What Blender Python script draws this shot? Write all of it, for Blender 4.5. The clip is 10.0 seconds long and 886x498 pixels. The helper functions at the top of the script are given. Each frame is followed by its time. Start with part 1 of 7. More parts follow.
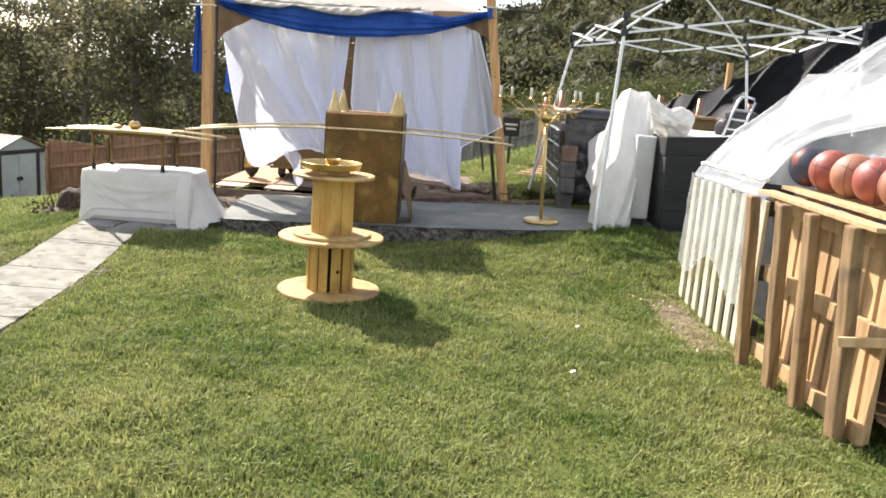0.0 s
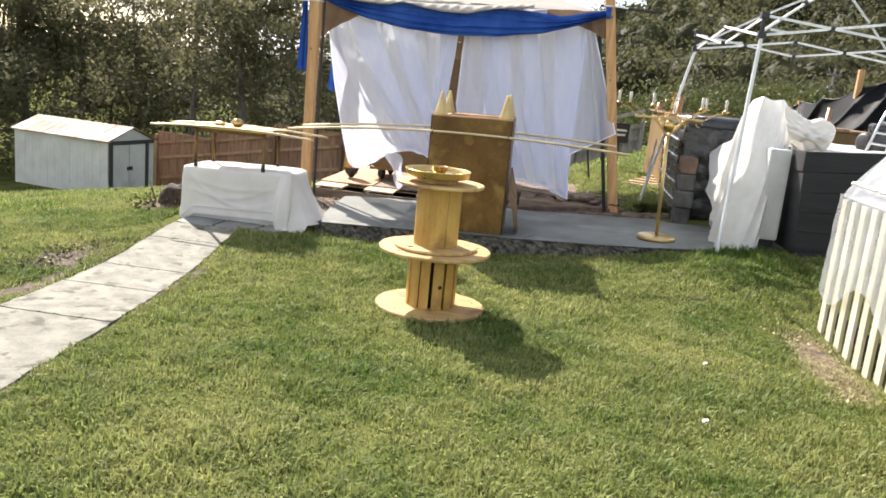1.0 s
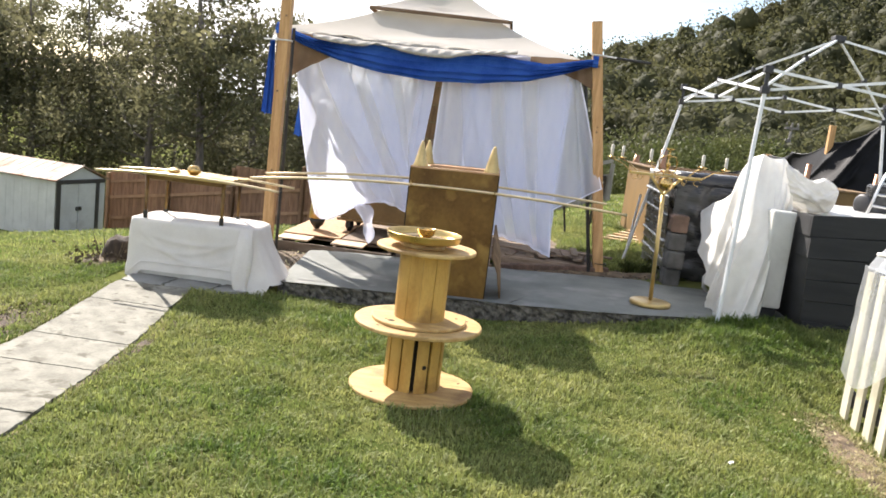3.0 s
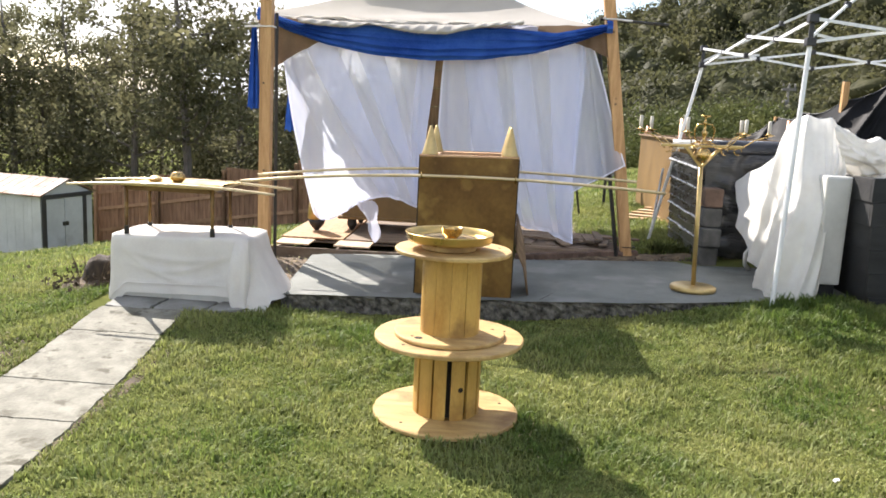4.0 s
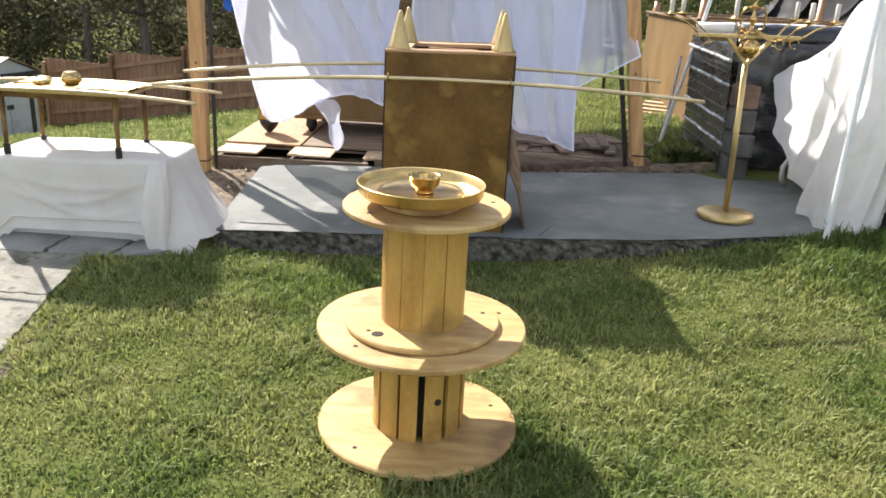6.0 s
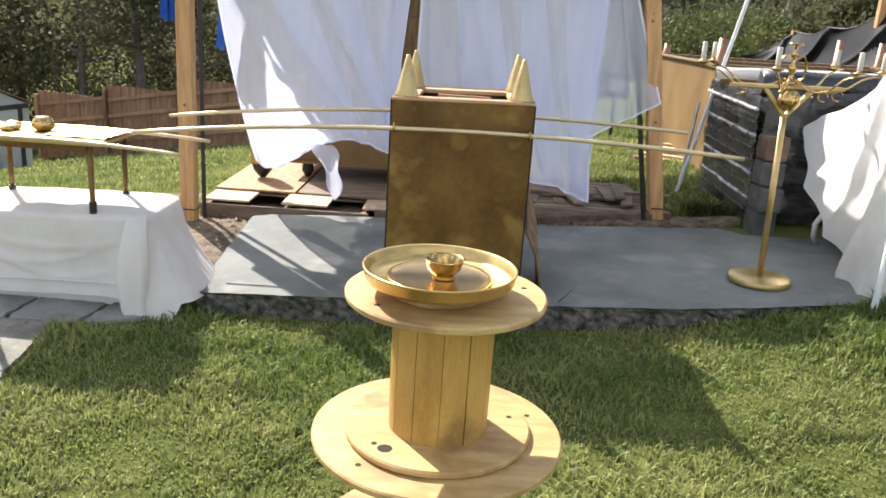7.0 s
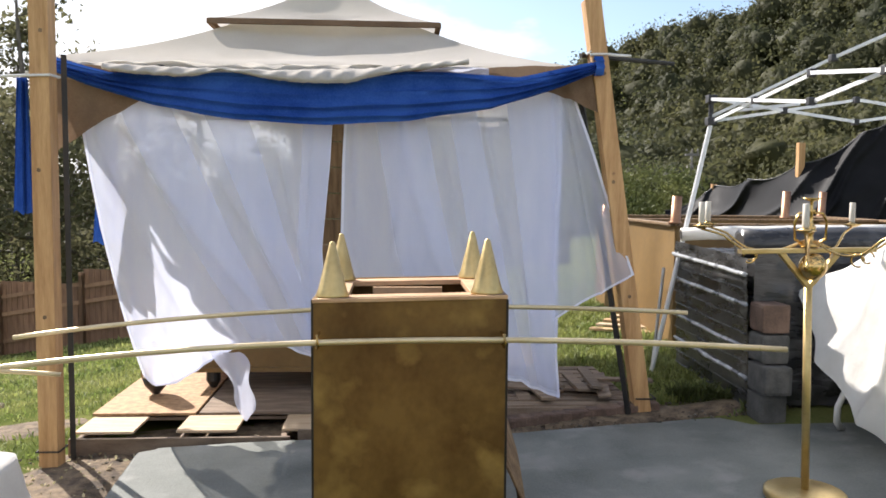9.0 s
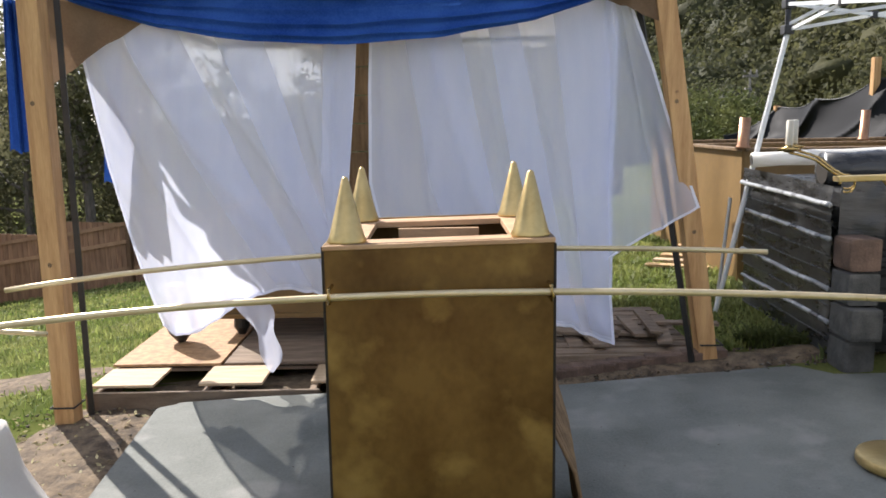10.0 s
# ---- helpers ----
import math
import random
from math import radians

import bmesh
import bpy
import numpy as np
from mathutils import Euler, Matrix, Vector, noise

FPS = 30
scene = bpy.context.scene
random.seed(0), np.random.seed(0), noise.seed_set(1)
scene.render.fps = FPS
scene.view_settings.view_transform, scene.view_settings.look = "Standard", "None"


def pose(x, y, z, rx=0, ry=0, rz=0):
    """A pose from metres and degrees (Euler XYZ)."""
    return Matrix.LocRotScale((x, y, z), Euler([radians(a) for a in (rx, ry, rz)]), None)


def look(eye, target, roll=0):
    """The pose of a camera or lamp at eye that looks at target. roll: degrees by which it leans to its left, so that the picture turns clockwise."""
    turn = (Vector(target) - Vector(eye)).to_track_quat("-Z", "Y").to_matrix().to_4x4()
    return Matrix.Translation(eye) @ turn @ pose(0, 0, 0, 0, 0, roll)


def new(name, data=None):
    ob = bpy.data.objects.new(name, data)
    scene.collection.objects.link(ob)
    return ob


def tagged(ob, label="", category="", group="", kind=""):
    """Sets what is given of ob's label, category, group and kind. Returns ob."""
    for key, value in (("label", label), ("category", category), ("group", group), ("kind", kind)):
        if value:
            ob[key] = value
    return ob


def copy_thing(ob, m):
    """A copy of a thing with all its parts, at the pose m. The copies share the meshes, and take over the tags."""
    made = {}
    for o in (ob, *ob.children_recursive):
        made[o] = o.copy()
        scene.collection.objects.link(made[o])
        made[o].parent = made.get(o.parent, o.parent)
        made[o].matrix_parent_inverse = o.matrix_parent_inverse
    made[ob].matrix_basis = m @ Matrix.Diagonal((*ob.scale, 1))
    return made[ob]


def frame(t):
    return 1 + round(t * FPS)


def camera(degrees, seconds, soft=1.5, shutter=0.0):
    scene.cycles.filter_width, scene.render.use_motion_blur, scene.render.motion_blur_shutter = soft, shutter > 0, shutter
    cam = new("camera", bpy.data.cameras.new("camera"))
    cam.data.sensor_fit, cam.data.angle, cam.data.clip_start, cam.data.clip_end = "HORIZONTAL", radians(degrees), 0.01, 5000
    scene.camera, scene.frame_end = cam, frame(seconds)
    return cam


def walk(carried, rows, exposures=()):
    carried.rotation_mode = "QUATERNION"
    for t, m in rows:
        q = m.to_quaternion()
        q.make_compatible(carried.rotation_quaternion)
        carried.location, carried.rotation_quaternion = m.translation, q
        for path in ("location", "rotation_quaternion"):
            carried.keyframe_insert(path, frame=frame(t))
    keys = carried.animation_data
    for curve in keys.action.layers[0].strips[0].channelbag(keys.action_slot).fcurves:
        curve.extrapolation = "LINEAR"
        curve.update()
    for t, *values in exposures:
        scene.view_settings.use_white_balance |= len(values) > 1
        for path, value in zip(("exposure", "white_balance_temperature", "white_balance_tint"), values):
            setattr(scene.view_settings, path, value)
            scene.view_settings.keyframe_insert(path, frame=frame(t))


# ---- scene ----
cam = camera(58.53, 10.0, soft=1.7)
PATH = [
    (0.0, -0.028, -0.003, 1.504, 0.672, -11.59, -4.216),
    (0.5, -0.169, 0.262, 1.547, 4.204, -12.5, -9.555),
    (1.0, -0.176, 0.417, 1.513, 7.588, -12.191, -5.385),
    (1.5, -0.031, 0.618, 1.501, 6.869, -11.646, 2.599),
    (2.0, -0.024, 0.724, 1.544, 6.442, -11.158, 4.625),
    (2.5, -0.23, 0.886, 1.539, 3.352, -9.831, -3.456),
    (3.0, -0.422, 1.037, 1.541, 4.703, -8.851, -6.763),
    (3.2, -0.473, 1.134, 1.499, 6.091, -9.431, -6.0),
    (4.3, -0.723, 1.904, 1.502, 3.631, -10.159, -1.678),
    (4.5, -0.783, 2.045, 1.564, 4.763, -11.787, -1.63),
    (5.0, -0.729, 2.264, 1.581, 2.727, -12.066, -0.789),
    (5.2, -0.658, 2.408, 1.559, 1.964, -12.666, 0.544),
    (6.3, -0.674, 3.014, 1.582, 2.806, -19.777, -4.363),
    (6.5, -0.725, 3.105, 1.6, 2.785, -16.998, -4.818),
    (7.0, -0.764, 3.33, 1.59, 2.247, -16.325, -3.623),
    (7.5, -0.765, 3.681, 1.585, 0.385, -12.321, 2.104),
    (8.0, -0.786, 3.874, 1.609, 1.388, -8.84, 0.038),
    (8.5, -0.898, 4.097, 1.618, -3.703, -6.002, -3.685),
    (9.0, -0.861, 4.382, 1.591, -3.742, -4.155, -0.471),
    (9.5, -0.76, 4.674, 1.59, -0.46, -4.226, 2.641),
    (10.0, -0.789, 4.84, 1.566, -0.385, -9.069, 0.898),
]
walk(cam, [(t, pose(x, y, z, 90 + pitch, roll, yaw)) for t, x, y, z, yaw, pitch, roll in PATH],
     [(t, stops, kelvin, 13) for t, stops, kelvin in ((0.0, 1.22, 6560), (2.0, 1.27, 6580), (3.0, 1.24, 6540), (5.0, 1.18, 6430), (6.5, 1.18, 6400), (7.5, 1.16, 6390), (8.5, 1.02, 6390), (9.5, 0.90, 6370), (10.0, 0.86, 6310))])

# ---- world, sun, exposure ----
SUN_FROM = Vector((-0.82, 1.07, 1.15)).normalized()
world = bpy.data.worlds.new("sky_world")
scene.world = world
world.use_nodes = True
wn, wl = world.node_tree.nodes, world.node_tree.links
wn.clear()
w_out = wn.new("ShaderNodeOutputWorld")
w_bg = wn.new("ShaderNodeBackground")
w_sky = wn.new("ShaderNodeTexSky")
w_sky.sky_type, w_sky.sun_disc = "NISHITA", False
w_sky.sun_elevation = math.asin(SUN_FROM.z)
w_sky.sun_rotation = math.atan2(SUN_FROM.x, SUN_FROM.y)
w_tc = wn.new("ShaderNodeTexCoord")
w_map = wn.new("ShaderNodeMapping")
w_map.inputs["Scale"].default_value = (1.0, 1.0, 2.6)
w_map.inputs["Location"].default_value = (0.0, 0.55, 0.9)
w_noise = wn.new("ShaderNodeTexNoise")
w_noise.inputs["Scale"].default_value = 2.1
w_noise.inputs["Detail"].default_value = 7.0
w_noise.inputs["Roughness"].default_value = 0.55
w_ramp = wn.new("ShaderNodeValToRGB")
w_ramp.color_ramp.elements[0].position, w_ramp.color_ramp.elements[1].position = 0.47, 0.60
w_mix = wn.new("ShaderNodeMix")
w_mix.data_type = "RGBA"
w_mix.inputs[7].default_value = (8.4, 8.4, 8.5, 1)
wl.new(w_tc.outputs["Generated"], w_map.inputs["Vector"])
wl.new(w_map.outputs["Vector"], w_noise.inputs["Vector"])
wl.new(w_noise.outputs["Fac"], w_ramp.inputs["Fac"])
wl.new(w_ramp.outputs["Color"], w_mix.inputs[0])
wl.new(w_sky.outputs["Color"], w_mix.inputs[6])
wl.new(w_mix.outputs[2], w_bg.inputs["Color"])
w_bg.inputs["Strength"].default_value = 0.10
wl.new(w_bg.outputs["Background"], w_out.inputs["Surface"])

sun_data = bpy.data.lights.new("sun", "SUN")
sun_data.energy, sun_data.angle, sun_data.color = 5.0, radians(0.55), (1.0, 0.942, 0.86)
sun = new("sun", sun_data)
sun.matrix_world = look((-20, 30, 30), Vector((-20, 30, 30)) - SUN_FROM)


# ---- materials ----
def material(name, a, b, rough=0.6, metal=0.0, scale=6.0, detail=5.0, bump=0.15, fine=60.0, stretch=(1, 1, 1),
             spots=None, spot_scale=2.0, spot_edge=(0.55, 0.68), rand=0.0, island=0.0, rough_var=0.12, coords="Object"):
    """A surface whose colour wanders between a and b at a large and a fine scale, with fine relief; spots is a stain colour."""
    m = bpy.data.materials.new(name)
    m.use_nodes = True
    n, l = m.node_tree.nodes, m.node_tree.links
    p = n["Principled BSDF"]
    tc = n.new("ShaderNodeTexCoord")
    mp = n.new("ShaderNodeMapping")
    mp.inputs["Scale"].default_value = stretch
    l.new(tc.outputs[coords], mp.inputs["Vector"])
    big = n.new("ShaderNodeTexNoise")
    big.inputs["Scale"].default_value, big.inputs["Detail"].default_value = scale, detail
    small = n.new("ShaderNodeTexNoise")
    small.inputs["Scale"].default_value, small.inputs["Detail"].default_value = fine, 3.0
    for t in (big, small):
        l.new(mp.outputs["Vector"], t.inputs["Vector"])
    add = n.new("ShaderNodeMath")
    add.operation = "MULTIPLY_ADD"
    add.inputs[1].default_value, add.inputs[2].default_value = 0.35, -0.17
    l.new(small.outputs["Fac"], add.inputs[0])
    fac = n.new("ShaderNodeMath")
    fac.operation = "ADD"
    l.new(big.outputs["Fac"], fac.inputs[0])
    l.new(add.outputs[0], fac.inputs[1])
    ramp = n.new("ShaderNodeValToRGB")
    ramp.color_ramp.elements[0].position, ramp.color_ramp.elements[1].position = 0.33, 0.67
    ramp.color_ramp.elements[0].color, ramp.color_ramp.elements[1].color = (*a, 1), (*b, 1)
    l.new(fac.outputs[0], ramp.inputs["Fac"])
    col = ramp.outputs["Color"]
    if spots:
        sn = n.new("ShaderNodeTexNoise")
        sn.inputs["Scale"].default_value, sn.inputs["Detail"].default_value = spot_scale, 6.0
        l.new(tc.outputs[coords], sn.inputs["Vector"])
        sr = n.new("ShaderNodeValToRGB")
        sr.color_ramp.elements[0].position, sr.color_ramp.elements[1].position = spot_edge
        l.new(sn.outputs["Fac"], sr.inputs["Fac"])
        mx = n.new("ShaderNodeMix")
        mx.data_type = "RGBA"
        mx.inputs[7].default_value = (*spots, 1)
        l.new(sr.outputs["Color"], mx.inputs[0])
        l.new(col, mx.inputs[6])
        col = mx.outputs[2]
    if rand or island:
        src = n.new("ShaderNodeObjectInfo").outputs["Random"] if rand else n.new("ShaderNodeNewGeometry").outputs["Random Per Island"]
        amt = rand or island
        mr = n.new("ShaderNodeMapRange")
        mr.inputs[3].default_value, mr.inputs[4].default_value = 1 - amt, 1 + amt
        l.new(src, mr.inputs[0])
        hs = n.new("ShaderNodeHueSaturation")
        l.new(mr.outputs[0], hs.inputs["Value"])
        l.new(col, hs.inputs["Color"])
        col = hs.outputs["Color"]
    l.new(col, p.inputs["Base Color"])
    rr = n.new("ShaderNodeMapRange")
    rr.inputs[3].default_value, rr.inputs[4].default_value = max(rough - rough_var, 0.03), min(rough + rough_var, 1)
    l.new(fac.outputs[0], rr.inputs[0])
    l.new(rr.outputs[0], p.inputs["Roughness"])
    p.inputs["Metallic"].default_value = metal
    if bump:
        bp = n.new("ShaderNodeBump")
        bp.inputs["Strength"].default_value, bp.inputs["Distance"].default_value = bump, 0.01
        l.new(fac.outputs[0], bp.inputs["Height"])
        l.new(bp.outputs["Normal"], p.inputs["Normal"])
    return m


def sheer(name, a, b, through_light=0.5, clear=0.1, scale=3.0, rough=0.8, bump=0.1, fine=90.0, stretch=(1, 1, 1), gloss=0.0):
    """Cloth, film or leaf that lets light through: diffuse, translucent and a little clear."""
    m = material(name, a, b, rough=rough, scale=scale, bump=bump, fine=fine, stretch=stretch)
    n, l = m.node_tree.nodes, m.node_tree.links
    p, out = n["Principled BSDF"], n["Material Output"]
    p.inputs["Specular IOR Level"].default_value = gloss
    tr = n.new("ShaderNodeBsdfTranslucent")
    col = p.inputs["Base Color"].links[0].from_socket
    l.new(col, tr.inputs["Color"])
    m1 = n.new("ShaderNodeMixShader")
    m1.inputs[0].default_value = through_light
    l.new(p.outputs[0], m1.inputs[1])
    l.new(tr.outputs[0], m1.inputs[2])
    last = m1
    if clear:
        tp = n.new("ShaderNodeBsdfTransparent")
        m2 = n.new("ShaderNodeMixShader")
        m2.inputs[0].default_value = clear
        l.new(m1.outputs[0], m2.inputs[1])
        l.new(tp.outputs[0], m2.inputs[2])
        last = m2
    l.new(last.outputs[0], out.inputs["Surface"])
    return m


def leafy(name, a, b, scale, through_light=0.35, island=0.35):
    m = material(name, a, b, rough=0.6, scale=scale, fine=scale * 8, bump=0, island=island)
    n, l = m.node_tree.nodes, m.node_tree.links
    p, out = n["Principled BSDF"], n["Material Output"]
    p.inputs["Specular IOR Level"].default_value = 0.12
    tr = n.new("ShaderNodeBsdfTranslucent")
    l.new(p.inputs["Base Color"].links[0].from_socket, tr.inputs["Color"])
    mx = n.new("ShaderNodeMixShader")
    mx.inputs[0].default_value = through_light
    l.new(p.outputs[0], mx.inputs[1])
    l.new(tr.outputs[0], mx.inputs[2])
    l.new(mx.outputs[0], out.inputs["Surface"])
    return m


M_SOIL = material("lawn_soil", (0.062, 0.080, 0.022), (0.135, 0.140, 0.048), rough=1.0, scale=1.6, fine=55, bump=0.8,
                  spots=(0.19, 0.16, 0.085), spot_scale=0.9, spot_edge=(0.60, 0.76))
M_SOIL.node_tree.nodes["Principled BSDF"].inputs["Specular IOR Level"].default_value = 0.0
M_BLADE = leafy("grass_blade", (0.118, 0.180, 0.034), (0.335, 0.345, 0.118), 1.1, 0.42, 0.36)
M_BLADE.node_tree.nodes["Principled BSDF"].inputs["Specular IOR Level"].default_value = 0.4
M_DRY = leafy("dry_grass_blade", (0.36, 0.32, 0.17), (0.50, 0.45, 0.27), 2.0, 0.3, 0.3)
M_MULCH = material("bare_mulch", (0.055, 0.038, 0.024), (0.205, 0.150, 0.092), rough=1.0, scale=16, fine=90, bump=1.0)
M_SLAB = material("slate_grey_slab", (0.108, 0.116, 0.101), (0.196, 0.203, 0.182), rough=0.85, scale=2.6, detail=9, fine=95, bump=0.6,
                  spots=(0.265, 0.26, 0.238), spot_scale=3.6, spot_edge=(0.57, 0.78))
M_SLABEDGE = material("broken_slab_edge", (0.016, 0.015, 0.012), (0.18, 0.168, 0.142), rough=0.95, scale=24, detail=9, fine=160, bump=1.0)
M_FLAG = material("pale_flagstone", (0.135, 0.127, 0.096), (0.270, 0.258, 0.208), rough=0.9, scale=7, detail=11, fine=60, bump=1.0,
                  spots=(0.085, 0.077, 0.052), spot_scale=9, spot_edge=(0.56, 0.66), rand=0.10)
M_FLAGDARK = material("grey_flagstone", (0.16, 0.155, 0.135), (0.27, 0.265, 0.24), rough=0.85, scale=5, fine=60, bump=0.35, rand=0.12)
M_POST = material("treated_pine", (0.38, 0.20, 0.075), (0.58, 0.35, 0.155), rough=0.6, scale=5, fine=45, stretch=(6, 6, 0.5), bump=0.2,
                  spots=(0.17, 0.08, 0.035), spot_scale=5, spot_edge=(0.72, 0.76))
M_TIMBER = material("weathered_timber", (0.125, 0.076, 0.038), (0.26, 0.168, 0.088), rough=0.75, scale=5, fine=50, stretch=(5, 5, 0.6), bump=0.35,
                    spots=(0.10, 0.062, 0.034), spot_scale=4, spot_edge=(0.62, 0.74), rand=0.1)
M_PALLET = material("new_pallet_wood", (0.38, 0.235, 0.110), (0.58, 0.39, 0.205), rough=0.7, scale=4, fine=50, stretch=(5, 5, 0.7), bump=0.25, rand=0.14)
M_OLDPAL = material("old_pallet_wood", (0.13, 0.09, 0.06), (0.25, 0.185, 0.13), rough=0.85, scale=4, fine=50, stretch=(1, 6, 5), bump=0.4, rand=0.2)
M_PALEPLY = material("pale_deck_board", (0.40, 0.28, 0.165), (0.54, 0.41, 0.27), rough=0.75, scale=4, fine=40, stretch=(1, 6, 5), bump=0.25, rand=0.12)
M_OSB = material("orange_strand_board", (0.27, 0.145, 0.062), (0.47, 0.29, 0.145), rough=0.75, scale=22, detail=4, fine=60, bump=0.3)
M_GOLDBOX = material("mottled_gold_paint", (0.092, 0.043, 0.008), (0.182, 0.102, 0.024), rough=0.45, metal=0.4, scale=4.2, detail=9, fine=30, bump=0.08,
                     spots=(0.285, 0.178, 0.050), spot_scale=5.5, spot_edge=(0.55, 0.72), stretch=(1.0, 1, 0.85))
M_GOLD = material("satin_gold_paint", (0.46, 0.33, 0.13), (0.60, 0.45, 0.20), rough=0.36, metal=0.75, scale=7, fine=60, bump=0.05)
M_DISH = material("warm_gold_enamel", (0.50, 0.34, 0.115), (0.64, 0.46, 0.175), rough=0.3, metal=0.85, scale=7, fine=60, bump=0.05)
M_BRASS = material("polished_brass", (0.47, 0.30, 0.105), (0.61, 0.42, 0.17), rough=0.2, metal=1.0, scale=6, fine=40, bump=0.02, rough_var=0.08)
M_SPOOL = material("gold_tinted_spool_wood", (0.35, 0.195, 0.042), (0.52, 0.325, 0.082), rough=0.5, scale=4, fine=55, stretch=(3, 3, 0.8), bump=0.25,
                   spots=(0.21, 0.115, 0.034), spot_scale=5, spot_edge=(0.56, 0.70), rand=0.13)
M_SPOOLTOP = material("gold_tinted_flange", (0.40, 0.245, 0.082), (0.58, 0.40, 0.160), rough=0.55, scale=4, fine=55, stretch=(1, 6, 1), bump=0.25,
                      spots=(0.27, 0.15, 0.05), spot_scale=4.5, spot_edge=(0.54, 0.70), rand=0.08)
# near-black for seams, and for the shade inside holes and hollows
M_SEAMSHADE = material("dark_seam_and_hole_shade", (0.015, 0.012, 0.008), (0.03, 0.022, 0.015), rough=0.9)
M_SHEER = sheer("sheer_white_voile", (0.77, 0.81, 0.985), (0.83, 0.865, 0.998), 0.52, 0.19, scale=4, stretch=(3, 1, 0.5))
M_SHEERFLAP = sheer("single_layer_voile", (0.76, 0.80, 0.97), (0.82, 0.855, 0.995), 0.50, 0.42, scale=4, stretch=(3, 1, 0.5))
M_HEM = sheer("white_voile_hem", (0.82, 0.84, 0.97), (0.88, 0.90, 0.995), 0.35, 0.0, scale=4)
M_CLOTH = sheer("white_cotton_cloth", (0.76, 0.725, 0.675), (0.84, 0.81, 0.76), 0.28, 0.0, scale=5)
M_FILM = sheer("white_plastic_sheet", (0.80, 0.775, 0.715), (0.89, 0.87, 0.815), 0.26, 0.02, scale=5, rough=0.35, bump=0.55, fine=18, gloss=0.5)
M_CLEARFILM = sheer("clear_plastic_sheet", (0.70, 0.73, 0.75), (0.84, 0.86, 0.87), 0.35, 0.66, scale=5, rough=0.28, bump=0.35, fine=25, gloss=0.7)
M_HOOP = sheer("milky_plastic_sheet", (0.62, 0.64, 0.65), (0.76, 0.78, 0.78), 0.24, 0.58, scale=5, rough=0.22, bump=0.4, fine=25, gloss=0.9)
M_FALL = sheer("milky_double_plastic", (0.58, 0.60, 0.60), (0.72, 0.74, 0.73), 0.25, 0.60, scale=5, rough=0.25, bump=0.4, fine=25, gloss=0.8)
M_CANDLE = material("ivory_candle_sleeve", (0.44, 0.40, 0.33), (0.56, 0.52, 0.44), rough=0.6, scale=9, fine=60, bump=0.05)
M_BLUE = sheer("royal_blue_fabric", (0.020, 0.062, 0.27), (0.044, 0.120, 0.41), 0.2, 0.0, scale=4)
M_CANOPY = sheer("beige_canopy_fabric", (0.60, 0.565, 0.51), (0.68, 0.645, 0.59), 0.45, 0.0, scale=2)
# canopy cloth doubled, so less translucent; darker colour stands for its shaded side
M_ROLL = sheer("doubled_shaded_beige_fabric", (0.40, 0.37, 0.325), (0.50, 0.465, 0.415), 0.06, 0.0, scale=6)
M_VALANCE = sheer("tan_valance_fabric", (0.17, 0.112, 0.074), (0.25, 0.172, 0.112), 0.2, 0.0, scale=3)
M_BLACKFILM = material("black_plastic_film", (0.014, 0.014, 0.015), (0.046, 0.046, 0.047), rough=0.28, scale=3, fine=14, bump=0.7, stretch=(1, 1, 4), rough_var=0.14, spots=(0.12, 0.118, 0.115), spot_scale=4.0, spot_edge=(0.56, 0.74))
M_TARP = material("black_shade_cloth", (0.004, 0.004, 0.005), (0.010, 0.010, 0.011), rough=0.62, scale=3, fine=60, bump=0.3)
M_TARP.node_tree.nodes["Principled BSDF"].inputs["Specular IOR Level"].default_value = 0.14
M_BLACKFILM.node_tree.nodes["Principled BSDF"].inputs["Specular IOR Level"].default_value = 0.45
M_BLACKWOOD = material("black_stained_plank", (0.010, 0.010, 0.011), (0.030, 0.029, 0.029), rough=0.62, scale=3, fine=50, stretch=(0.7, 5, 6), bump=0.35, rand=0.2)
M_WHITEMETAL = material("white_painted_steel", (0.70, 0.71, 0.71), (0.82, 0.83, 0.83), rough=0.35, scale=4, fine=40, bump=0.05)
M_BLACKJOINT = material("black_nylon_joint", (0.015, 0.015, 0.017), (0.03, 0.03, 0.033), rough=0.5)
M_DARKSTEEL = material("dark_bronze_steel", (0.02, 0.019, 0.018), (0.04, 0.037, 0.033), rough=0.45, metal=0.4)
M_SHED = material("white_shed_metal", (0.47, 0.47, 0.44), (0.58, 0.58, 0.545), rough=0.5, scale=2, fine=30, bump=0.1, spots=(0.34, 0.32, 0.28), spot_scale=1.5, spot_edge=(0.60, 0.8))
M_SHEDTRIM = material("dark_shed_trim", (0.030, 0.027, 0.023), (0.055, 0.050, 0.043), rough=0.6)
M_SHEDROOF = material("rusty_shed_roof", (0.25, 0.20, 0.16), (0.40, 0.345, 0.29), rough=0.7, scale=1.2, fine=20, bump=0.1, spots=(0.25, 0.115, 0.05), spot_scale=1.6, spot_edge=(0.40, 0.56), rand=0.2)
M_FENCE = material("brown_fence_wood", (0.18, 0.092, 0.050), (0.31, 0.175, 0.10), rough=0.8, scale=3, fine=40, stretch=(4, 4, 0.6), bump=0.3, rand=0.16)
M_FENCERAIL = material("tan_fence_rail", (0.24, 0.135, 0.07), (0.37, 0.22, 0.125), rough=0.8, scale=3, fine=40, stretch=(1, 1, 0.6), bump=0.3, rand=0.12)
M_FENCEOLD = material("grey_fence_wood", (0.16, 0.145, 0.13), (0.28, 0.26, 0.24), rough=0.85, scale=3, fine=40, stretch=(4, 4, 0.6), bump=0.3, rand=0.16)
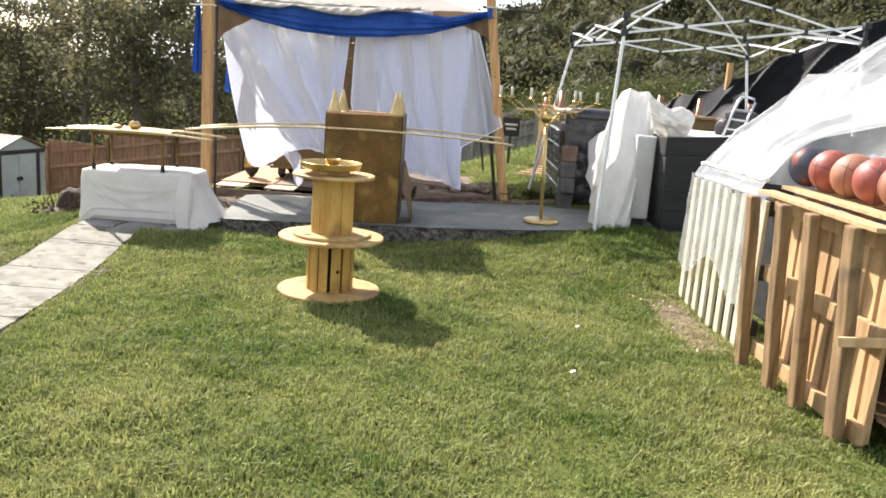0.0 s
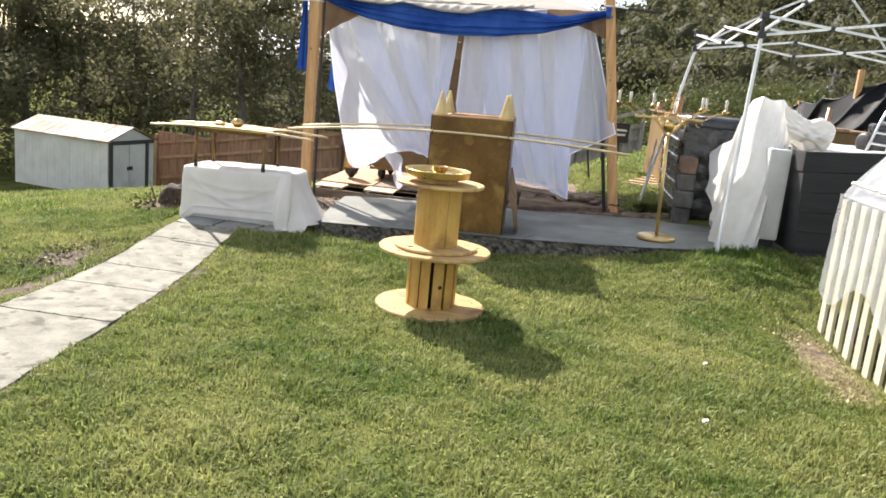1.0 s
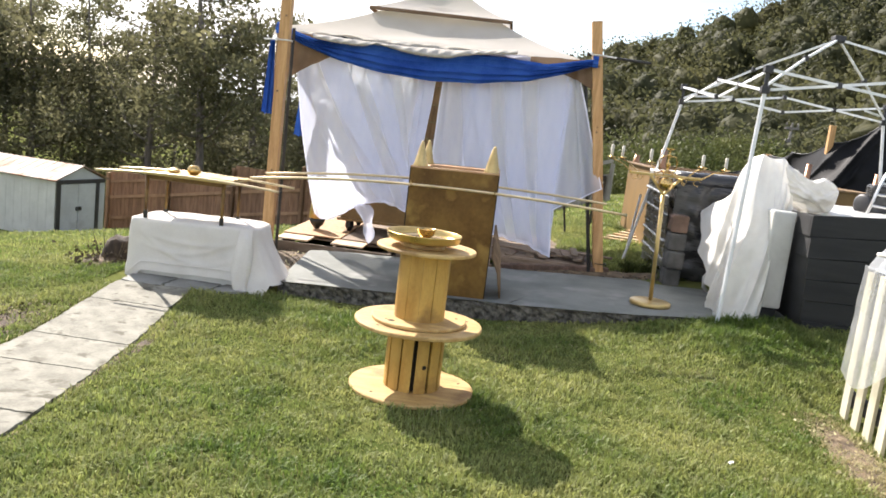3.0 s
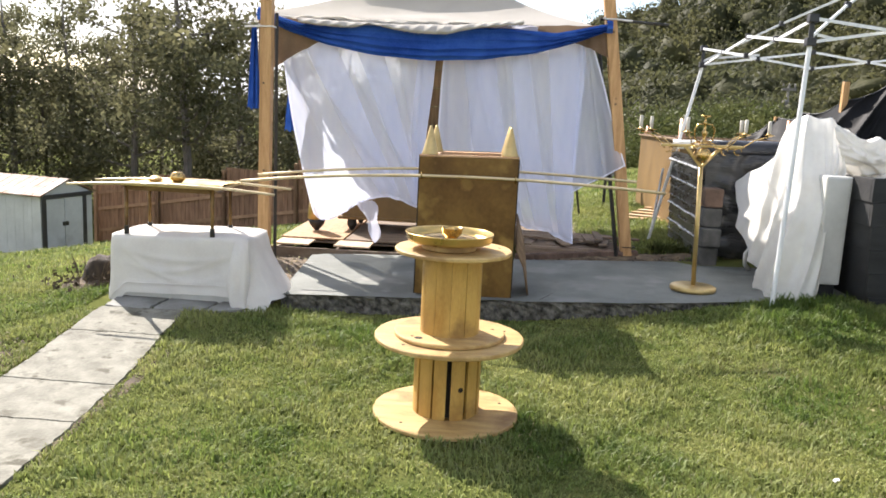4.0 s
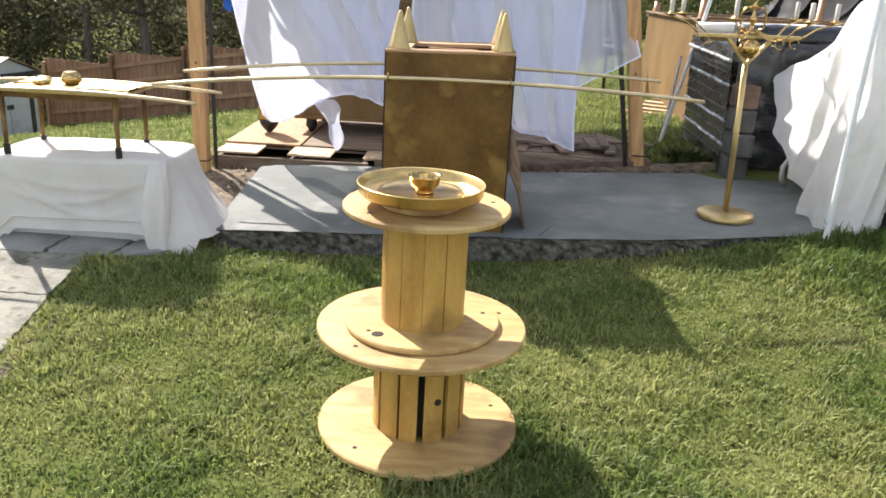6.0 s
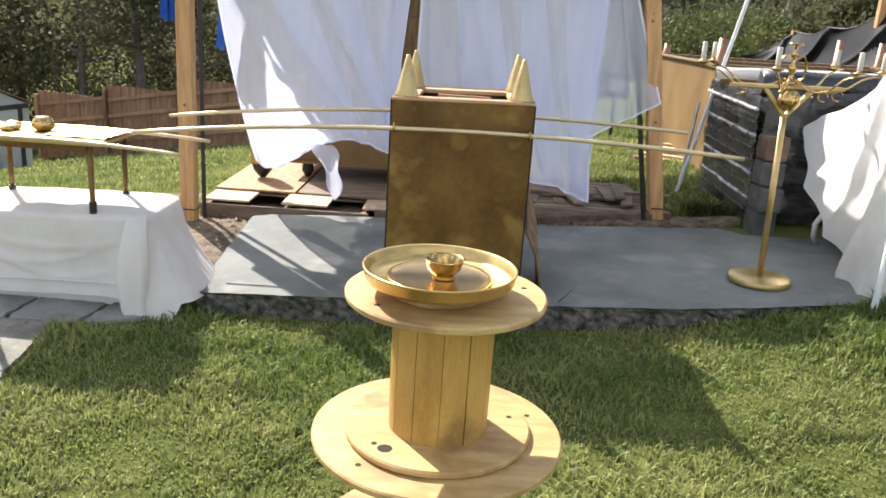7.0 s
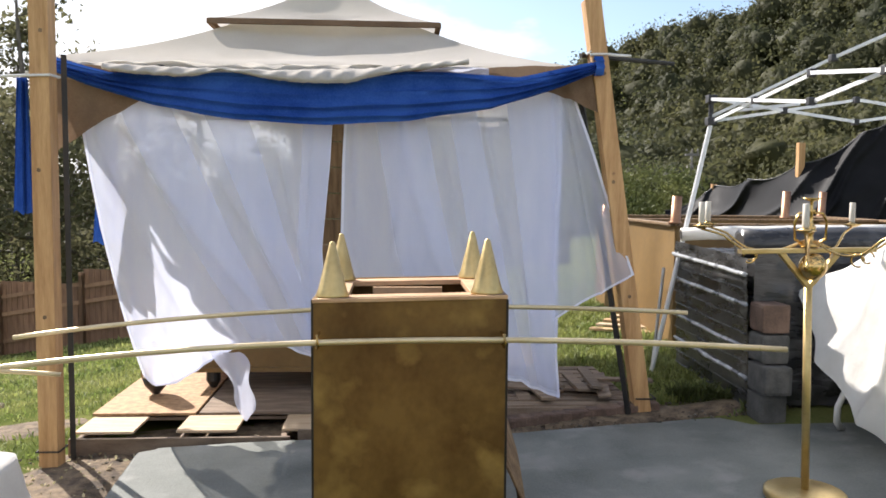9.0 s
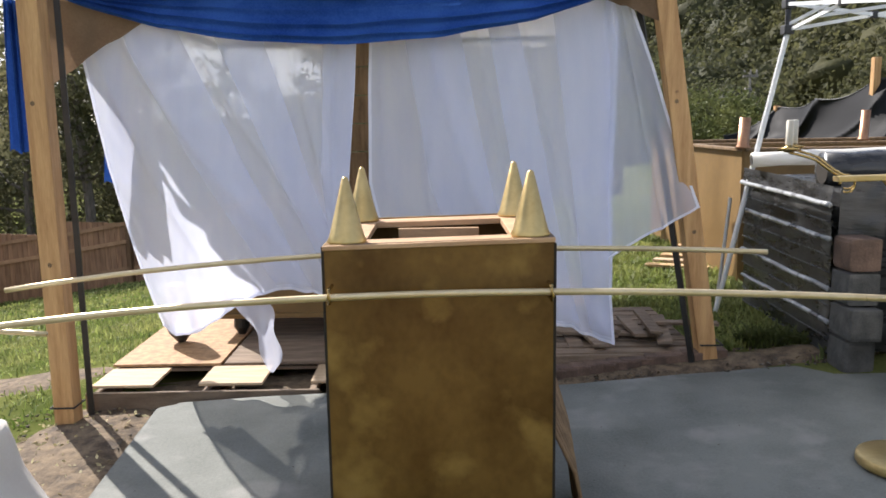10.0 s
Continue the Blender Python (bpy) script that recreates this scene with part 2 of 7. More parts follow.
M_BARK = material("tree_bark", (0.085, 0.072, 0.060), (0.19, 0.165, 0.138), rough=0.9, scale=6, fine=40, stretch=(3, 3, 0.6), bump=0.8)
M_LEAF = leafy("woodland_leaf", (0.105, 0.106, 0.058), (0.180, 0.170, 0.090), 0.35, 0.50, 0.25)
M_HILL = leafy("hillside_leaf", (0.061, 0.068, 0.035), (0.106, 0.103, 0.046), 0.07, 0.50, 0.08)
_n, _l = M_HILL.node_tree.nodes, M_HILL.node_tree.links
_t, _b = _n.new("ShaderNodeTexNoise"), _n.new("ShaderNodeBump")
_t.inputs["Scale"].default_value, _t.inputs["Detail"].default_value = 2.2, 6.0
_b.inputs["Strength"].default_value, _b.inputs["Distance"].default_value = 0.6, 0.3
_l.new(_n["Texture Coordinate"].outputs["Object"], _t.inputs["Vector"])
_l.new(_t.outputs["Fac"], _b.inputs["Height"])
_l.new(_b.outputs["Normal"], _n["Principled BSDF"].inputs["Normal"])
M_STUMP = material("dark_stump_bark", (0.020, 0.014, 0.009), (0.068, 0.047, 0.030), rough=0.95, scale=9, fine=60, stretch=(3, 3, 0.7), bump=1.0)
M_LITTER = material("dead_leaf_litter", (0.045, 0.032, 0.020), (0.13, 0.095, 0.06), rough=1.0, scale=14, fine=80, bump=1.0)
M_BUSH = leafy("shrub_leaf", (0.070, 0.088, 0.028), (0.130, 0.138, 0.050), 0.5, 0.30, 0.22)
M_BALL = material("basketball_leather", (0.36, 0.15, 0.085), (0.47, 0.23, 0.14), rough=0.6, scale=6, fine=220, bump=0.2, rand=0.25)
M_BALLRED = material("red_ball_rubber", (0.22, 0.052, 0.038), (0.32, 0.095, 0.068), rough=0.5, scale=6, fine=200, bump=0.2, rand=0.2)
M_BALLBLUE = material("blue_and_red_ball", (0.045, 0.050, 0.075), (0.09, 0.095, 0.13), rough=0.5, scale=6, fine=200, bump=0.2, spots=(0.28, 0.07, 0.05), spot_scale=7, spot_edge=(0.5, 0.53))
# gold of the rods, paled to carry the sun's glare on them
M_ROD = material("sun_glared_gold_rod", (0.56, 0.44, 0.25), (0.68, 0.56, 0.35), rough=0.33, metal=0.5, scale=7, fine=60, bump=0.05)
M_RACKPOST = material("weathered_tan_post", (0.145, 0.088, 0.040), (0.33, 0.210, 0.100), rough=0.75, scale=5, fine=50, stretch=(5, 5, 0.6), bump=0.35, spots=(0.11, 0.07, 0.04), spot_scale=5, spot_edge=(0.60, 0.72), rand=0.1)
M_RAWWOOD = material("raw_red_brown_wood", (0.36, 0.205, 0.105), (0.52, 0.33, 0.18), rough=0.65, scale=5, fine=50, stretch=(1, 5, 5), bump=0.2, rand=0.12)
M_BLOCK = material("concrete_block", (0.055, 0.055, 0.052), (0.115, 0.112, 0.105), rough=0.95, scale=12, fine=110, bump=0.7, rand=0.12)
M_COPPER = material("copper_pipe", (0.30, 0.155, 0.085), (0.44, 0.25, 0.15), rough=0.4, metal=0.7, scale=8, fine=50, bump=0.05)
M_GOLDPLY = material("gold_washed_plywood", (0.145, 0.082, 0.022), (0.215, 0.128, 0.040), rough=0.6, scale=2.2, fine=30, stretch=(1, 1, 0.8), bump=0.08)
M_ALU = material("brushed_aluminium", (0.60, 0.61, 0.62), (0.74, 0.75, 0.76), rough=0.32, metal=0.9, scale=5, fine=60, bump=0.05)
M_WHITEBOX = material("white_enamel", (0.55, 0.54, 0.505), (0.65, 0.64, 0.60), rough=0.45, scale=3, fine=30, bump=0.05)
# sheen on the thick folds of the black film, put into a grey colour
M_FILMSHEEN = material("film_fold_sheen", (0.22, 0.225, 0.23), (0.42, 0.43, 0.44), rough=0.25, scale=6, fine=30, bump=0.2, spots=(0.05, 0.05, 0.052), spot_scale=5, spot_edge=(0.56, 0.66))
M_ROCK = material("mossy_rock", (0.075, 0.065, 0.05), (0.19, 0.17, 0.14), rough=0.95, scale=8, fine=60, bump=0.9)
M_SLATWHITE = material("cream_painted_slat", (0.46, 0.42, 0.29), (0.64, 0.60, 0.46), rough=0.6, scale=4, fine=40, stretch=(4, 4, 0.6), bump=0.15, rand=0.1)
M_CAPBOARD = material("blue_grey_board", (0.16, 0.20, 0.30), (0.26, 0.30, 0.40), rough=0.6, scale=5, fine=40, bump=0.1)
M_ROPE = material("white_rope", (0.62, 0.60, 0.56), (0.75, 0.73, 0.69), rough=0.8, fine=200, bump=0.4)
M_INK = material("white_sign_lettering", (0.62, 0.62, 0.60), (0.72, 0.72, 0.70), rough=0.6)
M_BRICK = material("rough_brick_rubble", (0.085, 0.055, 0.040), (0.17, 0.11, 0.08), rough=0.95, scale=9, fine=80, bump=0.8, rand=0.2)


# ---- mesh helpers ----
def thing(name, x=0.0, y=0.0, z=0.0, label="", category="", group="", kind=""):
    e = new(name)
    e.empty_display_size = 0.1
    e.location = (x, y, z)
    e["base"] = (x, y, z)
    return tagged(e, label, category, group, kind)


def root_of(ob):
    while ob.parent:
        ob = ob.parent
    return ob


def mesh_from(bm, name, mat, smooth=False):
    me = bpy.data.meshes.new(name)
    bm.normal_update()
    bm.to_mesh(me)
    bm.free()
    me.materials.append(mat)
    if smooth:
        for p in me.polygons:
            p.use_smooth = True
    return me


def part(name, bm, mat, parent, label="", smooth=False, kind=""):
    """Links a bmesh, given in world metres, as one mesh object under a thing or part."""
    root = root_of(parent)
    bmesh.ops.translate(bm, vec=-Vector(root.location), verts=bm.verts)
    ob = new(name, mesh_from(bm, name, mat, smooth))
    ob.parent = parent
    return tagged(ob, label, kind=kind)


def solo(name, bm, mat, label, category, group="", kind="", smooth=False):
    """A thing that is one mesh."""
    return tagged(new(name, mesh_from(bm, name, mat, smooth)), label, category, group, kind)


def box(bm, lo, hi, bevel=0.0, m=None):
    ret = bmesh.ops.create_cube(bm, size=1.0)
    vs = ret["verts"]
    c = (Vector(lo) + Vector(hi)) / 2
    s = Vector(hi) - Vector(lo)
    for v in vs:
        v.co = Vector((v.co.x * s.x, v.co.y * s.y, v.co.z * s.z)) + c
    if bevel:
        es = list({e for v in vs for e in v.link_edges})
        r = bmesh.ops.bevel(bm, geom=es, offset=bevel, segments=2, affect="EDGES", profile=0.6)
        vs = list({v for f in r["faces"] for v in f.verts} | {v for v in vs if v.is_valid})
    if m is not None:
        bmesh.ops.transform(bm, matrix=m, verts=[v for v in vs if v.is_valid])
    return bm


def bar(bm, a, b, w, h, up=(0, 0, 1), bevel=0.0):
    """A beam of width w and height h from a to b."""
    a, b = Vector(a), Vector(b)
    d = b - a
    L = d.length
    d.normalize()
    side = d.cross(Vector(up))
    if side.length < 1e-4:
        side = Vector((1, 0, 0))
    side.normalize()
    top = side.cross(d)
    m = Matrix(((d.x, side.x, top.x, (a.x + b.x) / 2), (d.y, side.y, top.y, (a.y + b.y) / 2), (d.z, side.z, top.z, (a.z + b.z) / 2), (0, 0, 0, 1)))
    return box(bm, (-L / 2, -w / 2, -h / 2), (L / 2, w / 2, h / 2), bevel, m)


def tube(bm, pts, radii, seg=10, caps=True):
    """A round tube along points."""
    pts = [Vector(p) for p in pts]
    if not isinstance(radii, (list, tuple)):
        radii = [radii] * len(pts)
    rings = []
    ref = Vector((0.13, 0.27, 0.95)).normalized()
    for i, p in enumerate(pts):
        d = (pts[min(i + 1, len(pts) - 1)] - pts[max(i - 1, 0)]).normalized()
        s = d.cross(ref)
        if s.length < 0.05:
            s = d.cross(Vector((1, 0, 0)))
        s.normalize()
        t = s.cross(d)
        rings.append([bm.verts.new(p + float(radii[i]) * (math.cos(2 * math.pi * k / seg) * s + math.sin(2 * math.pi * k / seg) * t)) for k in range(seg)])
    for r0, r1 in zip(rings, rings[1:]):
        for k in range(seg):
            bm.faces.new((r0[k], r0[(k + 1) % seg], r1[(k + 1) % seg], r1[k]))
    if caps:
        bm.faces.new(rings[0][::-1])
        bm.faces.new(rings[-1])
    bmesh.ops.recalc_face_normals(bm, faces=bm.faces)
    return bm


def lathe(bm, c, profile, seg=40, closed=False, wob=0.0):
    """Turns a profile of (radius, height) round the upright through c."""
    rings = []
    for r, z in profile:
        rings.append([bm.verts.new((c[0] + (r + wob * math.sin(3 * a + z * 9)) * math.cos(a), c[1] + (r + wob * math.sin(2 * a + 1)) * math.sin(a), c[2] + z))
                      for a in (2 * math.pi * k / seg for k in range(seg))])
    pairs = list(zip(rings, rings[1:])) + ([(rings[-1], rings[0])] if closed else [])
    for r0, r1 in pairs:
        for k in range(seg):
            bm.faces.new((r0[k], r0[(k + 1) % seg], r1[(k + 1) % seg], r1[k]))
    if not closed:
        if profile[0][0] > 1e-3:
            bm.faces.new(rings[0][::-1])
        if profile[-1][0] > 1e-3:
            bm.faces.new(rings[-1])
    bmesh.ops.remove_doubles(bm, verts=bm.verts, dist=1e-5)
    bmesh.ops.recalc_face_normals(bm, faces=bm.faces)
    return bm


def sheet(bm, nu, nv, f, wrap=False):
    """A cloth: f(u, v) gives the place, u and v from 0 to 1."""
    vs = [[bm.verts.new(f(i / nu, j / nv)) for j in range(nv + 1)] for i in range(nu if wrap else nu + 1)]
    k = len(vs)
    for i in range(nu):
        for j in range(nv):
            bm.faces.new((vs[i][j], vs[(i + 1) % k][j], vs[(i + 1) % k][j + 1], vs[i][j + 1]))
    return bm


def fast_mesh(name, verts, faces, mat):
    """A large mesh from numpy arrays: verts (n, 3), faces (m, k)."""
    me = bpy.data.meshes.new(name)
    n, (m, k) = len(verts), faces.shape
    me.vertices.add(n)
    me.vertices.foreach_set("co", np.ascontiguousarray(verts, dtype=np.float32).ravel())
    me.loops.add(m * k)
    me.loops.foreach_set("vertex_index", np.ascontiguousarray(faces, dtype=np.int32).ravel())
    me.polygons.add(m)
    me.polygons.foreach_set("loop_start", np.arange(0, m * k, k, dtype=np.int32))
    me.update(calc_edges=True)
    me.materials.append(mat)
    return me


def lerp(table, t):
    xs = [p[0] for p in table]
    return float(np.interp(t, xs, [p[1] for p in table]))


def nz(x, y=0.0, z=0.0):
    return noise.noise(Vector((x, y, z)))


def smooth(a, b, x):
    t = np.clip((x - a) / (b - a), 0, 1)
    return t * t * (3 - 2 * t)


rng = np.random.default_rng(7)


# ---- ground ----
def ground_z(x, y):
    """Height of the ground: a terrace by the slab, falling away behind to one side, a wooded hill beyond."""
    x, y = np.asarray(x, float), np.asarray(y, float)
    near = 0.02 + smooth(5.3, 7.3, y) * (0.095 + 0.085 * np.clip(x + 0.5, 0, 3.0)) + 0.06 * smooth(7.3, 9.5, y)
    d = np.clip(-x - 3.0, -60, 60) * 0.65 + (y - 8.5) * 0.46
    fall = 0.22 * np.log1p(np.exp(np.clip(d * 2.5, -40, 40))) / 2.5
    fall = np.where(fall > 3.2, 3.2 + 0.08 * (fall - 3.2), fall) * smooth(-40, -3, y + 0 * x)
    r = np.hypot(x, y)
    az = np.degrees(np.arctan2(x, np.maximum(y, 1e-3)))
    crest = np.interp(az, [-60, -15, 0, 6, 15, 25, 40, 75], [2, 2, 9, 16, 26, 36, 47, 30])
    hill = crest * smooth(62, 175, r) * (y > 0)
    near = near - 0.035 * smooth(6.3, 6.95, y) * smooth(7.25, 7.0, y) * smooth(1.6, 0.4, x) * smooth(-2.4, -1.9, x)
    back = 0.03 * np.clip(y - 10, 0, 30) * smooth(-1, 3, x)
    wob = 0.012 * np.sin(1.7 * x + 0.6 * y) * np.sin(1.3 * y - 0.4 * x)
    dip = 0.20 * np.exp(-((x + 12.2) / 3.0) ** 2 - ((y - 20.4) / 3.2) ** 2)
    z = near - fall + hill + back + wob - dip
    yf = np.interp(x, [-2.2, -2.07, -0.3, 0.36, 1.29, 2.6], [7.15, 7.03, 7.06, 7.09, 7.28, 7.40])
    m = smooth(yf + 0.02, yf + 0.14, y) * smooth(8.66, 8.5, y) * smooth(2.55, 2.35, x) * smooth(-2.25, -2.15, x)
    return z * (1 - m) + np.minimum(z, 0.11 + 0.03 * (x + 2.1)) * m


def spaced(lo, a, b, hi, near, far):
    left = a - np.cumsum(np.geomspace(near, (a - lo) * 0.14, far))
    right = b + np.cumsum(np.geomspace(near, (hi - b) * 0.14, far))
    left = a - (a - left) / (a - left[-1]) * (a - lo)
    right = b + (right - b) / (right[-1] - b) * (hi - b)
    return np.concatenate([left[::-1], np.linspace(a, b, int((b - a) / near) + 1), right])


gx, gy = spaced(-900, -8, 6, 900, 0.16, 46), spaced(-500, -1, 13, 900, 0.16, 46)
XX, YY = np.meshgrid(gx, gy, indexing="ij")
ZZ = ground_z(XX, YY)
idx = np.arange(XX.size).reshape(XX.shape)
quads = np.stack([idx[:-1, :-1], idx[1:, :-1], idx[1:, 1:], idx[:-1, 1:]], -1).reshape(-1, 4)
ground = new("ground", fast_mesh("ground", np.stack([XX, YY, ZZ], -1).reshape(-1, 3), quads, M_SOIL))
for p in ground.data.polygons:
    p.use_smooth = True
tagged(ground, "green back-yard lawn sloping away towards a wooded hillside", "ground", kind="structure")


def slab_top(x, y=0):
    return 0.19 + 0.030 * (x + 2.1)


def slab_front(x):
    return float(np.interp(x, [-2.2, -2.07, -0.3, 0.36, 1.29, 1.8, 2.6], [7.15, 7.03, 7.06, 7.09, 7.28, 7.34, 7.40]))


def slab_back(x):
    return float(np.interp(x, [-2.25, -1.45, -0.14, 1.6, 2.6], [8.67, 8.72, 8.69, 8.87, 8.95]))


# ---- slab ----
slab = thing("patio_slab", -0.2, 7.9, 0.1, "worn slate-grey concrete slab with a rough broken front edge", "slab", kind="structure")
bm = bmesh.new()
NX = 150
cols = []
for i in range(NX + 1):
    x = -2.205 + 4.695 * (i / NX) ** 1.35
    yf, yb = slab_front(x) + 0.012 * nz(x * 7, 3) + 0.008 * nz(x * 23, 5), slab_back(x) + 0.02 * nz(x * 3, 9)
    if x < -2.08:
        yf = 7.05 + (-2.08 - x) * 12.0 + 0.03 * nz(x * 60, 2)
    if x < -2.12:
        yb = 8.66 - (-2.12 - x) * 0.5
    cols.append((x, yf, yb))
rows_ = [[bm.verts.new((x + 0.006 * nz(x * 9, j), yf + (yb - yf) * j / 8, slab_top(x) + 0.004 * nz(x * 2, j * 0.4))) for j in range(9)] for x, yf, yb in cols]
for a, b in zip(rows_, rows_[1:]):
    for j in range(8):
        bm.faces.new((a[j], b[j], b[j + 1], a[j + 1]))
part("slab_top", bm, M_SLAB, slab, smooth=True)
bm = bmesh.new()
lev = (0.0, -0.012, -0.03, -0.055, -0.085, -0.12, -0.18)
face = []
for i, (x, yf, yb) in enumerate(cols):
    face.append([bm.verts.new((x, yf + (0 if k == 0 else 0.004 + 0.02 * k / 6 + 0.022 * nz(x * 15, k * 1.7, 2) + 0.014 * nz(x * 41, k * 3.1, 4)), slab_top(x) - 0.003 + z)) for k, z in enumerate(lev)])
for a, b in zip(face, face[1:]):
    for k in range(6):
        bm.faces.new((a[k], a[k + 1], b[k + 1], b[k]))
part("slab_edge", bm, M_SLABEDGE, slab)
bm = bmesh.new()
tube(bm, [(-0.24 + 0.02 * nz(k, 1) + 0.02 * k, 7.12 + 0.045 * k + 0.02 * nz(k, 8), slab_top(-0.2) - 0.0005) for k in range(9)], 0.0025, 4)
part("crack", bm, M_SEAMSHADE, slab)
bm = bmesh.new()
sheet(bm, 2, 14, lambda u, v: (-2.21 - 0.012 * nz(v * 20, u * 3), 8.55 + 0.07 * v, slab_top(-2.2) - 0.18 * u))
part("slab_end", bm, M_SLABEDGE, slab)


# ---- walkway of flagstones ----
def flag(parent, corners, z, mat, n=20, thick=0.035):
    bm = bmesh.new()
    c = sum((Vector((*p, 0)) for p in corners), Vector()) / len(corners)
    ring = []
    for i, p in enumerate(corners):
        q = corners[(i + 1) % len(corners)]
        for k in range(n):
            t = k / n
            x, y = p[0] + (q[0] - p[0]) * t, p[1] + (q[1] - p[1]) * t
            ring.append((x + 0.014 * nz(x * 21, y * 21) + 0.01 * nz(x * 6, y * 6), y + 0.012 * nz(x * 18, y * 18, 5)))
    top = [bm.verts.new((c.x + (x - c.x) * 0.994, c.y + (y - c.y) * 0.990, z(x, y))) for x, y in ring]
    low = [bm.verts.new((x, y, z(x, y) - 0.008)) for x, y in ring]
    bot = [bm.verts.new((x, y, z(x, y) - thick)) for x, y in ring]
    bm.faces.new(top)
    for r0, r1 in ((top, low), (low, bot)):
        for k in range(len(ring)):
            bm.faces.new((r0[k], r1[k], r1[(k + 1) % len(ring)], r0[(k + 1) % len(ring)]))
    bmesh.ops.recalc_face_normals(bm, faces=bm.faces)
    return part("flagstone", bm, mat, parent)


walkway = thing("walkway", -2.9, 5.5, 0.05, "straight garden path of pale worn flagstones set in the lawn", "path", kind="structure")
walk_z = lambda x, y: float(ground_z(-2.8, y)) + 0.016


def walk_edge(y):
    return (float(np.interp(y, [0, 4.1, 5.35, 6.7, 7.0], [-3.02, -3.1, -3.13, -3.21, -3.23])), float(np.interp(y, [0, 4.13, 4.66, 6.8, 7.0], [-2.1, -2.40, -2.43, -2.65, -2.67])))


ys = [0.2, 1.7, 3.0, 4.35, 5.0, 5.5, 6.25, 6.72]
for a, b in zip(ys, ys[1:]):
    (l0, r0), (l1, r1) = walk_edge(a), walk_edge(b)
    s, e_ = 0.07 * nz(a * 5, 2), 0.07 * nz(b * 5, 2)
    g = 0.004
    flag(walkway, [(l0, a + g), (r0, a + g + s), (r1, b - g + e_), (l1, b - g)], walk_z, M_FLAG)
dark_flags = [[(-3.2, 6.75), (-2.9, 6.72), (-2.86, 7.0), (-3.22, 7.02)], [(-2.87, 6.74), (-2.55, 6.72), (-2.5, 6.98), (-2.84, 7.0)],
              [(-2.53, 6.72), (-2.28, 6.84), (-2.16, 7.06), (-2.47, 7.0)], [(-2.46, 7.03), (-2.15, 7.09), (-2.12, 7.5), (-2.42, 7.45)],
              [(-3.2, 7.05), (-2.84, 7.03), (-2.82, 7.4), (-3.2, 7.42)], [(-2.8, 7.03), (-2.5, 7.02), (-2.45, 7.44), (-2.78, 7.42)]]
for c in dark_flags:
    flag(walkway, c, lambda x, y: float(ground_z(-2.7, y)) + 0.014, M_FLAGDARK)

# bare soil round the post, the path and the pallet wall
bare = thing("bare_soil", -2.6, 8.2, 0.1, "patches of bare brown soil and dead leaves beside the slab", "soil", kind="structure")


def soil_patch(cx, cy, rx, ry, lift=0.012, seed=0, mat=M_MULCH):
    bm = bmesh.new()
    rings = [[bm.verts.new((cx + rx * k / 6 * math.cos(a) * (1 + 0.25 * nz(math.cos(a) * 2, math.sin(a) * 2, seed)), cy + ry * k / 6 * math.sin(a) * (1 + 0.25 * nz(math.cos(a) * 2, math.sin(a) * 2, seed)), 0))
              for a in (2 * math.pi * i / 36 for i in range(36))] for k in range(1, 7)]
    mid = bm.verts.new((cx, cy, 0))
    for i in range(36):
        bm.faces.new((mid, rings[0][i], rings[0][(i + 1) % 36]))
    for r0, r1 in zip(rings, rings[1:]):
        for i in range(36):
            bm.faces.new((r0[i], r1[i], r1[(i + 1) % 36], r0[(i + 1) % 36]))
    for k, r in enumerate(rings):
        for v in r:
            v.co.z = float(ground_z(v.co.x, v.co.y)) + lift * (1 - ((k + 1) / 6) ** 3 * 1.6) + 0.012 * nz(v.co.x * 8, v.co.y * 8, seed)
    mid.co.z = float(ground_z(cx, cy)) + lift
    return part("soil_patch", bm, mat, bare, smooth=True)


soil_patch(-2.5, 8.25, 0.34, 0.75, 0.03, 1)
soil_patch(0.35, 8.95, 1.0, 0.2, 0.035, 2)
soil_patch(1.25, 8.97, 0.55, 0.17, 0.03, 9)
soil_patch(-1.55, 8.98, 1.2, 0.32, 0.01, 14)
soil_patch(-3.5, 9.6, 0.75, 0.35, 0.03, 3)
soil_patch(-3.44, 5.5, 0.26, 0.6, 0.004, 21, M_LITTER)
soil_patch(-3.24, 4.7, 0.10, 0.7, 0.004, 22, M_LITTER)
soil_patch(1.66, 5.25, 0.16, 0.6, 0.012, 11)
soil_patch(-2.47, 5.4, 0.045, 1.3, 0.006, 12, M_LITTER)
soil_patch(-2.3, 7.75, 0.2, 0.5, 0.03, 7)
soil_patch(-3.6, 7.5, 0.3, 0.5, 0.06, 5)


